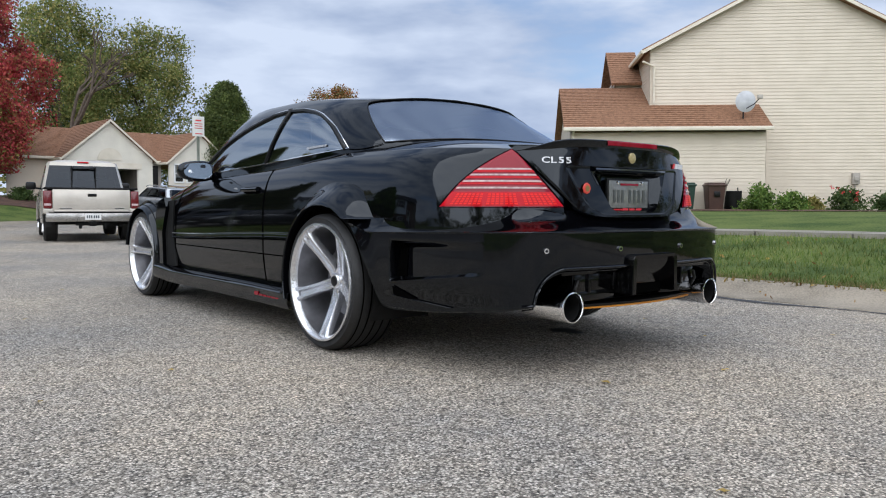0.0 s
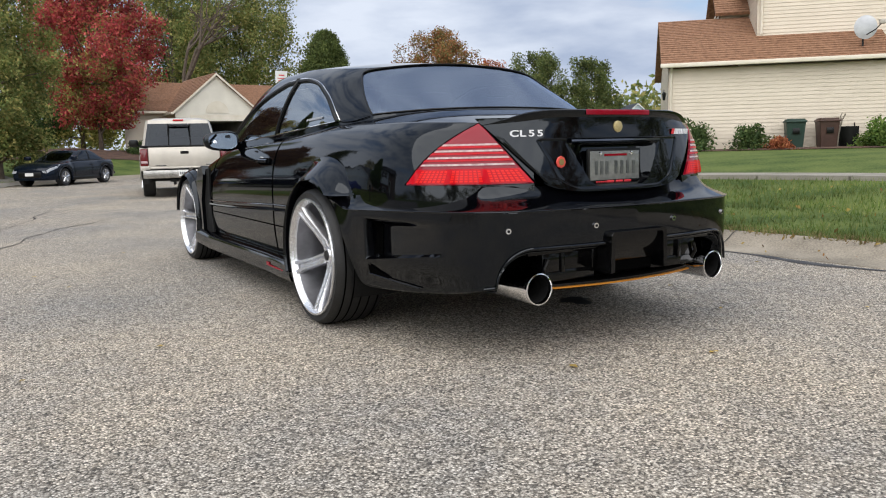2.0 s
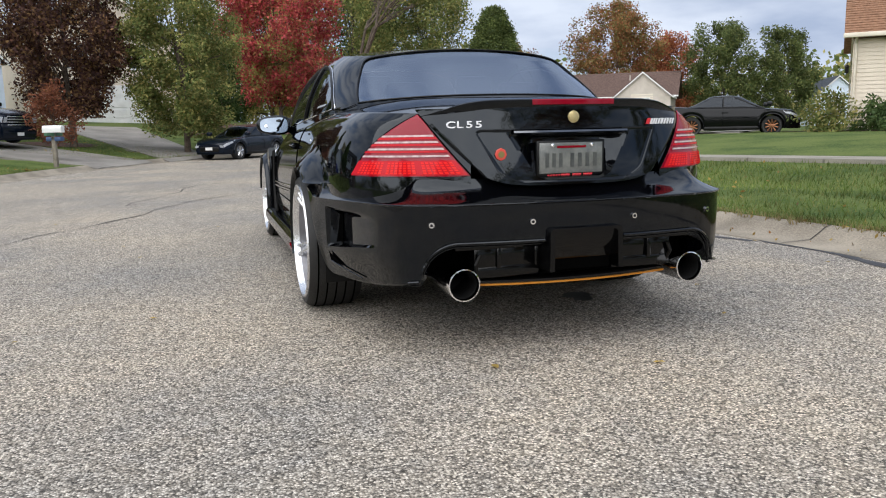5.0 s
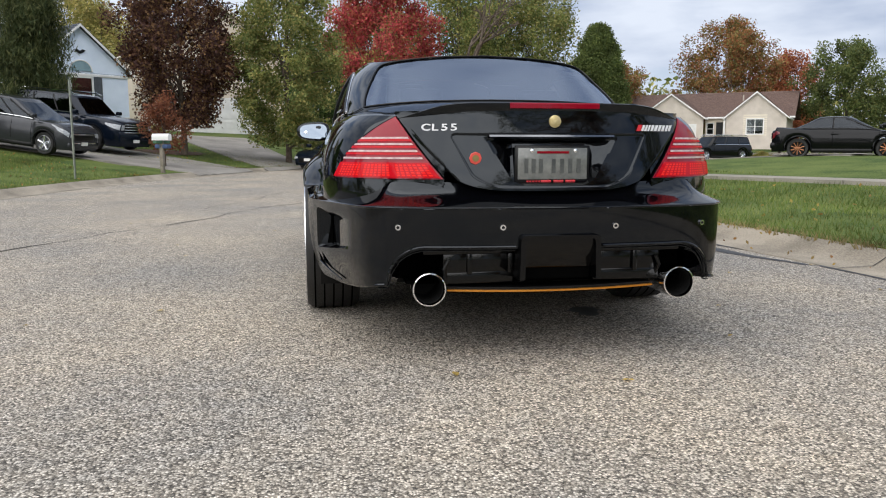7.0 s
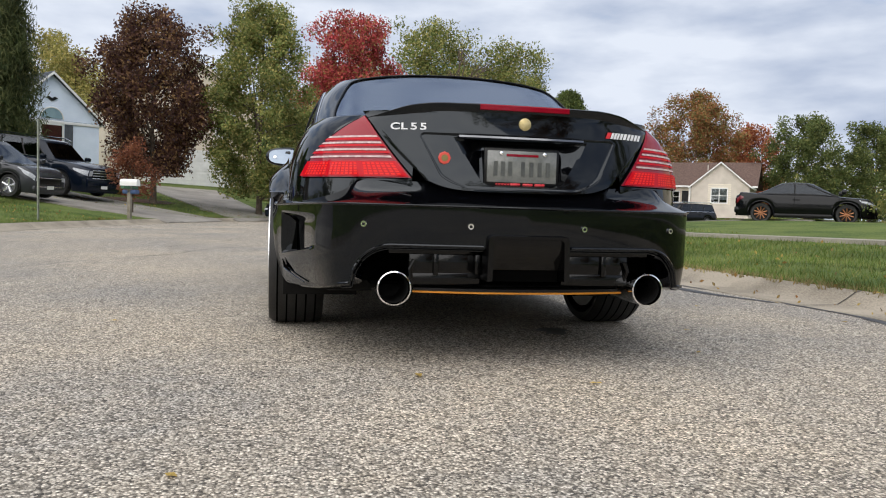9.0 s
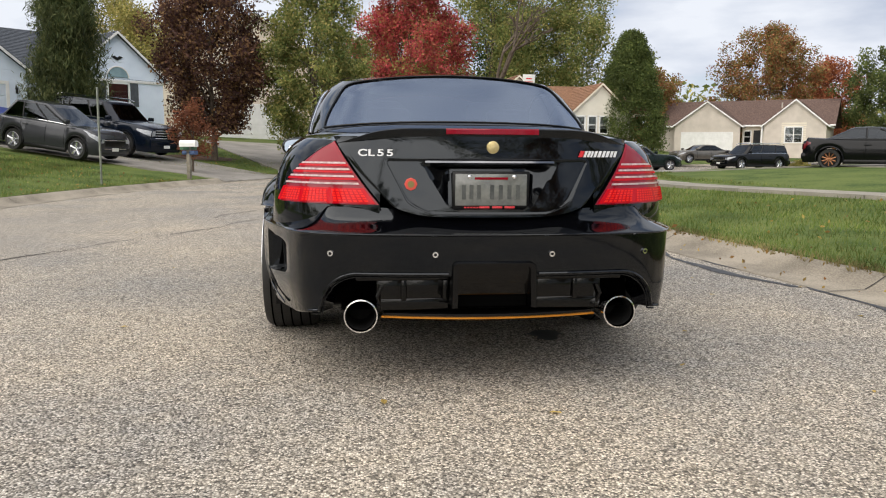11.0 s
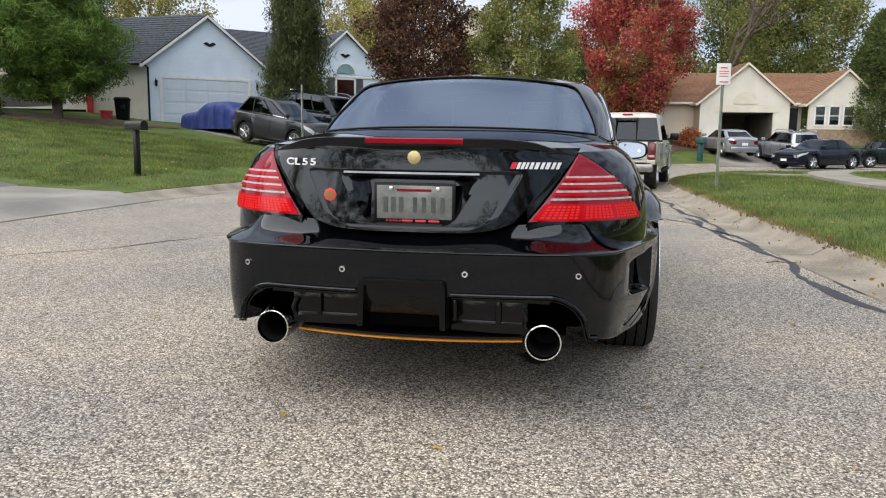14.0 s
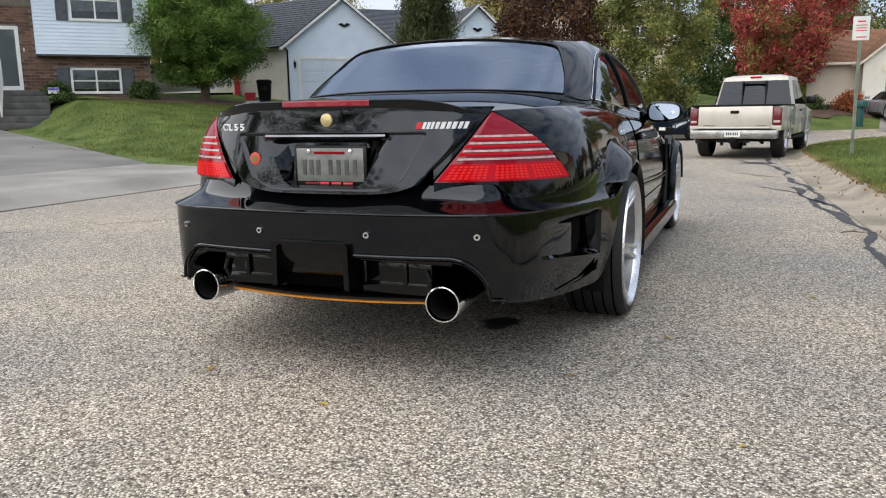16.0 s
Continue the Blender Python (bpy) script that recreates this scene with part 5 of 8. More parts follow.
part("red_side_post", box(-2.16, -1.94, 1.92, 2.10, 1.40, 3.25), RED_PAINT, gh, "red painted post against the side wall", smooth=False)

# split-level brick and siding house, far up the left lawn
sp = empty("house", pose(-22.0, 17.35, 0, 0, 0, 47), "split-level house, pale siding above brown brick", "house")
wall(sp, (.0, -.35), (3.75, -.35), 3.28, [(0, 6.2), (3.75, 6.2)], BLUEWHITE, .125, lap=.014)
wall(sp, (.0, 0), (.0, -.35), 3.28, [(0, 6.2), (.35, 6.2)], BLUEWHITE, .125, lap=.014)
wall(sp, (3.75, -.35), (3.75, 7), 3.28, [(0, 6.2), (7.35, 6.2)], BLUEWHITE, .125, lap=.014)
part("overhang_soffit", box(0, 3.75, -.35, .05, 3.22, 3.29), SHUTTER, sp, smooth=False)
window(sp, 1.15, 2.80, 4.42, 5.85, -.35, 2, SHUTTER, blind=.8)
window(sp, 1.00, 2.68, 1.93, 2.84, 0, 2, SHUTTER, blind=.9)
roof_slab(sp, (-4.2, -.8, 6.1), (4.2, -.8, 6.1), (4.2, 3.8, 8.2), (-4.2, 3.8, 8.2), GREY_ROOF)
roof_slab(sp, (-4.2, 8.2, 6.1), (4.2, 8.2, 6.1), (4.2, 3.8, 8.2), (-4.2, 3.8, 8.2), GREY_ROOF)
dw = part("front_door", join(box(-1.42, -1.33, -.06, .02, 2.05, 4.22), box(-.62, -.50, -.06, .02, 2.05, 4.22), box(-1.33, -.62, -.06, .02, 4.10, 4.22), box(-1.33, -.62, -.06, .02, 2.05, 2.2)), WHITE, sp, "white-framed glass storm door", smooth=False)
part("door_glass", box(-1.34, -.61, -.03, -.02, 2.19, 4.11), PANE, dw, smooth=False)
# white sheet behind the glass paints the storm door's pale reflection
part("reflection_leaf", box(-1.34, -.61, -.005, .01, 2.06, 4.11), WHITE, dw, smooth=False)
part("doorbell", box(-.40, -.36, -.03, .0, 3.38, 3.50, .005), WHITE, sp)

# low red-roofed house beyond the bend
rh = empty("house", pose(5.76, 39.1, 0, 0, 0, 5.7), "low cream house with brown shingle roof and open garage", "house")
wall(rh, (0, 0), (4.46, 0), 1.0, [(0, 3.26), (2.23, 5.15), (4.46, 3.26)], IVORY, gap=(.98, 3.66, 2.62))
wall(rh, (0, 8), (0, 0), 1.0, [(0, 3.26), (8, 3.26)], CREAM)
gable_roof(rh, 0, 4.46, 0, 5, 3.26, 5.15, 'y', BROWN_ROOF, .2)
part("open_garage", join(box(.98, 1.0, .1, 5, 1.0, 2.62), box(3.64, 3.66, .1, 5, 1.0, 2.62), box(.98, 3.66, 4.98, 5.0, 1.0, 2.62), box(.98, 3.66, .1, 5, 2.6, 2.62)), surface("garage_wall", (.16, .14, .12), (.24, .21, .18), 2, .8, .1, 40), rh, "dark inside of the open garage", smooth=False)
part("garage_lintel", box(.78, 3.86, -.05, .03, 2.62, 2.92), TRIM, rh, smooth=False)
part("fan_panel", slab([(2.23 + .62 * math.cos(t), 3.05 + .62 * math.sin(t)) for t in np.linspace(0, math.pi, 18)], -.05, -.02, 'y'), TRIM, rh, smooth=False)
wall(rh, (4.46, 1.2), (5.45, 1.2), 1.0, [(0, 3.3), (.99, 3.3)], TAUPE)
part("front_door", box(4.62, 5.25, 1.12, 1.18, 1.1, 2.9), DARKROOM, rh, smooth=False)
wall(rh, (5.45, .2), (9.0, .2), 1.0, [(0, 3.26), (1.78, 4.85), (3.55, 3.26)], IVORY)
for k in range(3):
    window(rh, 5.72 + k * .70, 6.32 + k * .70, 1.95, 3.02, .2, 1, blind=.75)
part("brick_base", box(5.40, 9.05, .10, .2, 1.0, 1.80), surface("tan_brick", (.22, .16, .10), (.36, .27, .18), 7, .9, .4, 40), rh, smooth=False)
gable_roof(rh, 5.45, 9.0, .2, 5, 3.26, 4.85, 'y', BROWN_ROOF, .2)
gable_roof(rh, -2.2, 10.5, 1.2, 8.5, 3.3, 5.0, 'x', BROWN_ROOF, .25)
wall(rh, (-2.2, 1.4), (0, 1.4), 1.0, [(0, 3.3), (2.2, 3.3)], CREAM)

# taupe house with dark roof and white garage door
th = empty("house", pose(24.5, 57.0, 0, 0, 0, -36), "low taupe house with dark brown roof and white garage", "house")
wall(th, (-.1, 0), (4.9, 0), .3, [(0, 3.2), (2.5, 5.0), (5.0, 3.2)], TAUPE)
gable_roof(th, -.1, 4.9, 0, 5, 3.2, 5.0, 'y', DARK_ROOF, .2, WHITE)
wall(th, (-1.6, 1.2), (-.1, 1.2), .3, [(0, 3.2), (1.5, 3.2)], TAUPE)
wall(th, (-1.6, 9), (-1.6, 1.2), .3, [(0, 3.2), (7.8, 3.2)], TAUPE)
garage_door(th, .55, 4.28, .6, 2.45, 0, WHITE)
wall(th, (4.9, 1.0), (6.6, 1.0), .6, [(0, 3.2), (1.7, 3.2)], CREAM)
window(th, 5.0, 5.6, 1.7, 2.7, 1.0, 1)
part("porch_post", box(6.42, 6.54, -.1, .02, .7, 3.1), WHITE, th, smooth=False)
part("front_door", box(5.75, 6.25, .93, .99, .8, 2.7), DARKROOM, th, smooth=False)
wall(th, (6.6, 0), (10.9, 0), .6, [(0, 3.2), (2.15, 5.0), (4.3, 3.2)], TAUPE)
wall(th, (10.9, 0), (10.9, 8), .6, [(0, 3.2), (8, 3.2)], TAUPE)
gable_roof(th, 6.6, 10.9, 0, 5, 3.2, 5.0, 'y', DARK_ROOF, .2, WHITE)
window(th, 8.05, 9.35, 1.7, 2.95, 0, 2, blind=.8)
part("window_surround", box(7.85, 9.55, -.012, -.004, 1.6, 3.25), TRIM, th, smooth=False)
gable_roof(th, -1.8, 11.2, 1.0, 9.0, 3.25, 5.25, 'x', DARK_ROOF, .25, WHITE)
part("roof_vent", tube([(7.4, 3.5, 4.3), (7.4, 3.5, 4.95)], .06, 8), CONCRETE, th)

# beige house behind the trees, and two far roofs past the cream house
bh = empty("house", pose(-9.6, 38.5, 0, 0, 0, 24), "tall beige house behind trees with white garage door", "house")
wall(bh, (0, 0), (7.0, 0), .9, [(0, 6.2), (3.5, 8.2), (7.0, 6.2)], CREAM)
wall(bh, (0, 8), (0, 0), .9, [(0, 6.2), (8, 6.2)], CREAM)
gable_roof(bh, 0, 7.0, 0, 8, 6.2, 8.2, 'y', DARK_ROOF, .3)
garage_door(bh, 1.0, 5.6, 1.2, 3.3, 0, WHITE)
window(bh, 1.5, 2.7, 4.2, 5.5, 0, 2)
window(bh, 4.6, 5.8, 4.2, 5.5, 0, 2)
for x, y, rz in ((52, 56, -30), (58, 49, -40)):
    fh = empty("house", pose(x, y, -.5, 0, 0, rz), "small far pale house with grey roof", "house")
    wall(fh, (0, 0), (4.0, 0), 0, [(0, 3.6), (2.0, 5.4), (4.0, 3.6)], BLUEWHITE)
    wall(fh, (0, 7), (0, 0), 0, [(0, 3.6), (7, 3.6)], BLUEWHITE)
    gable_roof(fh, 0, 4.0, 0, 7, 3.6, 5.4, 'y', GREY_ROOF, .25, WHITE)
    window(fh, 1.3, 2.7, 1.6, 2.9, 0, 2)

# ---- trees and shrubs ----
BARK = surface("bark", (0.05, 0.038, 0.028), (0.13, 0.10, 0.075), 5, 0.95, 0.6, 30, grit=0.6)
LEAF = {
    "green": leaf_material("green_leaves", [(0.090, 0.122, 0.036), (0.140, 0.172, 0.050), (0.215, 0.220, 0.072), (0.330, 0.280, 0.095)]),
    "deep": leaf_material("deep_green_leaves", [(0.040, 0.072, 0.024), (0.066, 0.106, 0.034), (0.112, 0.148, 0.048)]),
    "red": leaf_material("red_leaves", [(0.170, 0.028, 0.034), (0.340, 0.052, 0.060), (0.480, 0.092, 0.090), (0.360, 0.110, 0.068), (0.220, 0.180, 0.062)]),
    "plum": leaf_material("plum_leaves", [(0.038, 0.020, 0.020), (0.072, 0.036, 0.030), (0.120, 0.062, 0.038), (0.230, 0.140, 0.060)]),
    "orange": leaf_material("orange_leaves", [(0.20, 0.075, 0.040), (0.30, 0.135, 0.055), (0.21, 0.165, 0.058), (0.14, 0.140, 0.050)]),
    "yellow": leaf_material("yellow_green_leaves", [(0.150, 0.160, 0.045), (0.250, 0.225, 0.068), (0.370, 0.300, 0.105)]),
    "needle": leaf_material("needles", [(0.055, 0.105, 0.022), (0.105, 0.175, 0.036), (0.190, 0.260, 0.062)]),
    "spruce": leaf_material("spruce_needles", [(0.034, 0.050, 0.020), (0.066, 0.084, 0.032), (0.130, 0.135, 0.052)]),
    "arbor": leaf_material("arborvitae_leaves", [(0.045, 0.068, 0.020), (0.078, 0.105, 0.030), (0.135, 0.160, 0.048)]),
    "mid": leaf_material("mid_green_leaves", [(0.058, 0.084, 0.028), (0.098, 0.124, 0.040), (0.165, 0.172, 0.058)]),
    "rust": leaf_material("rust_leaves", [(0.10, 0.035, 0.022), (0.17, 0.062, 0.034), (0.23, 0.10, 0.05)]),
    "russet": leaf_material("russet_leaves", [(0.217, 0.062, 0.031), (0.341, 0.116, 0.054), (0.434, 0.186, 0.078)]),
}


def leaf_cloud(rng, centres, per, spread, size, droop=0.0, flat=1.0, slim=.55):
    """Many small bent leaves round the centres, as one mesh."""
    n = len(centres) * per
    C = np.repeat(np.asarray(centres), per, axis=0) + np.clip(rng.normal(0, 1, (n, 3)), -1.7, 1.7) * np.array((spread, spread, spread * flat))
    a = rng.normal(0, 1, (n, 3))
    a[:, 2] -= droop
    a /= np.linalg.norm(a, axis=1)[:, None]
    b = np.cross(a, rng.normal(0, 1, (n, 3)))
    b /= np.linalg.norm(b, axis=1)[:, None] + 1e-9
    s = size * rng.uniform(.6, 1.35, (n, 1))
    V = np.empty((n, 4, 3))
    V[:, 0], V[:, 1], V[:, 2], V[:, 3] = C - a * s, C + b * s * slim, C + a * s, C - b * s * slim
    return V.reshape(-1, 3).tolist(), [(4 * i, 4 * i + 1, 4 * i + 2, 4 * i + 3) for i in range(n)]


def crown_centres(rng, n, h0, h1, radius, shape):
    """Twig ends in sprays that reach outwards and up from the limbs, with gaps between them; shape(t) is the outline from base to top."""
    out, heads = [], []
    m = max(16, n // 6)
    for i in range(m):
        t = (i + rng.uniform(.1, .9)) / m
        ang = i * 2.39996 + rng.normal(0, .35)
        rr = rng.uniform(.25, 1.0) ** .6 * rng.uniform(.78, 1.10)
        r = radius * shape(t) * rr
        heads.append((r * math.cos(ang), r * math.sin(ang), h0 + (h1 - h0) * t))
    for i in range(n):
        c = np.array(heads[i % m])
        axis = np.array((c[0], c[1], .55 * radius + .35 * abs(c[2] - h0)))
        axis /= np.linalg.norm(axis)
        q = c + axis * rng.normal(0, .20) * radius + rng.normal(0, .085, 3) * radius
        q[2] = min(max(q[2], h0), h1 + .04 * (h1 - h0))
        out.append(tuple(q))
    return out


def round_crown(t):
    return max(0.0, math.sin(math.pi * (0.10 + 0.88 * t))) ** .65


def oval_crown(t):
    return max(0.0, 1 - abs((t - .36) / .66) ** 2.2) ** .6


def tree(name, x, y, h, radius, kind, label, seed, clear=.22, shape=round_crown, clumps=260, per=34, size=.10, spread=.30, limbs=11, trunk=.14, z=None, base_leaves=True):
    rng = np.random.default_rng(seed)
    z = land(x, y) - .05 if z is None else z
    root = empty(name, pose(x, y, z), label, "tree")
    cs = crown_centres(rng, clumps, h * clear, h * .97, radius, shape)
    V = [tube([(0, 0, -.1), (.01, .0, h * .12), (rng.normal(0, .04), rng.normal(0, .04), h * .4), (rng.normal(0, .1), rng.normal(0, .1), h * .88)], trunk, 9, trunk * .18)]
    part("trunk", V[0], BARK, root)
    for i in range(limbs):
        c = np.array(cs[i * len(cs) // limbs])
        s = h * (clear * .6 + .45 * (i / limbs))
        s = min(s, c[2] - .1)
        m = np.array((c[0] * .45, c[1] * .45, s + (c[2] - s) * .55))
        part("limb", tube([(0, 0, s), tuple(m + rng.normal(0, .06, 3)), tuple(c)], trunk * .38, 6, trunk * .06), BARK, root)
    part("crown", leaf_cloud(rng, cs, int(per * 3.6), spread * .80, size * .64), LEAF[kind], root, smooth=False)
    return root


def twig_tree(name, x, y, h, spread, label, seed, z=None):
    """A nearly leafless tree: forking limbs and fine twigs."""
    rng = np.random.default_rng(seed)
    z = land(x, y) - .05 if z is None else z
    root = empty(name, pose(x, y, z), label, "tree")
    tubes, tips = [], []

    def grow(p, d, ln, r, depth):
        q = p + d * ln
        mid = p + d * ln * .5 + rng.normal(0, ln * .06, 3)
        tubes.append((depth, tube([tuple(p), tuple(mid), tuple(q)], r, 6, r * .62, False)))
        if depth == 0:
            tips.append(q)
            return
        for _ in range(3 if depth > 1 else 4):
            e = d + rng.normal(0, .42, 3)
            e[2] = abs(e[2]) * .8 + .15
            grow(q, e / np.linalg.norm(e), ln * rng.uniform(.55, .75), r * .6, depth - 1)
    grow(np.zeros(3), np.array((.05, 0, 1.0)), h * .30, h * .018, 4)
    part("trunk", tubes[0][1], BARK, root)
    for d, g in tubes[1:]:
        if d >= 2:
            part("branch", g, BARK, root)
    tagged(part("twig_mass", join(*[g for d, g in tubes[1:] if d < 2]), BARK, root), kind="stuff")
    part("crown", leaf_cloud(rng, tips[::3], 3, .3, .09), LEAF["yellow"], root, smooth=False)
    return root


def conifer(name, x, y, h, radius, kind, label, seed, weeping=False, column=False, z=None, size=.11, boughs=150, per=60, low=.10):
    rng = np.random.default_rng(seed)
    z = land(x, y) - .05 if z is None else z
    root = empty(name, pose(x, y, z), label, "tree")
    part("trunk", tube([(0, 0, -.1), (0, 0, h * .5), (0, 0, h * .96)], .04 * radius + .07, 8, .02), BARK, root)
    cs, limb = [], []
    for i in range(boughs):
        t = rng.uniform(0, 1) ** .85
        ang = rng.uniform(0, 2 * math.pi)
        if column:
            r = radius * (1 - t) ** .58 * min(1.0, .80 + 1.1 * t) * rng.uniform(.80, 1.06)
        else:
            r = radius * (1 - t) ** (.70 if not weeping else .55) * (min(1.0, .50 + 2.2 * t) if not weeping else 1.0) * rng.uniform(.55, 1.1) + .10
        zz = h * (low + (.97 - low) * t)
        steps = 1 if column else 5
        for k in range(steps):
            f = 1.0 if column else (k + 1) / steps
            sag = (-.5 * f * f * r if weeping else .10 * f * r)
            cs.append((r * f * math.cos(ang), r * f * math.sin(ang), zz + sag))
        if not column and i % 5 == 0:
            limb.append(tube([(0, 0, zz), (r * .5 * math.cos(ang), r * .5 * math.sin(ang), zz + .05 * r), (r * math.cos(ang), r * math.sin(ang), zz + (-.45 * r if weeping else .1 * r))], .03, 5, .008))
    for g in limb[:14]:
        part("limb", g, BARK, root)
    part("crown", leaf_cloud(rng, cs, int(per * 1.8) // (1 if column else 4), .22 if not column else .20, size, droop=1.6 if weeping else 0.0, flat=1.6 if weeping else .8, slim=.5 if column else .13), LEAF[kind], root, smooth=False)
    return root


def shrub(x, y, w, h, kind, label, seed, z=None, n=90, size=.055, name="shrub"):
    rng = np.random.default_rng(seed)
    z = land(x, y) - .02 if z is None else z
    root = empty(name, pose(x, y, z), label, "shrub")
    cs = [(rng.normal(0, .38) * w, rng.normal(0, .38) * w * .8, h * (.12 + .80 * rng.uniform(0, 1) ** .8)) for _ in range(n)]
    cs = [(a, b, c * max(.35, 1 - (a * a + b * b) / (w * w * 1.6))) for a, b, c in cs]
    for k in range(4):
        c = cs[k * 7]
        part("stem", tube([(0, 0, -.05), (c[0] * .5, c[1] * .5, c[2] * .6), c], .02, 5, .006), BARK, root)
    part("foliage", leaf_cloud(rng, cs, 26, .13 * max(w, .6), size), LEAF[kind], root, smooth=False)
    return root


red_maple = tree("maple_tree", 2.1, 39.0, 9.8, 2.85, "red", "bright red autumn maple still green on its lower limbs", 3, .20, round_crown, 310, 40, .12, .34, z=.75)
rng = np.random.default_rng(303)
part("lower_crown", leaf_cloud(rng, [(rng.normal(0, .85), rng.normal(0, .85), 1.9 + 2.6 * rng.uniform()) for _ in range(46)], 110, .30, .075), LEAF["yellow"], red_maple, "yellow-green leaves still on the lower limbs", smooth=False)
tree("maple_tree", -6.25, 27.3, 6.9, 2.4, "plum", "dark plum and brown autumn maple on the lawn", 5, .20, round_crown, 280, 40, .10, .27, z=.55)
tree("pear_tree", -2.4, 27.8, 8.0, 2.05, "green", "slender green tree turning yellow beside the kerb", 8, .12, oval_crown, 400, 38, .09, .25, z=.15)
tree("dogwood_tree", -5.9, 21.8, 2.2, 0.66, "rust", "small russet autumn tree on the lawn", 9, .30, round_crown, 36, 26, .065, .16, 5, .05)
tree("oak_tree", 9.6, 58.0, 13.4, 5.0, "green", "tall green tree in the wood behind the houses", 11, .16, round_crown, 280, 36, .17, .55, z=1.2, trunk=.2)
tree("oak_tree", 16.5, 60.0, 12.6, 5.2, "green", "tall green tree in the wood behind the houses", 12, .14, round_crown, 280, 36, .17, .55, z=1.2, trunk=.2)
tree("maple_tree", 24.5, 62.0, 6.6, 2.8, "orange", "small orange tree behind the houses", 13, .14, round_crown, 150, 36, .15, .4, z=1.0, trunk=.15)
tree("oak_tree", 12.5, 64.0, 11.5, 5.0, "deep", "dark green tree in the wood behind the houses", 14, .10, round_crown, 240, 36, .18, .6, z=1.2, trunk=.2)
tree("oak_tree", 3.2, 60.0, 10.5, 4.8, "yellow", "yellowing tree in the wood behind the houses", 15, .10, round_crown, 220, 34, .18, .55, z=1.2, trunk=.2)
tree("oak_tree", -1.6, 50.0, 6.4, 3.0, "deep", "low dark green tree behind the beige house", 29, .04, round_crown, 180, 32, .15, .42, z=.8)
twig_tree("bare_tree", 8.5, 50.6, 13.5, 5, "nearly leafless tall tree behind the houses", 4, z=1.2)
tree("maple_tree", 35.0, 62.0, 11.2, 4.6, "orange", "orange-brown autumn maple behind the taupe house", 16, .16, round_crown, 280, 36, .17, .45, z=.4)
tree("maple_tree", 41.0, 63.5, 8.6, 3.6, "russet", "russet autumn maple behind the taupe house", 17, .12, round_crown, 180, 34, .17, .45, z=.3)
tree("maple_tree", 40.0, 53.0, 8.3, 3.2, "mid", "rounded green tree with a gap in the crown", 18, .10, round_crown, 240, 36, .15, .36, z=.3)
tree("maple_tree", 45.5, 52.5, 8.0, 2.8, "mid", "rounded green tree beyond the lawn", 19, .10, round_crown, 200, 36, .15, .36, z=.3)
conifer("arborvitae", 14.95, 41.0, 7.2, 2.25, "arbor", "dense dark green columnar evergreen", 21, column=True, z=.75, boughs=760, per=46, size=.065, low=.03)
conifer("weeping_spruce", -11.45, 27.1, 8.2, 1.45, "spruce", "tall drooping spruce in front of the pale house", 22, weeping=True, boughs=240, per=150, size=.12, low=.06)
conifer("pine_tree", -18.15, 21.4, 7.8, 2.85, "needle", "bushy green pine on the lawn", 23, boughs=360, per=330, size=.115, low=.10)
tree("locust_tree", -20.0, 62.0, 11.0, 3.8, "yellow", "pale yellow-green tree behind the houses", 24, .2, round_crown, 180, 32, .16, .5, z=2)
tree("locust_tree", -16.4, 55.0, 8.6, 3.2, "yellow", "pale yellow-green tree behind the houses", 25, .2, round_crown, 160, 32, .15, .5, z=2)
tree("locust_tree", -29.0, 45.0, 11.5, 4.2, "yellow", "yellow-green tree behind the pale house", 26, .2, round_crown, 180, 32, .16, .5, z=2)
tree("locust_tree", -31.5, 30.5, 6.2, 3.2, "yellow", "low yellow-green tree behind the boat", 27, .04, round_crown, 200, 32, .14, .4, z=1.6)
tree("locust_tree", -36.0, 36.0, 7.0, 3.6, "green", "green tree behind the boat", 28, .04, round_crown, 200, 32, .14, .4, z=1.6)
# unseen trees, added beside and behind the camera to darken the coupe's reflections
for i, (x, y, h, r, k) in enumerate(((-24, -14, 9, 3.6, "green"), (-13, -26, 11, 4.2, "deep"), (10, -20, 9, 3.6, "orange"), (-30, 2, 10, 4.0, "green"), (20, -12, 10, 3.8, "green"))):
    tree("closing_tree", x, y, h, r, k, "unseen tree added out of view to fill the reflections", 40 + i, .2, round_crown, 130, 26, .16, .45)

hm = hr.matrix_basis
for u, v, w, h, k, lab, sd in ((6.35, -.75, .75, 1.15, "needle", "clipped green shrub by the cream house", 51), (7.4, -.5, .70, .85, "needle", "green shrub by the cream house", 52), (8.45, .4, .38, .65, "yellow", "yellow shrub by the cream house", 53), (9.55, .3, .75, 1.0, "deep", "rose bush with red flowers by the wall", 54), (11.0, .2, .8, .9, "deep", "dark green shrub by the wall", 55), (2.7, -.7, .75, 1.0, "deep", "rounded dark green shrub", 56), (3.55, -.9, .5, .55, "russet", "low brown shrub beside the bins", 57), (-.3, -1.0, 1.0, 1.45, "green", "large olive green shrub at the house corner", 58), (1.0, -.9, .8, 1.2, "deep", "rounded dark green shrub", 59)):
    p = hm @ Vector((u, v, 0))
    shrub(p.x, p.y, w, h, k, lab, sd, z=.42)
rng = np.random.default_rng(5)
p = hm @ Vector((9.55, .2, 0))
roses = part("rose_flowers", leaf_cloud(rng, [(rng.normal(0, .35), rng.normal(0, .3), rng.uniform(.5, 1.05)) for _ in range(16)], 7, .03, .035), RED_PAINT, None, smooth=False)
roses.matrix_basis = pose(p.x, p.y, .45)
tagged(roses, "red rose blooms on the wall shrub", "flowers", kind="stuff")
sm = sp.matrix_basis
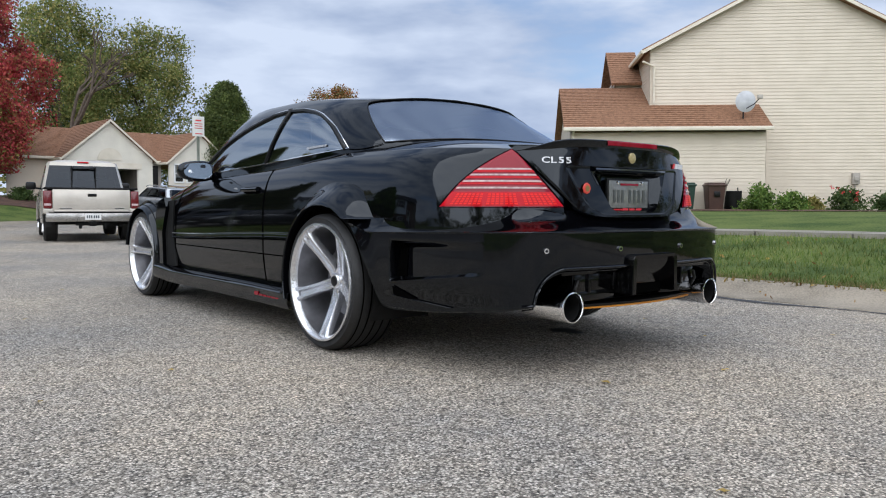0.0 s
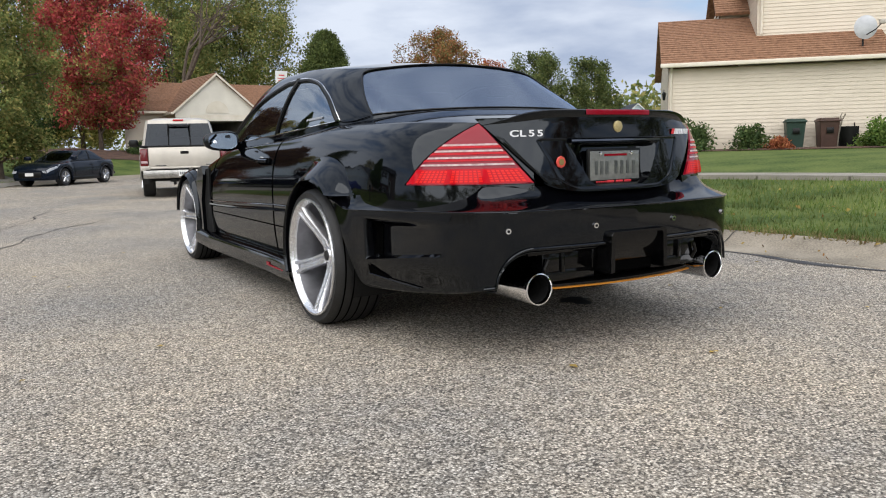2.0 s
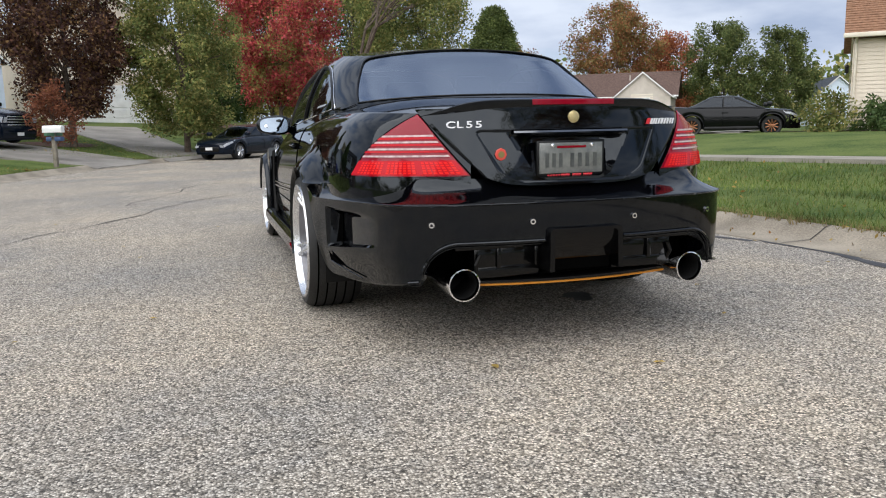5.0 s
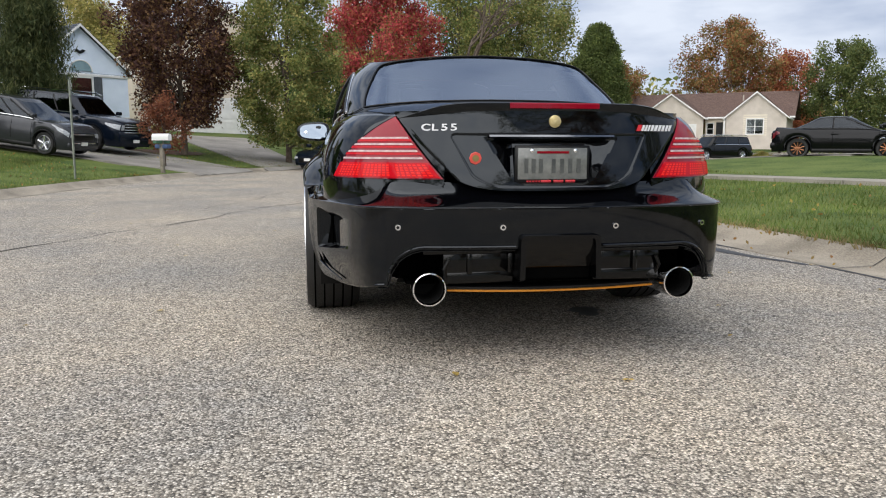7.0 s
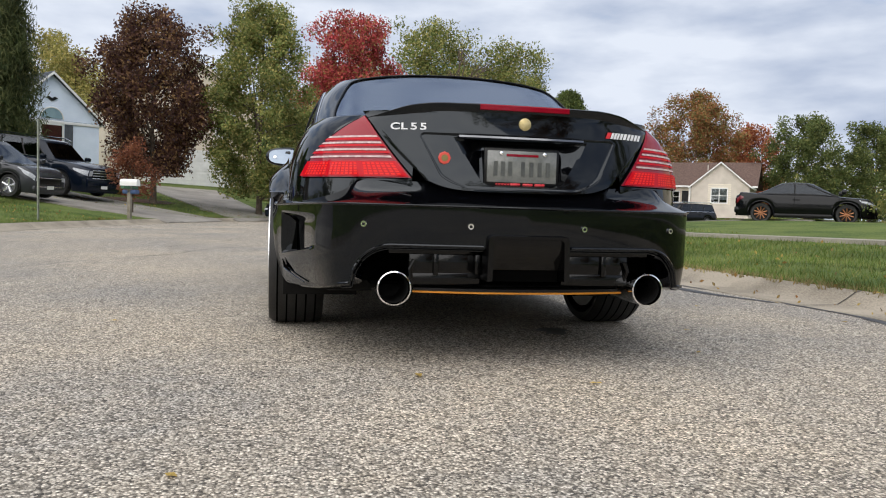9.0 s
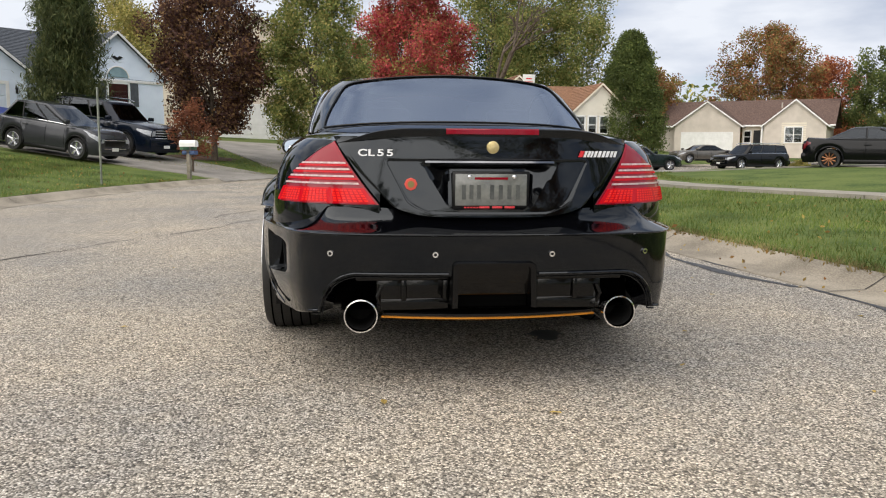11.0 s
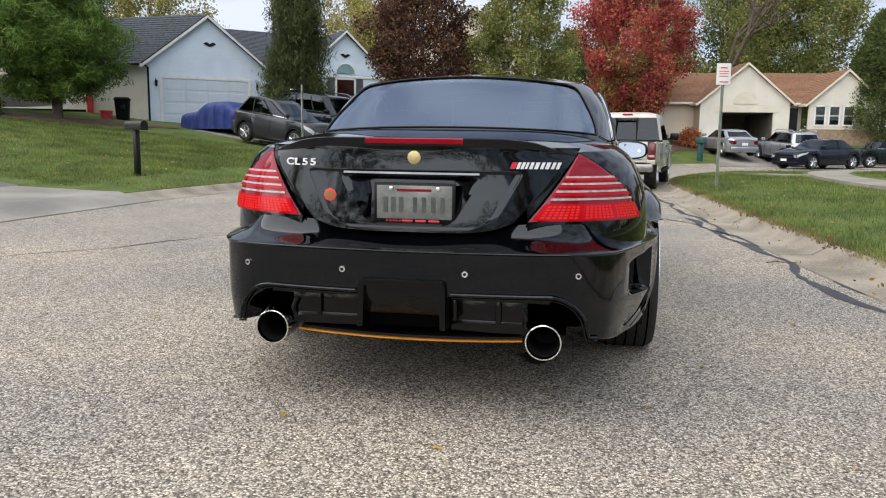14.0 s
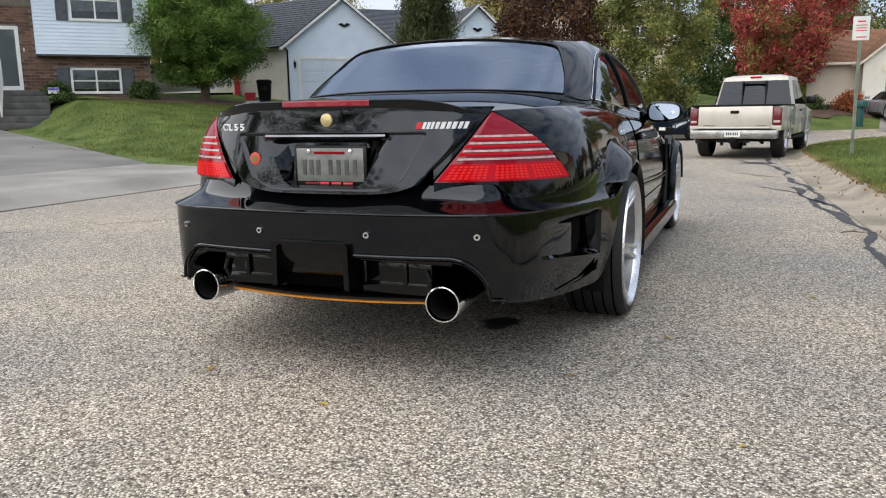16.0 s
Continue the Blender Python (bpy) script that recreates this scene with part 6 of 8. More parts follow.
for u, v, w, h, sd in ((.55, -.7, .55, .75, 61), (3.35, -.6, .62, .75, 62)):
    p = sm @ Vector((u, v, 0))
    shrub(p.x, p.y, w, h, "deep", "clipped boxwood shrub against the brick wall", sd, z=1.62, n=110)
for x, y, w, h, k, sd in ((-9.2, 29.4, .6, .9, "deep", 63), (-7.9, 29.9, .7, .8, "yellow", 64), (-1.3, 29.5, .8, .9, "green", 65), (5.2, 38.0, .8, 1.0, "russet", 66), (3.6, 37.6, .7, .6, "deep", 67), (12.2, 40.0, .7, .7, "russet", 68), (13.4, 40.4, .6, .6, "deep", 69), (32, 51.5, .9, .6, "yellow", 70), (7.6, 38.6, .4, .9, "green", 71)):
    shrub(x, y, w, h, k, "garden shrub in front of the house", sd)


def far_woods():
    """A low belt of far woods behind the houses; its unseen rest round the street is added to close the reflections."""
    rng = np.random.default_rng(77)
    cs = []
    for i in range(3200):
        a = rng.uniform(-math.pi, math.pi)
        r = rng.uniform(78, 100)
        # raised behind the camera, unseen, so the boot lid mirrors dark woods
        top = (6.5 + 2.5 * math.sin(a * 7) + 1.6 * math.sin(a * 17 + 1)) * (1 + 1.1 * step(1.75, 2.2, abs(a)))
        cs.append((r * math.sin(a), 10 + r * math.cos(a), .5 + top * rng.uniform(0, 1) ** .7))
    return leaf_cloud(rng, cs, 22, 1.3, .40)


tagged(part("far_woods", far_woods(), LEAF["green"], smooth=False), "belt of autumn woods behind the houses, with an unseen taller part added behind the camera", "woods", kind="stuff")

# ---- parked vehicles ----
def car_paint(name, c, metal=.3):
    return surface(name, c, tuple(min(1, q * 1.25 + .0008) for q in c), 3, .25, 0, 200, metal=metal, coat=.6, spec=.12)


NAVY = car_paint("navy_paint", (.0035, .007, .015))
GREY_PAINT = car_paint("grey_paint", (.040, .042, .047), .4)
BLACK_PAINT = surface("black_car_paint", (.0016, .0019, .0026), (.003, .0034, .0044), 3, .12, 0, 200, spec=.28)
SILVER = car_paint("silver_paint", (.36, .38, .41), .6)
GREEN_BLACK = car_paint("dark_green_paint", (.005, .011, .010), .1)
PEWTER = car_paint("pewter_paint", (.50, .465, .41), .25)
BEIGE_PAINT = car_paint("bronze_grey_paint", (.14, .13, .115), .5)
CAR_GLASS = glass_material("car_glass", (.06, .065, .07), 1.6, .015, (.66, .72, .80))
HEADLAMP = surface("headlamp", (.24, .25, .27), (.45, .47, .50), 20, .1, 0, 90, coat=1.0)
DEEP_RED = plain("deep_red_lens", (.12, .004, .008), .2, coat=.6)
BRONZE = surface("bronze_rim", (.28, .12, .06), (.38, .18, .09), 8, .35, .1, 200, metal=.8)


def simple_wheel(car, x, y, r, sgn, rim_mat, w=.22):
    wh = empty("wheel", pose(x, y, r, 0, 0, 0 if sgn > 0 else 180))
    wh.parent = car
    part("tyre", lathe([(r * .66, -.01), (r * .93, 0), (r, -.03), (r, -w + .03), (r * .9, -w)], 28), RUBBER, wh)
    part("rim", lathe([(r * .70, -.002), (r * .66, .006), (r * .62, -.03), (r * .58, -.05), (0, -.06)], 28), SATIN if rim_mat is BRONZE else BARREL, wh)
    arms = 10 if rim_mat is BRONZE else 5
    for k in range(arms):
        a = 2 * math.pi * k / arms + .3
        c, s = math.cos(a), math.sin(a)
        part("spoke", tube([(-.02, r * .06 * c, r * .06 * s), (-.012, r * .64 * c, r * .64 * s)], r * .5 / arms, 6, r * .65 / arms), rim_mat, wh)
    part("hub", lathe([(0, .0), (r * .12, -.005), (r * .16, -.04)], 14), rim_mat, wh)
    return wh


def vehicle(name, label, category, m, L, W, H, belt, hood, paint, axles, r, cab, rim=RIM, tail=.0, nose_z=.62, deck=None, rails=False, window_parts=2, trim=False, bars=0):
    """A parked car, y forward, its middle over the origin. cab: (rear foot, rear top, front top, front foot) of the cabin along y."""
    car = empty(name, m, label, category)
    y0, y1 = -L / 2, L / 2
    deck = belt if deck is None else deck
    c0, c1, c2, c3 = cab
    top = spline((y0, y0 + .25, c0, c1, c2, c3, (c3 + y1) / 2, y1 - .12, y1), (deck - .10, deck, deck + .01, belt, belt - .01, hood + .03, hood, hood - .10, nose_z))

    def bottom(y):
        z = .20
        for a in axles:
            if abs(y - a) < r + .06:
                z = max(z, r + math.sqrt((r + .06) ** 2 - (y - a) ** 2))
        return z
    ys = np.unique(np.concatenate([np.linspace(y0, y1, 70), [y0 + .03, y0 + .08, y1 - .03, y1 - .08]]))
    prof = [(0, .93), (.12, .975), (.35, 1.0), (.6, .995), (.82, .965), (.95, .92), (1.0, .86)]

    def f(y, k):
        e = min((y - y0), (y1 - y)) / .45
        wf = 1 - .26 * max(0, 1 - e) ** 2.2
        if k < len(prof):
            t, q = prof[k]
            z = bottom(y) + (top(y) - bottom(y)) * t
            return (W / 2 * q * wf, y, z)
        c = (k - len(prof) + 1) / 4
        return (W / 2 * .86 * wf * (1 - c), y, top(y) + .03 * (1 - (1 - c) ** 2))
    g = flip(grid(f, ys, range(len(prof) + 4)))
    ends = []
    for y in (y0, y1):
        pts = [f(y, k) for k in range(len(prof) + 4)]
        ends.append((pts + [(-q[0], q[1], q[2]) for q in reversed(pts[:-1])], [tuple(range(2 * len(pts) - 1))]))
    part("body", join(g, mirror_x(g), *ends), paint, car)
    # cabin: a smooth outline that leans in towards the roof
    wb, wt = W / 2 * .87, W / 2 * .69
    NR, NC, NS, NF = 5, 4, 10, 5
    I1, I2, I3, I4 = NR, NR + NC, NR + NC + NS, NR + 2 * NC + NS
    IN = I4 + NF

    def outline(h):
        yr, yf = c0 + (c1 - c0) * h, c3 + (c2 - c3) * h
        w = wb + (wt - wb) * (.55 * h + .45 * h ** 3)
        pts = [(w * .80 * i / NR, yr + .06 * (i / NR) ** 2) for i in range(NR + 1)]
        a, b, m = np.array(pts[-1]), np.array((w * .99, yr + .24)), np.array((w * .985, yr + .09))
        pts += [tuple((1 - t) ** 2 * a + 2 * t * (1 - t) * m + t * t * b) for t in np.linspace(0, 1, NC + 1)[1:]]
        pts += [(w * (.99 + .02 * math.sin(math.pi * t)), yr + .24 + (yf - .34 - yr - .24) * t) for t in np.linspace(0, 1, NS + 1)[1:]]
        a, b, m = np.array(pts[-1]), np.array((w * .80, yf - .07)), np.array((w * .985, yf - .17))
        pts += [tuple((1 - t) ** 2 * a + 2 * t * (1 - t) * m + t * t * b) for t in np.linspace(0, 1, NC + 1)[1:]]
        pts += [(w * .80 * (1 - t), yf - .07 * (1 - t) ** 2) for t in np.linspace(0, 1, NF + 1)[1:]]
        return pts

    def cabin(i, h):
        x, y = outline(min(h, 1.0))[i]
        ym, yl = (c1 + c2) / 2, (c2 - c1) / 2
        zr = H - .07 * abs((y - ym) / yl) ** 2.6 * .6
        if h <= 1:
            return (x, y, (top(y) - .012) * (1 - h) + (zr - .035) * h)
        c = h - 1
        return (x * (1 - c), y * (1 - .12 * c) + ym * .12 * c, zr - .035 * (1 - c) ** 2)
    hs = [0, .10, .3, .5, .7, .9, 1.0, 1.08, 1.25, 1.6, 2.0]
    V, F = grid(cabin, range(IN + 1), hs)
    nh = len(hs)
    F = [q for q in F if not (1 <= q[0] % nh < 5 and (q[0] // nh < I1 or I2 <= q[0] // nh < I3 or q[0] // nh >= I4))]
    g = flip((V, F))
    part("roof", join(g, mirror_x(g)), paint, car)

    def pane(i0, i1, h0=.10, h1=.9):
        return grid(cabin, range(i0, i1 + 1), np.linspace(h0, h1, 5))
    for s, e, nm in ((0, I1, "rear_window"), (I4, IN, "windscreen")):
        g = pane(s, e)
        part(nm, outward(join(g, mirror_x(g)), (0, (c1 + c2) / 2, .9)), CAR_GLASS, car)
    part("cabin_inside", box(-wt * .8, wt * .8, c1 + .1, c2 - .3, belt - .3, belt + .08, .05), BLACK, car)
    for sgn in (1, -1):
        cuts = [round(I2 + (I3 - I2) * k / window_parts) for k in range(window_parts + 1)]
        for i in range(window_parts):
            g = pane(cuts[i], cuts[i + 1])
            part("side_window", outward(g if sgn > 0 else mirror_x(g), (0, (c1 + c2) / 2, .9)), CAR_GLASS, car)
            pl = tube([cabin(cuts[i + 1], h) for h in (.1, .5, .9)], .026, 6)
            part("pillar", pl if sgn > 0 else mirror_x(pl), SATIN, car)
        tr = tube([cabin(i, .09) for i in range(I2, I3 + 1)], .014, 6)
        part("window_trim", tr if sgn > 0 else mirror_x(tr), CHROME if trim else SATIN, car)
        sl = box(W / 2 * .90, W / 2 * .985, axles[0] + r + .05, axles[1] - r - .05, .17, .30, .03)
        sl = ([v.co.to_tuple() for v in sl.verts], [[v.index for v in f.verts] for f in sl.faces]) if isinstance(sl, bmesh.types.BMesh) else sl
        part("sill", sl if sgn > 0 else mirror_x(sl), SATIN, car)
        x = sgn * (W / 2 * .93)

        def skin(y, t, out):
            e = min((y - y0), (y1 - y)) / .45
            wf = 1 - .26 * max(0, 1 - e) ** 2.2
            q = float(np.interp(t, [p[0] for p in prof], [p[1] for p in prof]))
            return (sgn * (W / 2 * q * wf + out), y, bottom(y) + (top(y) - bottom(y)) * t)

        def corner_lamp(nm, ya, yb, yc, ta, tb, mt):
            """A lamp that wraps the body's corner: wide at the end (ya), drawn out to a point along the side (yb)."""
            sd = grid(lambda u, v: skin(ya + (yb - ya) * u, ta + (tb - ta) * (.5 * u + v * (1 - .75 * u)), .006), np.linspace(0, 1, 8), np.linspace(0, 1, 4))
            fr = grid(lambda u, v: (skin(ya, ta + (tb - ta) * v, .006)[0] * (1 - u * .34), ya + yc * (1 - .5 * u), skin(ya, ta + (tb - ta) * (v + .10 * u * (1 - v)), 0)[2]), np.linspace(0, 1, 5), np.linspace(0, 1, 4))
            part(nm, outward(join(sd, fr), (0, 0, .6)), mt, car)
        corner_lamp("tail_lamp", y0 + .02, y0 + .22, -.035, .62, .90, DEEP_RED)
        corner_lamp("headlamp", y1 - .03, y1 - .50, .045, .70, .93, HEADLAMP)
        for a in axles:
            lip = [(sgn * (W / 2 - .004), a + math.cos(w) * (r + .062), r + math.sin(w) * (r + .062)) for w in np.linspace(-.25, math.pi + .25, 18)]
            part("arch_lip", tube(lip, .022, 6), SATIN if rails or bars else paint, car)
        for k in range(window_parts):
            y = outline(.1)[round(I2 + (I3 - I2) * (k + 1) / window_parts)][1]
            part("door_seam", tube([skin(y, t, .001) for t in np.linspace(.22, .97, 9)], .006, 5), SEAL, car)
        mr = box(*sorted((x + sgn * .02, x + sgn * .22)), c3 - .40, c3 - .26, belt + .02, belt + .16, .04)
        part("door_mirror", mr, paint, car)
        part("door_handle", box(*sorted((x - sgn * .01 + sgn * .04, x + sgn * .065)), (c1 + c2) / 2 - .1, (c1 + c2) / 2 + .1, belt - .16, belt - .13, .01), paint, car)
        if rails:
            part("roof_rail", tube([(sgn * wt * .92, c1 + .1, H - .02), (sgn * wt * .94, c1 + .3, H + .05), (sgn * wt * .94, c2 - .3, H + .05), (sgn * wt * .92, c2 - .05, H - .03)], .022, 6), CHROME, car)
        for a in axles:
            simple_wheel(car, sgn * (W / 2 - .015), a, r, sgn, rim)
    part("front_grille", box(-W * .26, W * .26, y1 - .06, y1 + .012, nose_z - .22, nose_z - .04, .02), SATIN, car)
    for k in range(bars):
        z = nose_z - .30 + k * .26 / max(1, bars - 1)
        part("grille_bar", box(-W * .30, W * .30, y1 - .01, y1 + .03, z, z + .022, .006), CHROME, car)
    part("underbody", box(-W * .36, W * .36, y0 + .25, y1 - .25, .22, belt - .30, .05), BLACK, car)
    part("front_bumper", box(-W * .40, W * .40, y1 - .12, y1 + .02, .24, nose_z - .26, .05), paint, car)
    part("front_plate", box(-.14, .14, y1 + .018, y1 + .03, .34, .44), WHITE, car)
    part("rear_plate", box(-.14, .14, y0 - .02, y0 - .005, deck - .36, deck - .24), WHITE, car)
    part("rear_bumper", box(-W * .42, W * .42, y0 - .04, y0 + .12, .28, deck - .42, .05), paint, car)
    return car


vehicle("sedan", "dark navy two-door sedan parked at the kerb", "car", pose(-.45, 26.2, 0, 0, 0, 142), 3.75, 1.52, 1.17, .80, .70, NAVY, (-1.10, 1.16), .28, (-1.62, -.80, .20, 1.10), deck=.80, nose_z=.50)
vehicle("sedan", "dark navy four-door sedan parked beyond the bend", "car", pose(10.0, 33.0, 0, 0, 0, 129), 4.25, 1.6, 1.28, .85, .78, NAVY, (-1.3, 1.3), .30, (-1.75, -1.05, .35, 1.15), deck=.88, nose_z=.58)
vehicle("old_coupe", "dark green old boxy coupe parked on the street", "car", pose(14.1, 36.6, 0, 0, 0, -80), 4.25, 1.6, 1.24, .86, .82, GREEN_BLACK, (-1.30, 1.35), .29, (-1.25, -.95, .25, .75), deck=.86, nose_z=.66, trim=True)
vehicle("large_suv", "black large sport utility vehicle on the street", "car", pose(23.4, 42.6, -.05, 0, 0, 109), 5.2, 1.75, 1.54, .97, .90, BLACK_PAINT, (-1.55, 1.6), .33, (-2.5, -2.35, .75, 1.35), deck=.97, nose_z=.74, rails=True, window_parts=3, trim=True, bars=4)
vehicle("sedan", "bronze-grey sedan on the driveway", "car", pose(22.2, 47.2, .25, 0, 0, 100), 4.2, 1.6, 1.25, .85, .80, BEIGE_PAINT, (-1.25, 1.3), .30, (-1.75, -.9, .35, 1.15), deck=.88, nose_z=.58)
vehicle("sedan", "silver four-door sedan in front of the open garage", "car", pose(6.9, 37.4, land(6.9, 37.4) + .02, 2, 0, 14), 4.2, 1.58, 1.25, .84, .78, SILVER, (-1.25, 1.3), .30, (-1.7, -1.05, .3, 1.1), deck=.88, nose_z=.58)
vehicle("wagon", "silver sport utility wagon on the driveway", "car", pose(9.5, 36.6, land(9.5, 36.6) + .1, 3, 0, 14), 4.2, 1.62, 1.48, .94, .88, SILVER, (-1.25, 1.25), .32, (-1.98, -1.75, .3, 1.0), deck=.94, nose_z=.68, rails=True, window_parts=3)
vehicle("coupe_car", "black two-door coupe with bronze wheels on the driveway", "car", pose(14.32, 17.90, .52, 0, 0, -125.5), 3.85, 1.55, 1.25, .86, .75, BLACK_PAINT, (-1.20, 1.12), .30, (-1.82, -.75, .28, 1.35), BRONZE, deck=.90, nose_z=.53)
vehicle("crossover", "dark grey crossover parked on the sloping drive", "car", pose(-9.95, 22.2, .78, -7, 0, -112), 3.85, 1.62, 1.58, 1.0, .93, GREY_PAINT, (-1.15, 1.2), .33, (-1.85, -1.45, .02, 1.20), deck=1.04, nose_z=.70, window_parts=3, bars=2, trim=True)
vehicle("large_suv", "dark navy large sport utility vehicle with chrome grille", "car", pose(-9.55, 25.7, .90, -6, 0, -119), 5.0, 1.86, 1.80, 1.12, 1.10, NAVY, (-1.4, 1.5), .37, (-2.4, -2.2, .45, 1.15), deck=1.08, nose_z=.97, rails=True, window_parts=3, trim=True, bars=4)


def covered_car(m):
    """A car under a draped blue cover: folds run down to the hem."""
    ob = empty("covered_car", m, "car under a blue draped cover in front of the garage", "car cover")
    prof = spline((-2.1, -1.95, -1.2, -.5, .4, 1.0, 1.9, 2.1), (.40, .74, .84, 1.16, 1.14, .82, .70, .36))

    def f(y, k):
        t = k / 14
        e = max(0, 1 - min(y + 2.1, 2.1 - y) / .5)
        w = .80 * (1 - .3 * e * e)
        a = t * math.pi / 2
        zt = prof(y)
        x, z = w * max(0.0, math.cos(a)) ** .38, .10 + (zt - .10) * math.sin(a) ** .42
        fold = .06 * math.sin(y * 7 + 3 * math.sin(y * 2.3)) * (1 - t) ** 1.1 + .02 * math.sin(y * 23 + t * 4) * (1 - t)
        return (x + fold, y, z)
    g = flip(grid(f, np.linspace(-2.1, 2.1, 80), range(15)))
    part("cover", join(g, mirror_x(g)), surface("blue_cover", (.006, .017, .115), (.016, .038, .21), 4, .55, .25, 40), ob)
    for sgn in (1, -1):
        for a in (-1.2, 1.25):
            simple_wheel(ob, sgn * .72, a, .28, sgn, RIM)


covered_car(pose(-13.4, 24.8, land(-13.4, 24.8) + .02, 0, 3, 68))


# pewter pickup truck
tk = empty("pickup_truck", pose(1.03, 14.45, 0, 0, 0, -9), "pewter silver extended-cab pickup truck with dark rear window", "truck")
W2 = .90
part("bed_side", box(-W2, -W2 + .09, .05, 2.0, .58, 1.08, .03), PEWTER, tk)
part("bed_side", box(W2 - .09, W2, .05, 2.0, .58, 1.08, .03), PEWTER, tk)
part("bed_floor", box(-W2 + .05, W2 - .05, .05, 2.0, .56, .66), BLACK, tk, smooth=False)
part("bed_cover", box(-W2 + .02, W2 - .02, .02, 2.0, 1.075, 1.115, .015), BLACK, tk, "black soft bed cover")
tg = part("tailgate", box(-.73, .73, -.01, .06, .62, 1.075, .025), PEWTER, tk)
part("tailgate_handle", box(-.085, .085, -.03, .0, .93, .99, .012), BLACK, tg)
part("tailgate_lip", box(-.70, .70, -.02, .01, .62, .66, .01), PEWTER, tg)
part("tailgate_badge", box(-.60, -.38, -.018, -.008, .685, .70), CHROME, tg)
part("tailgate_badge", box(.42, .62, -.018, -.008, .685, .70), CHROME, tg)
for sgn in (1, -1):
    tl = part("tail_lamp", box(*sorted((sgn * .735, sgn * .895)), -.015, .12, .68, 1.05, .025), DEEP_RED, tk, "tall dark red tail lamp")
    part("reversing_lens", box(*sorted((sgn * .75, sgn * .88)), -.02, .05, .74, .79, .01), SILVER_LENS, tl)
    part("bed_corner", box(*sorted((sgn * .70, sgn * .90)), .0, .1, .58, .70, .02), PEWTER, tk)
    for a, w in ((.95, .30), (4.3, .28)):
        simple_wheel(tk, sgn * .875, a, .40, sgn, RIM, .26)
        arch = grid(lambda t, k: (sgn * (.86, .915, .90)[k], a + math.cos(t) * (.43, .44, .53)[k], .42 + math.sin(t) * (.43, .44, .53)[k]), np.linspace(-.1, math.pi + .1, 20), range(3))
        part("wheel_arch", arch, PEWTER, tk)
    part("door_mirror", box(*sorted((sgn * .93, sgn * 1.15)), 3.42, 3.54, 1.12, 1.30, .04), SATIN, tk)
    part("mirror_arm", tube([(sgn * .82, 3.5, 1.14), (sgn * .96, 3.48, 1.16)], .025, 6), BLACK, tk)
    part("running_board", box(*sorted((sgn * .74, sgn * .93)), 1.5, 3.75, .36, .42, .02), BLACK, tk)
rb = part("rear_bumper", box(-.86, .86, -.14, .05, .42, .60, .03), surface("bumper_chrome", (.26, .25, .24), (.42, .41, .39), 4, .25, .05, 80, metal=.8), tk, "dull chrome step bumper")
part("step_pad", box(-.80, .80, -.13, .03, .595, .612), BLACK, rb, smooth=False)
part("rear_plate", box(-.15, .15, -.16, -.142, .46, .585), WHITE, rb)
for x in (-.11, -.07, -.03, .02, .06, .10):
    part("plate_bar", box(x - .012, x + .012, -.165, -.158, .495, .55), SHUTTER, rb)
part("tow_hitch", join(box(-.06, .06, -.16, .1, .33, .42, .01), box(-.32, .32, -.05, .02, .34, .40, .01)), BLACK, tk)
part("exhaust_pipe", tube([(.45, .4, .36), (.55, .05, .34)], .035, 8), BLACK, tk)
part("underbody", box(-.70, .70, .1, 5.0, .36, .58), BLACK, tk, smooth=False)


def cab_point(s, h):
    w = .86 + (-.14) * h ** 1.3
    yr, yf = 2.02 + .16 * h, 4.15 - .72 * h
    q = [(0, yr), (w * .93, yr + .01), (w, yr + .10), (w, yf - .2), (w * .85, yf - .05), (0, yf)]
    return (*q[s], 1.05 + (1.73 - 1.05) * h)


hs = [0, .10, .88, 1.0]
V, F = grid(cab_point, range(6), hs)
F = [q for q in F if not (q[0] % 4 == 1 and q[0] // 4 in (0, 2, 4))]
k = len(V)
V = list(V) + [(0, 2.26, 1.78), (0, 3.3, 1.78), (.50, 2.28, 1.775), (.56, 2.4, 1.77), (.56, 3.15, 1.77), (.50, 3.28, 1.775)]
F += [(3, k, k + 2, 7), (7, k + 2, k + 3, 11), (11, k + 3, k + 4, 15), (15, k + 4, k + 5, 19), (19, k + 5, k + 1, 23), (k, k + 1, k + 5, k + 4, k + 3, k + 2)]
g = flip((V, F))
part("cab", join(g, mirror_x(g)), PEWTER, tk)


def cab_pane(s, a, b):
    P, Q = np.array([cab_point(s, h) for h in (.10, .88)]), np.array([cab_point(s + 1, h) for h in (.10, .88)])
    return [tuple(P[0] + (Q[0] - P[0]) * a), tuple(P[0] + (Q[0] - P[0]) * b), tuple(P[1] + (Q[1] - P[1]) * b), tuple(P[1] + (Q[1] - P[1]) * a)], [(0, 1, 2, 3)]


for a, b in ((.0, .30), (.33, 1.0)):
    g = cab_pane(0, a, b)
    if a == 0:
        part("rear_window", outward(join(g, mirror_x(g)), (0, 3, 1.2)), CAR_GLASS, tk, smooth=False)
    else:
        part("rear_window", outward(g, (0, 3, 1.2)), CAR_GLASS, tk, smooth=False)
        part("rear_window", outward(mirror_x(g), (0, 3, 1.2)), CAR_GLASS, tk, smooth=False)
for x in (-.25, .25):
    part("window_bar", box(x - .010, x + .010, 2.03, 2.12, 1.10, 1.64), SATIN, tk, smooth=False)
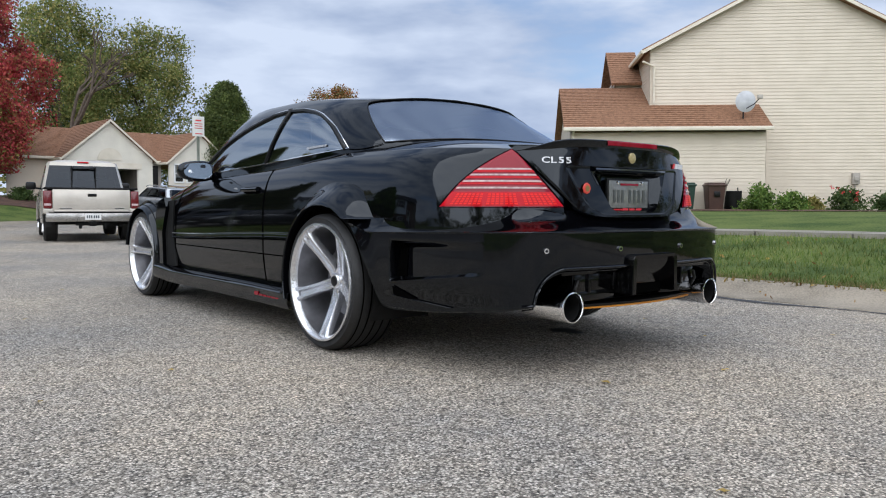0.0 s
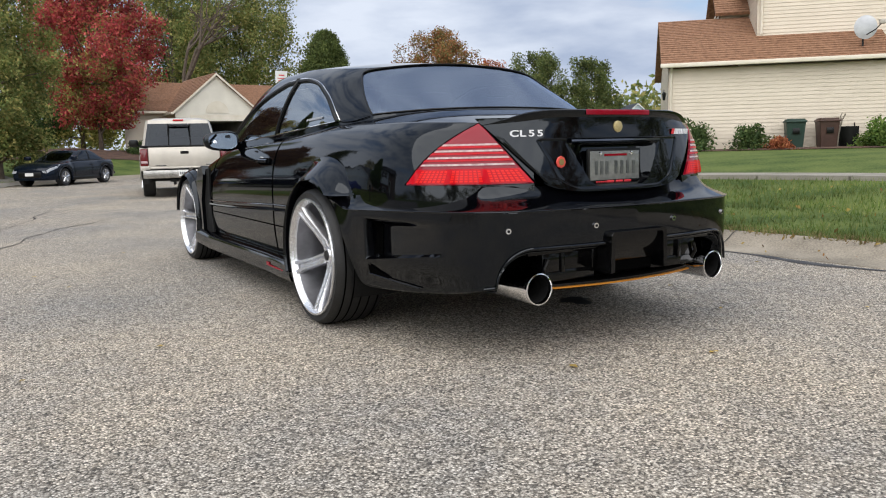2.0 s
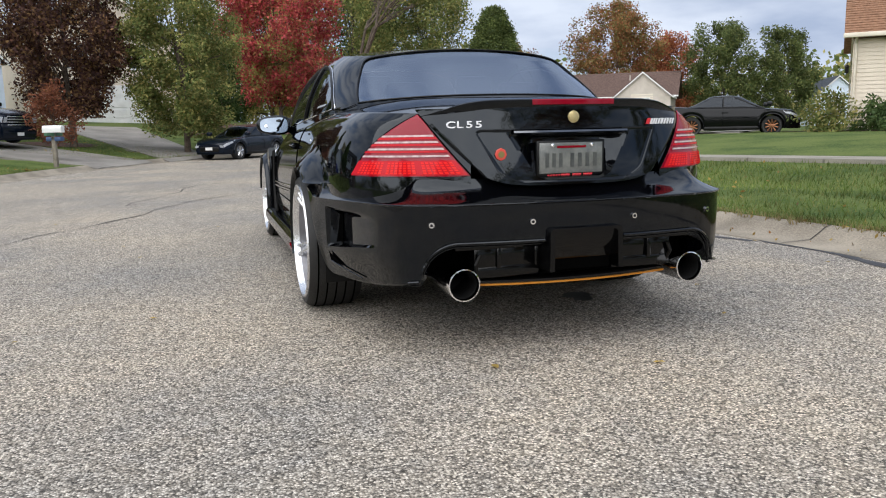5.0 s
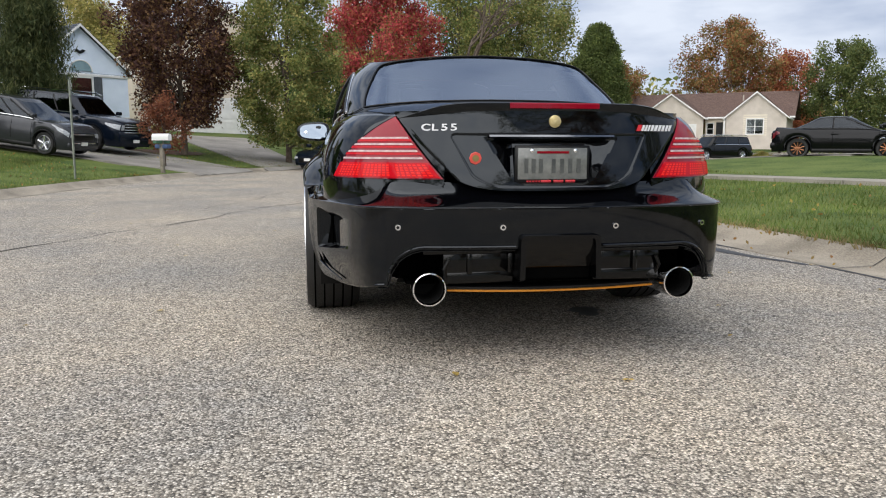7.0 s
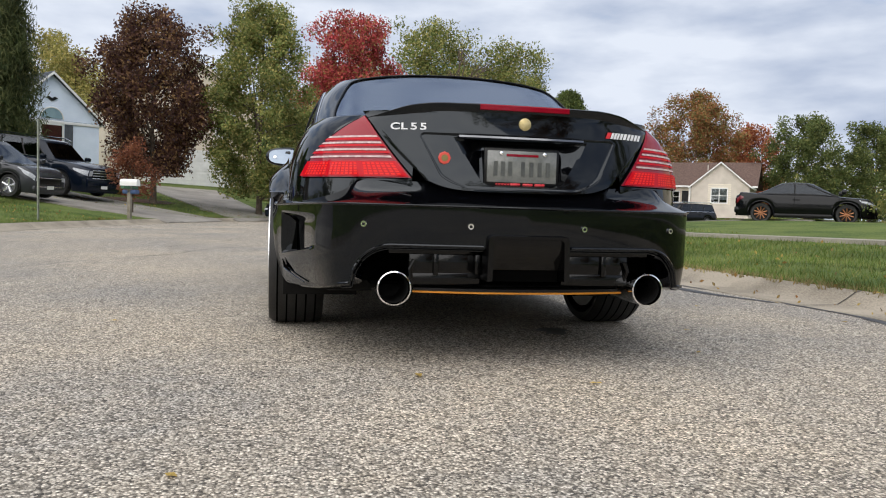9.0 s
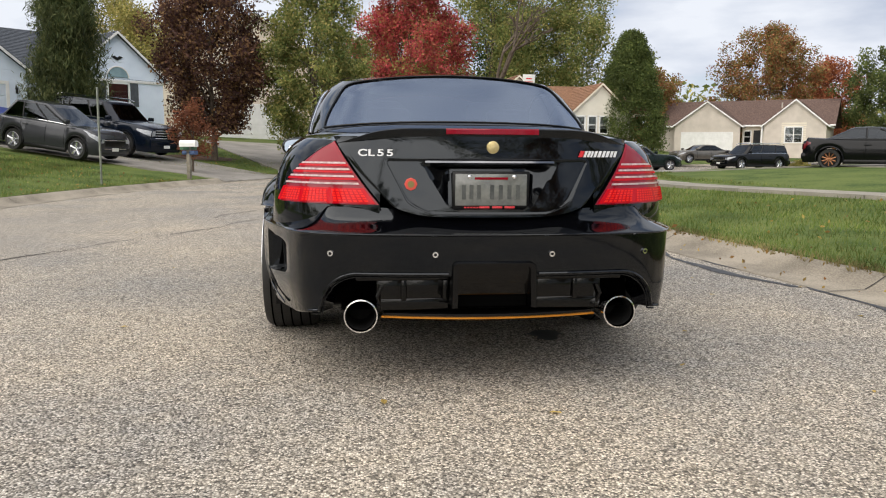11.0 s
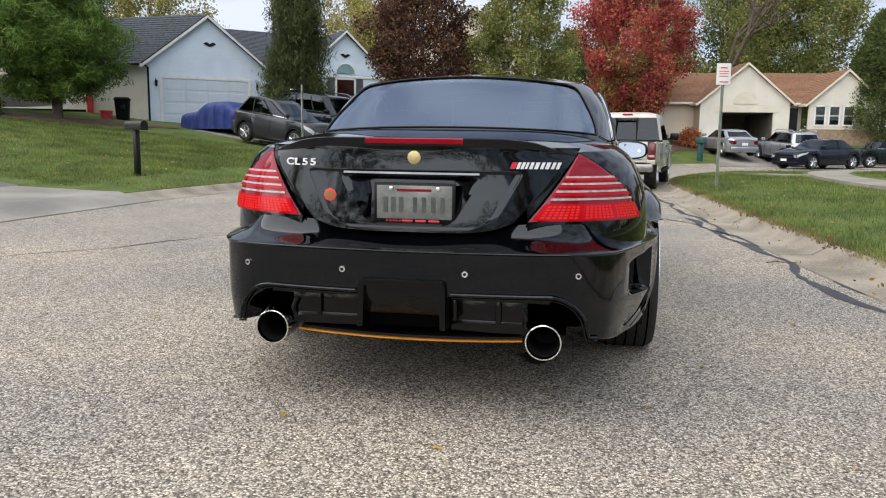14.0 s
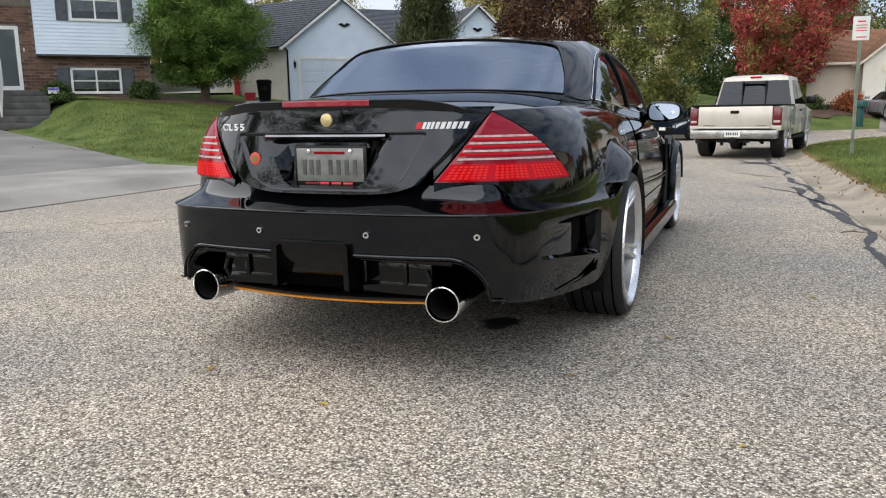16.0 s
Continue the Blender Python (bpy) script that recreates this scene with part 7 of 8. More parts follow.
for sgn in (1, -1):
    for a, b in ((.02, .38), (.42, .98)):
        g = cab_pane(2, a, b)
        part("side_window", outward(g if sgn > 0 else mirror_x(g), (0, 3, 1.2)), CAR_GLASS, tk, smooth=False)
    part("door", box(*sorted((sgn * .80, sgn * .885)), 2.02, 4.0, .45, 1.08, .03), PEWTER, tk)
    part("door_handle", box(*sorted((sgn * .88, sgn * .91)), 2.75, 2.95, .96, 1.0, .01), BLACK, tk)
    part("front_wing", box(*sorted((sgn * .60, sgn * .885)), 3.95, 5.15, .50, 1.0, .06), PEWTER, tk)
part("bonnet", box(-.82, .82, 3.9, 5.15, .95, 1.05, .05), PEWTER, tk)
part("front_bumper", box(-.86, .86, 5.05, 5.25, .40, .75, .06), PEWTER, tk)
g = cab_pane(4, 0, 1)
part("windscreen", outward(join(g, mirror_x(g)), (0, 3, 1.2)), CAR_GLASS, tk, smooth=False)
part("high_brake_light", box(-.12, .12, 2.15, 2.22, 1.71, 1.745, .008), RED_LIT, tk)
part("seat_back", box(-.7, .7, 2.35, 2.5, .9, 1.35, .05), BLACK, tk)
for sx in (-.40, 0, .40):
    part("headrest", box(sx - .11, sx + .11, 2.36, 2.46, 1.36, 1.50, .04), SATIN, tk)
part("slider_rail", box(-.26, .26, 2.04, 2.10, 1.585, 1.605), SATIN, tk, smooth=False)
part("receiver", tube([(0, -.20, .40), (0, .05, .40)], .035, 8), BLACK, tk)
for sgn in (1, -1):
    part("tow_hook", box(*sorted((sgn * .20, sgn * .26)), -.06, .02, .28, .40, .01), BLACK, tk)
    part("mud_flap", box(*sorted((sgn * .74, sgn * .88)), .44, .46, .30, .56), RUBBER, tk, smooth=False)

# ---- paths, drives and street furniture ----


PATHSTONE = surface("path_concrete", (.20, .185, .152), (.31, .285, .24), 1.4, .88, .3, 80, vary=.06, grit=.5)


def footpath(line, width, label, kind_name="footpath", slab_len=1.4, z_off=.035):
    """Concrete slabs laid one after another with open joints."""
    root = empty(kind_name, pose(0, 0, 0), label, "path", kind="structure")
    P = fine_line(line, slab_len)
    N = normals(P, 1)
    for i in range(len(P) - 1):
        a, b = P[i] + (P[i + 1] - P[i]) * .012, P[i + 1] - (P[i + 1] - P[i]) * .012
        V = []
        for q, nn in ((a, N[i]), (b, N[i + 1])):
            for s in (-.5, .5):
                x, y = q + nn * s * width
                V += [(x, y, land(*q) + z_off), (x, y, land(*q) - .2)]
        F = [(0, 2, 6, 4), (0, 4, 5, 1), (2, 3, 7, 6), (0, 1, 3, 2), (4, 6, 7, 5)]
        part("slab", (V, F), PATHSTONE, root, smooth=False)
    return root


footpath([(10.5, -14), (9.6, -4), (8.8, 4), (7.4, 9.8), (6.5, 13), (6.4, 16), (6.7, 19), (7.6, 22.6), (9.0, 25.3), (11.5, 27.6)], 1.05, "narrow pale concrete footpath curving across the lawn")
footpath([(6.7, 19.0), (5.6, 21.0), (5.2, 22.6)], 1.05, "short concrete walk down to the kerb")

DRIVE = surface("drive_concrete", (.17, .158, .140), (.30, .28, .25), .9, .85, .25, 80, grit=.5)
OLD_DRIVE = surface("old_drive", (.105, .10, .095), (.19, .18, .168), .7, .9, .3, 70, grit=.6)


def drive(name, corners, material, label, n=14, lift=.04):
    """A driveway sheet over the lawn between four corners: kerb side first."""
    a, b, c, d = (np.array(q, float) for q in corners)

    def f(u, v):
        x, y = (a * (1 - u) + b * u) * (1 - v) + (d * (1 - u) + c * u) * v
        l, r = away(x, y)
        zz = land(x, y) + lift if max(l, r) > .62 else (.012 + .11 * step(.1, .6, max(l, r)))
        return (x, y, zz)

    def edged(i, j):
        p = f(min(max(i, 0), n - 1) / (n - 1), min(max(j, 0), 2 * n - 1) / (2 * n - 1))
        return p if 0 <= i < n and 0 <= j < 2 * n else (p[0], p[1], p[2] - .18)
    g = grid(edged, range(-1, n + 1), range(-1, 2 * n + 1))
    return tagged(part(name, g, material), label, "driveway", kind="structure")


drive("driveway_apron", ((-6.35, 1.5), (-6.45, 8.6), (-8.85, 8.3), (-8.85, .8)), DRIVE, "pale concrete driveway apron at the kerb")
drive("driveway_1", ((-8.85, .8), (-8.85, 8.4), (-21.6, 15.25), (-26, 3)), OLD_DRIVE, "dark worn driveway up to the split-level house")
drive("driveway_2", ((-4.6, 20.3), (-3.4, 23.6), (-10.2, 28.2), (-14.4, 24.0)), DRIVE, "concrete driveway up to the pale house")
drive("driveway_3", ((-2.9, 24.2), (-1.6, 26.8), (-5.0, 37.6), (-8.6, 36.2)), DRIVE, "concrete driveway to the beige house")
drive("driveway_4", ((5.9, 33.1), (10.4, 36.9), (9.7, 39.4), (6.6, 39.0)), DRIVE, "concrete driveway to the open garage")
drive("driveway_5", ((10.6, 29.0), (15.5, 34.0), (17.5, 20.5), (13.8, 16.8)), DRIVE, "concrete driveway beside the cream house")

MULCH = surface("mulch", (.045, .026, .018), (.11, .06, .04), 4, .95, .6, 40, grit=.7)


def bed(x, y, rx, ry, rot, label):
    n = 36
    c, s = math.cos(rot), math.sin(rot)
    V = [(x, y, land(x, y) + .07)]
    rg = np.random.default_rng(int(abs(x * 7 + y)))
    for ring_r in (.5, 1.0):
        for i in range(n):
            t = 2 * math.pi * i / n
            k = ring_r * (1 + (.06 * rg.normal() if ring_r == 1 else 0))
            u, v = rx * k * math.cos(t), ry * k * math.sin(t)
            px, py = x + u * c - v * s, y + u * s + v * c
            V.append((px, py, land(px, py) + (.06 if ring_r < 1 else .02)))
    F = [(0, 1 + i, 1 + (i + 1) % n) for i in range(n)] + [(1 + i, 1 + n + i, 1 + n + (i + 1) % n, 1 + (i + 1) % n) for i in range(n)]
    return tagged(part("planting_bed", (V, F), MULCH), label, "planting bed", kind="structure")


bed(2.2, 37.6, 5.2, 2.2, .35, "brown mulch and leaf bed under the red maple")
bed(-6.9, 27.6, 1.5, .9, .7, "brown leaf litter under the dark maple")
bed(-18.6, 20.7, 4.8, 1.3, .82, "red-brown mulch bed in front of the split-level house")
p = hm @ Vector((5, -.6, 0))
bed(p.x, p.y, 6.5, .9, radians(-43.8), "narrow mulch bed along the cream house")

# brick base of the split-level house, brick by brick near the window
bw = part("brick_wall", join(slab([(-4.0, .6), (0, .6), (0, 6.1), (-4.0, 6.1)], .012, .2, 'y'), slab([(0, .6), (3.7, .6), (3.7, 3.3), (0, 3.3)], .012, .2, 'y')), surface("mortar", (.16, .13, .11), (.24, .20, .17), 6, .9, .3, 60), sp, smooth=False)
one = box(-.145, .145, 0, .05, -.043, .043)
bme = bpy.data.meshes.new("brick")
bme.from_pydata(one[0], [], one[1])
bme.materials.append(surface("brick_face", (.085, .045, .032), (.23, .125, .085), 5, .85, .4, 50, vary=.22))
count = 0
for row in range(40):
    z = 1.28 + row * .105
    for col in range(25):
        x = -1.62 + col * .30 + (.15 if row % 2 else 0)
        if (x > .0 and z > 3.22) or x > 3.55 or (x < -.45 and 2.0 < z < 4.3) or (.62 < x < 3.1 and 1.86 < z < 2.9) or z > 4.9 or count >= 300:
            continue
        b = new("brick", bme)
        b.parent = bw
        b.matrix_basis = pose(x, 0, z)
        count += 1

# steps and white railing up to the split-level door
STEP = surface("dark_step", (.07, .068, .065), (.13, .125, .12), 3, .9, .3, 60)
stair = empty("stairs", sm @ pose(-.95, 0, 0), "dark concrete steps up to the front door", "stairs", kind="structure")
for i in range(6):
    part("step", box(-1.0, 1.25, -.45 - .28 * (5 - i) - .28, -.0, .72 + .22 * i, .72 + .22 * (i + 1), .015), STEP, stair)
rail = empty("railing", sm @ pose(-.95, 0, 0), "white metal railing beside the steps", "railing")
top_r = [(-.15, -2.0, 1.95), (-.15, -.5, 3.05)]
part("handrail", tube(top_r, .03, 8), WHITE, rail)
part("bottom_rail", tube([(-.15, -2.0, 1.15), (-.15, -.5, 2.25)], .022, 8), WHITE, rail)
for i in range(12):
    t = i / 11
    y = -2.0 + 1.5 * t
    part("baluster", tube([(-.15, y, 1.15 + 1.1 * t), (-.15, y, 1.95 + 1.1 * t)], .014 if 0 < i < 11 else .028, 6), WHITE, rail)
ys_ = empty("yard_sign", sm @ pose(.45, -1.1, 1.55), "small white and violet yard sign on a stake", "sign")
part("stake", tube([(0, 0, -.1), (0, 0, .45)], .012, 6), SATIN, ys_)
part("board", box(-.17, .17, -.012, .012, .36, .56, .004), WHITE, ys_, smooth=False)
part("violet_band", box(-.165, .165, -.016, -.010, .47, .55), plain("violet", (.13, .10, .45), .5), ys_, smooth=False)


def mailbox(m, label, box_mat, post_mat, newspaper=False, wood=False):
    ob = empty("mailbox", m, label, "mailbox")
    s = .085
    n = 12
    arc = [(-s, .0), (s, .0), (s, .10)] + [(s * math.cos(t), .10 + s * math.sin(t)) for t in np.linspace(0, math.pi, n)][1:]
    part("post", box(-.05, .05, -.05, .05, -.2, .93, .008), post_mat, ob)
    part("box", ([(v[0], v[1], v[2] + .93) for v in slab(arc, -.25, .25, 'y')[0]], slab(arc, -.25, .25, 'y')[1]), box_mat, ob)
    part("door_lid", ([(v[0] * 1.04, v[1], v[2] * 1.02 + .925) for v in slab(arc, -.262, -.248, 'y')[0]], slab(arc, -.262, -.248, 'y')[1]), box_mat, ob)
    part("flag", box(s + .004, s + .014, -.05, .05, 1.0, 1.10), RED_PAINT if not wood else WHITE, ob, smooth=False)
    if newspaper:
        part("cross_arm", box(-.36, .36, -.05, .05, .84, .92, .008), plain("green_board", (.05, .13, .07), .6), ob, smooth=False)
        part("newspaper_tube", box(-.05, .18, -.2, .2, .70, .82, .03), plain("blue_tube", (.05, .09, .2), .5), ob)
    return ob


WOOD = surface("weathered_wood", (.16, .14, .11), (.28, .25, .20), 6, .85, .4, 50)
mailbox(pose(-8.45, 11.2, land(-8.45, 11.2), 0, 0, 70), "black mailbox on a black post beside the driveway", SATIN, SATIN)
mailbox(pose(-5.5, 19.5, land(-5.5, 19.5), 0, 0, 70), "white mailbox on a weathered wooden post", WHITE, WOOD, newspaper=True, wood=True)
gm = empty("mailbox", pose(5.3, 34.3, land(5.3, 34.3), 0, 0, 30), "teal green plastic post mailbox", "mailbox")
TEAL = surface("teal_plastic", (.015, .07, .07), (.03, .11, .10), 4, .5, .1, 60)
part("post", box(-.10, .10, -.10, .10, -.1, .85, .02), TEAL, gm)
part("box", box(-.17, .17, -.26, .26, .80, 1.10, .08, 3), TEAL, gm)


def sign(m, label, w, h, z, face_marks):
    ob = empty("street_sign", m, label, "sign")
    part("post", join(box(-.028, -.020, -.012, .012, -.2, z + h), box(.020, .028, -.012, .012, -.2, z + h), box(-.028, .028, .008, .014, -.2, z + h)), surface("galvanised", (.22, .24, .20), (.36, .38, .33), 5, .5, .1, 60, metal=.5), ob, smooth=False)
    if w:
        bd = part("board", box(-w / 2, w / 2, -.022, -.014, z, z + h, .004), WHITE, ob, smooth=False)
        for a, b, c, d in face_marks:
            part("marking", box(a, b, -.026, -.0225, z + c, z + d), RED_PAINT, bd, smooth=False)
    return ob


sign(pose(3.2, 14.3, .1, 0, 0, 12), "white parking sign with red markings on a steel post", .30, .44, 2.17, ((-.07, .07, .335, .36), (-.10, .10, .27, .285), (-.09, .09, .22, .235), (-.10, .10, .17, .185), (-.08, .10, .05, .07)))
sign(pose(-6.65, 15.6, land(-6.65, 15.6), 0, 0, 80), "bare steel sign post standing in the verge", 0, .0, 2.25, ())


def wheelie_bin(m, label, mat, lid_mat=None):
    ob = empty("wheeled_bin", m, label, "bin")
    sec = [(.0, .20, .22), (.12, .22, .24), (.92, .28, .31), (.98, .29, .32)]
    part("body", grid(lambda a, k: (sec[k][1] * max(-1, min(1, 1.35 * math.cos(a))), sec[k][2] * max(-1, min(1, 1.35 * math.sin(a))), sec[k][0]), [2 * math.pi * i / 32 for i in range(32)], range(4), True), mat, ob)
    part("lid", join(box(-.31, .31, -.36, .33, .97, 1.04, .03), box(-.27, .27, -.30, .27, 1.03, 1.09, .03)), lid_mat or mat, ob)
    part("handle", tube([(-.22, .34, .94), (-.22, .40, .98), (.22, .40, .98), (.22, .34, .94)], .018, 6), mat, ob)
    part("label_plate", box(-.10, .10, -.335, -.30, .62, .80, .01), SATIN, ob)
    for sx in (-.25, .25):
        part("wheel", lathe([(0, .03), (.10, .03), (.115, .0), (.10, -.03), (0, -.03)], 18), RUBBER, ob, m=pose(sx, .26, .11))
    return ob


BROWN_PLASTIC = surface("brown_plastic", (.045, .022, .016), (.075, .038, .028), 3, .5, .1, 60)
GREEN_PLASTIC = surface("green_plastic", (.010, .030, .022), (.02, .05, .036), 3, .5, .1, 60)
p = hm @ Vector((4.95, -.55, .46))
wheelie_bin(Matrix.Translation(p) @ pose(0, 0, 0, 0, 0, -40), "brown wheeled rubbish bin beside the cream house", BROWN_PLASTIC)
p = hm @ Vector((4.02, -.55, .46))
wheelie_bin(Matrix.Translation(p) @ pose(0, 0, 0, 0, 0, -46), "dark green wheeled bin beside the cream house", GREEN_PLASTIC)
gmx = gh.matrix_basis
p = gmx @ Vector((-1.15, -.6, 1.45))
wheelie_bin(Matrix.Translation(p) @ pose(0, 0, 0, 0, 0, 30), "dark wheeled bin beside the garage", BLACK)
rb_ = empty("recycling_box", gmx @ pose(-1.75, -.5, 1.45), "red open recycling box beside the bin", "box")
part("body", grid(lambda a, k: ((.19, .22)[k] * max(-1, min(1, 1.4 * math.cos(a))), (.19, .22)[k] * max(-1, min(1, 1.4 * math.sin(a))), (0, .55)[k]), [2 * math.pi * i / 24 for i in range(24)], range(2), True), RED_PAINT, rb_)
part("rim", tube([(.22 * max(-1, min(1, 1.4 * math.cos(a))), .22 * max(-1, min(1, 1.4 * math.sin(a))), .55) for a in np.linspace(0, 2 * math.pi, 25)], .015, 6), RED_PAINT, rb_)
# wheelbarrow-like black garden chair and branch beside the bins
gc = empty("wheelbarrow", hm @ pose(5.62, -.35, .45), "black wheelbarrow leaning by the wall", "wheelbarrow")
part("tray", grid(lambda u, v: ((u - .5) * .62, .10 + .16 * math.sin(math.pi * u) * (1 - v * .3), .12 + v * .72), np.linspace(0, 1, 10), np.linspace(0, 1, 8)), SATIN, gc)
part("frame", tube([(-.28, .05, .05), (-.26, .25, .5), (-.22, .30, .95)], .018, 6), SATIN, gc)
part("frame", tube([(.28, .05, .05), (.26, .25, .5), (.22, .30, .95)], .018, 6), SATIN, gc)
part("wheel", lathe([(0, .03), (.13, .03), (.15, 0), (.13, -.03), (0, -.03)], 18), RUBBER, gc, m=pose(0, .05, .15))
st_ = empty("driftwood_stake", hm @ pose(5.32, -.25, .45), "pale twisted wooden stake against the wall", "stake")
part("stem", tube([(0, 0, -.05), (.03, 0, .6), (.10, -.02, 1.0), (.20, -.04, 1.22)], .03, 7, .022), WOOD, st_)
part("fork", tube([(.10, -.02, 1.0), (.07, 0, 1.15), (.12, 0, 1.26)], .022, 6, .012), WOOD, st_)

# white boat under shrink wrap beyond the pine
boat = empty("boat", pose(-22.3, 23.6, 1.72, 0, 0, -62), "white motor boat on a trailer behind the pine", "boat")
part("hull", grid(lambda u, v: ((.85 * math.sin(math.pi * (.18 + .32 * min(1, u * 1.3))) * (.55 + .45 * v)), -2.3 + 4.6 * (1 - u), .35 + .75 * v + .15 * (1 - u) ** 2), np.linspace(0, 1, 16), np.linspace(0, 1, 6)), WHITE, boat)
part("hull", grid(lambda u, v: (-(.85 * math.sin(math.pi * (.18 + .32 * min(1, u * 1.3))) * (.55 + .45 * v)), -2.3 + 4.6 * (1 - u), .35 + .75 * v + .15 * (1 - u) ** 2), np.linspace(0, 1, 16), np.linspace(0, 1, 6)), WHITE, boat)
part("deck", box(-.75, .75, -2.2, 1.6, 1.05, 1.12, .03), WHITE, boat)
part("windscreen", box(-.6, .6, -.2, -.14, 1.1, 1.5, .02), CAR_GLASS, boat)
part("trailer_wheel", lathe([(0, .05), (.26, .05), (.29, 0), (.26, -.08)], 20), RUBBER, boat, m=pose(-.8, -.6, .27))
part("trailer_beam", tube([(0, -2.3, .3), (0, 3.0, .3)], .05, 6), SATIN, boat)

# ---- road marks, cracks, stains, leaves, grass ----
TAR = surface("tar", (.018, .018, .02), (.045, .045, .048), 5, .6, .2, 60)
CRACK = plain("crack_shadow", (.05, .045, .04), .95)
OIL = surface("oil_stain", (.012, .012, .013), (.04, .04, .042), 9, .45, .1, 60)


def tar_line(points, w, seed, z=.004, name="tar_seam", mat=TAR, label="dark tar sealing a crack in the road", wob=.35):
    rg = np.random.default_rng(seed)
    P = fine_line(points, .07)
    N = normals(P, 1)
    ph = rg.uniform(0, 6, 4)
    V = []
    for i in range(len(P)):
        s = i * .07
        d = .05 * math.sin(s * 2.1 + ph[0]) + .03 * math.sin(s * 5.3 + ph[1])
        hw = w * (.5 + wob * math.sin(s * 3.7 + ph[2]) * math.sin(s * 1.3 + ph[3]) + .1 * rg.normal())
        hw = max(hw, w * .12)
        V += [(*(P[i] + N[i] * (d + hw)), z), (*(P[i] + N[i] * (d - hw)), z)]
    F = [(2 * i, 2 * i + 1, 2 * i + 3, 2 * i + 2) for i in range(len(P) - 1)]
    return tagged(part(name, (V, F), mat, smooth=False), label, "crack", kind="structure")


tar_line([(3.0, -6), (2.86, 0), (2.74, 2.6), (2.66, 4.0), (2.58, 4.8), (2.44, 5.6), (2.3, 6.8), (2.11, 8.67), (1.93, 10.9), (1.62, 14.7)], .07, 1)
tar_line([(2.60, 2.2), (2.45, 3.03), (2.40, 3.45), (2.48, 4.12), (2.40, 4.8), (2.27, 5.45), (2.23, 6.5), (2.07, 7.4), (1.95, 8.45)], .075, 2)
tar_line([(2.20, 6.5), (1.92, 8.04), (1.56, 8.54)], .03, 3)
tar_line([(1.93, 10.0), (1.2, 10.6), (.69, 10.8)], .028, 4)
tar_line([(1.75, 13.0), (1.3, 13.4), (1.0, 14.4)], .03, 14)
tar_line([(-6.2, .2), (-4.06, 3.37), (-3.54, 4.38), (-2.72, 6.0), (-1.9, 8.3), (-.9, 10.0), (.69, 10.8)], .020, 5, mat=CRACK, name="road_crack", label="thin dark crack across the road")
tar_line([(-2.7, 8.2), (-2.3, 9.4), (-2.0, 11.2), (-1.6, 12.4)], .02, 6, mat=CRACK, name="road_crack", label="thin dark crack in the road")
tar_line([(-5.6, 8.0), (-3.2, 10.6), (-.5, 13.0)], .018, 7, mat=CRACK, name="road_crack", label="thin dark crack in the road")
tar_line([(2.55, 6.6), (2.9, 6.9), (3.1, 7.05)], .02, 8, z=.125, mat=CRACK, name="kerb_crack", label="dark joint across the kerb")
for i, t in enumerate(range(30, 110, 6)):
    for P, N, nm in ((RK, RN, "kerb_joint"), (LK, LN, "kerb_joint")):
        a = P[t]
        V = []
        for o, z in ((.03, .009), (.34, .015), (.42, .058), (.50, .108), (.56, .1205)):
            q = a + N[t] * o
            dd = (P[t + 1] - P[t]) / np.hypot(*(P[t + 1] - P[t])) * .006
            V += [(*(q - dd), z + .003), (*(q + dd), z + .003)]
        tagged(part(nm, (V, [(2 * k, 2 * k + 1, 2 * k + 3, 2 * k + 2) for k in range(4)]), CRACK, smooth=False), "dark joint between kerb lengths", "joint", kind="structure")


def stain(x, y, r, seed, long=.7, mat=OIL, z=.003, label="dark oil stain on the asphalt"):
    rg = np.random.default_rng(seed)
    n = 40
    k = 1 + .18 * np.convolve(rg.normal(0, 1, n + 4), np.ones(5) / 2.2, "valid")[:n]
    V = [(x, y, z)] + [(x + r * k[i] * math.cos(2 * math.pi * i / n), y + r * long * k[i] * math.sin(2 * math.pi * i / n), z) for i in range(n)]
    return tagged(part("road_stain", (V, [(0, 1 + i, 1 + (i + 1) % n) for i in range(n)]), mat, smooth=False), label, "stain", kind="structure")


stain(.452, .895, .092, 1, 1.15)
stain(1.5, 13.2, .35, 4)
FALLEN = leaf_material("fallen_leaves", [(.16, .07, .03), (.28, .16, .05), (.36, .27, .08), (.10, .05, .03)])


def fallen_leaf(x, y, z, s, seed):
    rg = np.random.default_rng(seed)
    a = rg.uniform(0, 6.28)
    c, sn = math.cos(a), math.sin(a)
    pts = [(-1, 0, .1), (-.45, .42, .35), (.1, .5, .2), (.6, .28, .45), (1, 0, .15), (.5, -.34, .3), (-.1, -.48, .5), (-.55, -.36, .2)]
    V = [(x + s * (p[0] * c - p[1] * sn), y + s * (p[0] * sn + p[1] * c), z + s * p[2] * .6) for p in pts] + [(x, y, z + .004)]
    ob = part("fallen_leaf", (V, [(i, (i + 1) % 8, 8) for i in range(8)]), FALLEN, smooth=False)
    return tagged(ob, "small dry fallen leaf on the asphalt", "leaf", "leaves on the road")


spots = [(-2.46, .97), (-1.86, 1.23), (-.45, -.17), (.96, 0.25), (.20, -.35), (2.06, 2.65), (2.35, 4.35), (1.9, 1.95), (2.2, 3.6), (-2.3, 4.1), (-2.6, 4.6), (-2.1, 3.4), (-3.2, 6.2), (-4.0, 7.6), (-1.5, 5.2), (1.6, -.2), (1.25, .9), (-3.1, 2.2), (-1.2, -1.2), (2.5, 1.2), (2.7, 2.2), (2.6, 5.1)]
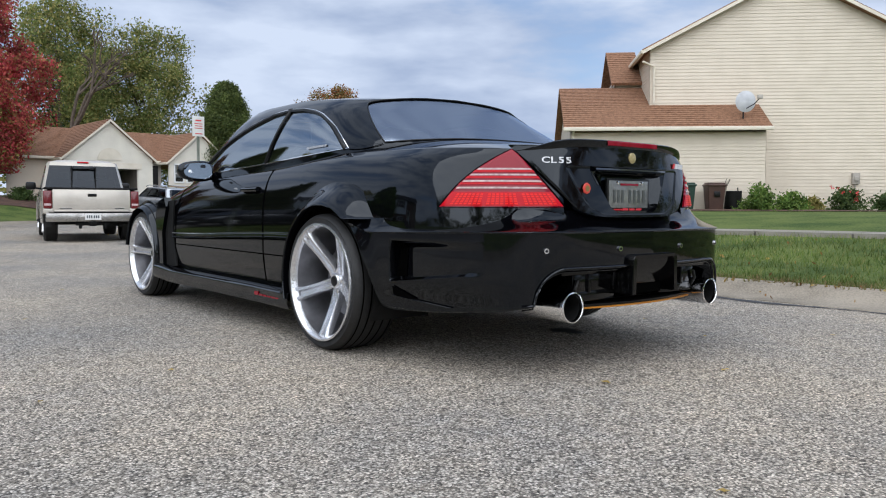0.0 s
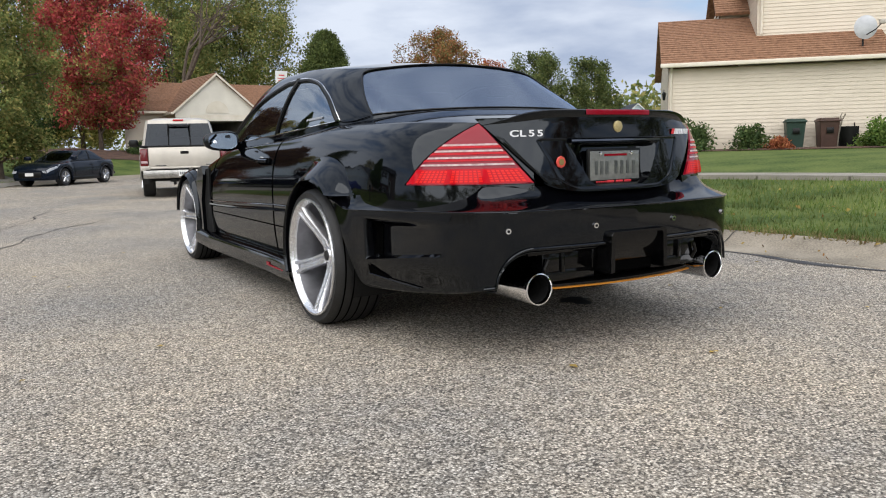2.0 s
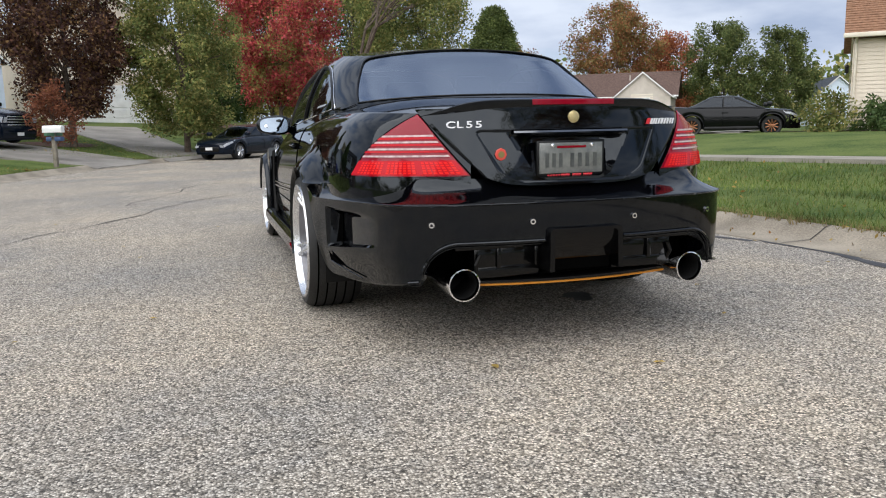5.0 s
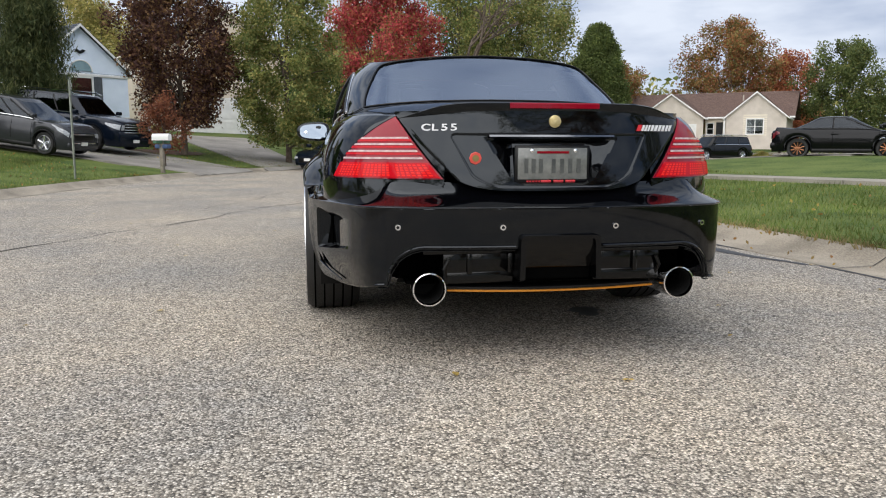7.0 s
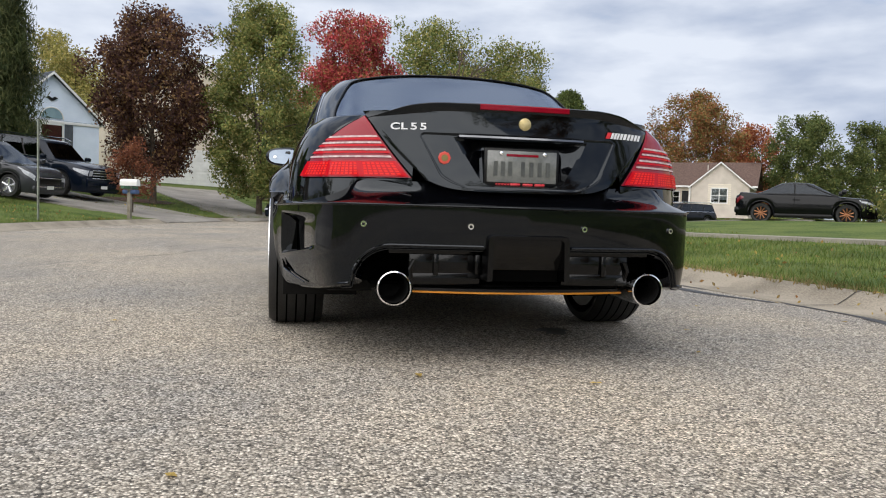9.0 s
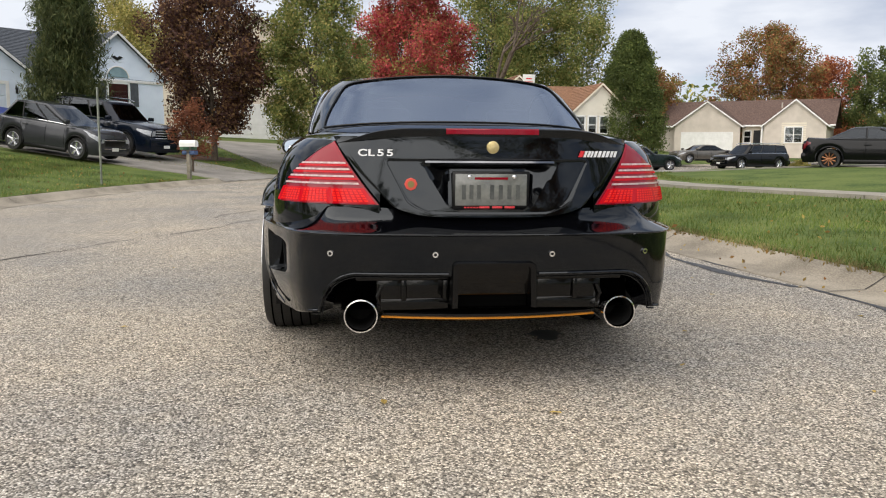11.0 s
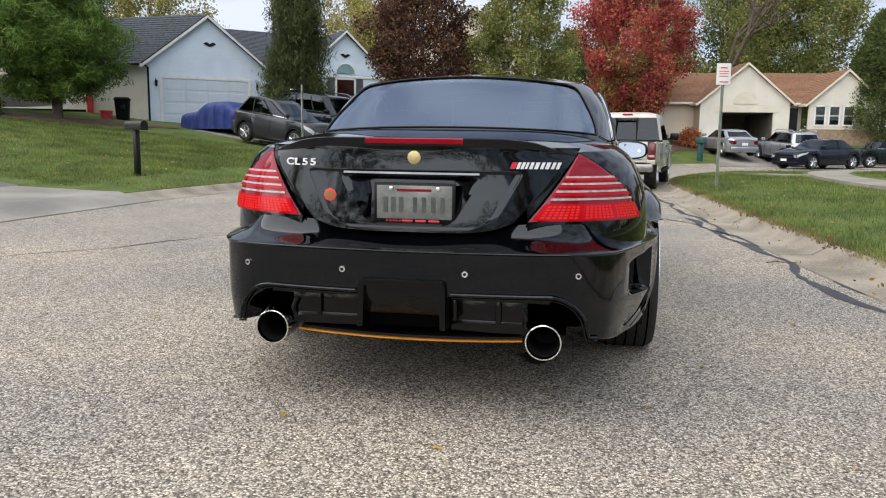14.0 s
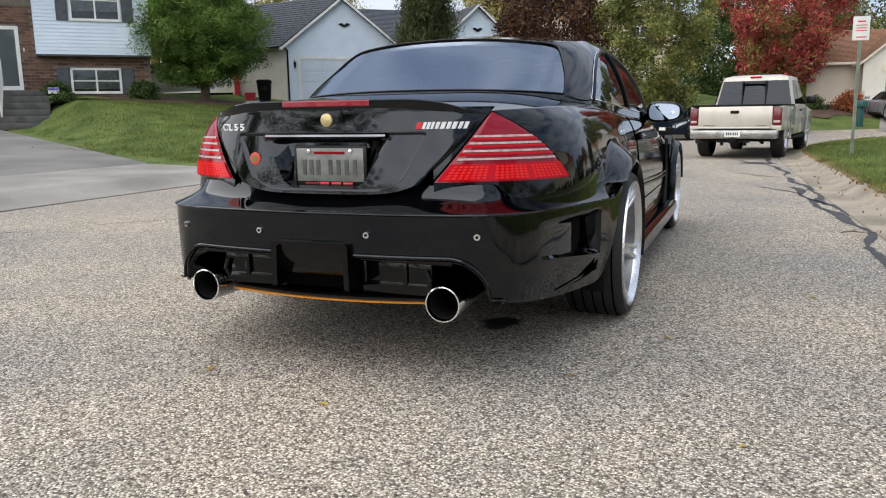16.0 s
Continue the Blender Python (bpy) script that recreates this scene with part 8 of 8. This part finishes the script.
for i, (x, y) in enumerate(spots):
    fallen_leaf(x, y, .004, .018 + .010 * ((i * 7) % 5) / 4, i)
tg_ = empty("dead_twig", pose(2.35, 4.35, .01), "dark dead twig with curled leaves on the road", "twig")
part("stem", tube([(-.12, 0, .01), (-.03, .03, .02), (.06, -.02, .015), (.14, .03, .02)], .006, 5, .003), BARK, tg_)
part("side_shoot", tube([(-.03, .03, .02), (.0, .10, .03)], .004, 5, .002), BARK, tg_)

BLADE = leaf_material("grass_blades", [(.063, .102, .020), (.094, .140, .030), (.140, .176, .046), (.215, .214, .076)])


def grass_field(region, n, seed, h=.055):
    """Blades over a stretch of lawn; region gives a place from two random numbers."""
    rg = np.random.default_rng(seed)
    V, F = [], []
    for _ in range(n):
        q = region(rg.uniform(), rg.uniform())
        if q is None:
            continue
        x, y, z = q
        a, hh, w = rg.uniform(0, 6.28), h * rg.uniform(.5, 1.5), .004 + .004 * rg.uniform()
        lx, ly = rg.normal(0, .45) * hh, rg.normal(0, .45) * hh
        k = len(V)
        V += [(x - w * math.cos(a), y - w * math.sin(a), z - .01), (x + w * math.cos(a), y + w * math.sin(a), z - .01), (x + lx, y + ly, z + hh)]
        F.append((k, k + 1, k + 2))
    return V, F


WALK = np.vstack([fine_line([(8.8, 4), (7.4, 9.8), (6.5, 13), (6.4, 16), (6.7, 19), (7.6, 22.6)], .3), fine_line([(6.7, 19.0), (5.6, 21.0), (5.2, 22.6)], .3)])


def right_verge(u, v):
    i = int(68 + u * 62)
    d = .57 + 5.2 * v ** 1.5
    x, y = RK[i] + RN[i] * d + (RK[i + 1] - RK[i]) * ((u * 997) % 1)
    if np.min(np.hypot(WALK[:, 0] - x, WALK[:, 1] - y)) < .68:
        return None
    return (x, y, (.12 if d < .75 else land(x, y) + .01))


def left_verge(u, v):
    i = int(99 + u * 37)
    d = .57 + 7.0 * v ** 1.3
    x, y = LK[i] + LN[i] * d + (LK[i + 1] - LK[i]) * ((u * 997) % 1)
    if abs(y - 20) < 3.3 and d > .4 and i > 116:
        return None
    return (x, y, (.12 if d < .75 else land(x, y) + .01))


def upper_lawn(u, v):
    x, y = -8.3 - 11.5 * u, 9.0 + 12 * v
    if .45 * (x + 8) + .893 * (y - 8.5) < .25 + .1 * math.sin(9 * x) or away(x, y)[0] < 1.2:
        return None
    return (x, y, land(x, y) + .01)


for nm, rgn, n, sd in (("grass_right", right_verge, 60000, 1), ("grass_left", left_verge, 30000, 2), ("grass_upper", upper_lawn, 60000, 3)):
    tagged(part(nm, grass_field(rgn, n, sd), BLADE, smooth=False), "short green grass blades along the verge", "grass", kind="stuff")


def litter(region, n, seed):
    rg = np.random.default_rng(seed)
    cs = []
    while len(cs) < n:
        q = region(rg.uniform(), rg.uniform())
        if q:
            cs.append((q[0], q[1], q[2] + .03))
    return leaf_cloud(rg, cs, 1, .01, .03)


def kerb_edge(rg, lo, hi):
    """A place along the right kerb's grass edge."""
    i = int(np.searchsorted(RK[:, 1], rg.uniform(-2.5, 26)))
    o = rg.uniform(lo, hi)
    return RK[i] + RN[i] * o + rg.uniform(-.25, .25, 2) * np.array((.1, 1.0))


def kerb_litter(n, seed, lo, hi, z, size):
    rg = np.random.default_rng(seed)
    return leaf_cloud(rg, [(*kerb_edge(rg, lo, hi), z) for _ in range(n)], 1, .008, size)


tagged(part("kerb_leaves", join(kerb_litter(420, 21, .40, .62, .118, .020), kerb_litter(160, 22, .05, .40, .03, .018)), FALLEN, smooth=False), "dry leaves gathered along the kerb", "leaves", kind="stuff")
rg_ = np.random.default_rng(23)
edge_spots = [kerb_edge(rg_, .50, .72) for _ in range(9000)]
tagged(part("dry_grass_edge", grass_field(lambda u, v: (*edge_spots[int(u * len(edge_spots))], .105), 15000, 24, .045), leaf_material("dry_grass", [(.17, .125, .06), (.25, .19, .09), (.16, .16, .06), (.30, .24, .12)]), smooth=False), "dry brown grass overhanging the kerb", "grass", kind="stuff")
for rgn, n, sd in ((right_verge, 240, 7), (left_verge, 500, 8), (upper_lawn, 320, 9)):
    tagged(part("leaf_litter", litter(rgn, n, sd), FALLEN, smooth=False), "scattered dry leaves on the lawn", "leaves", kind="stuff")
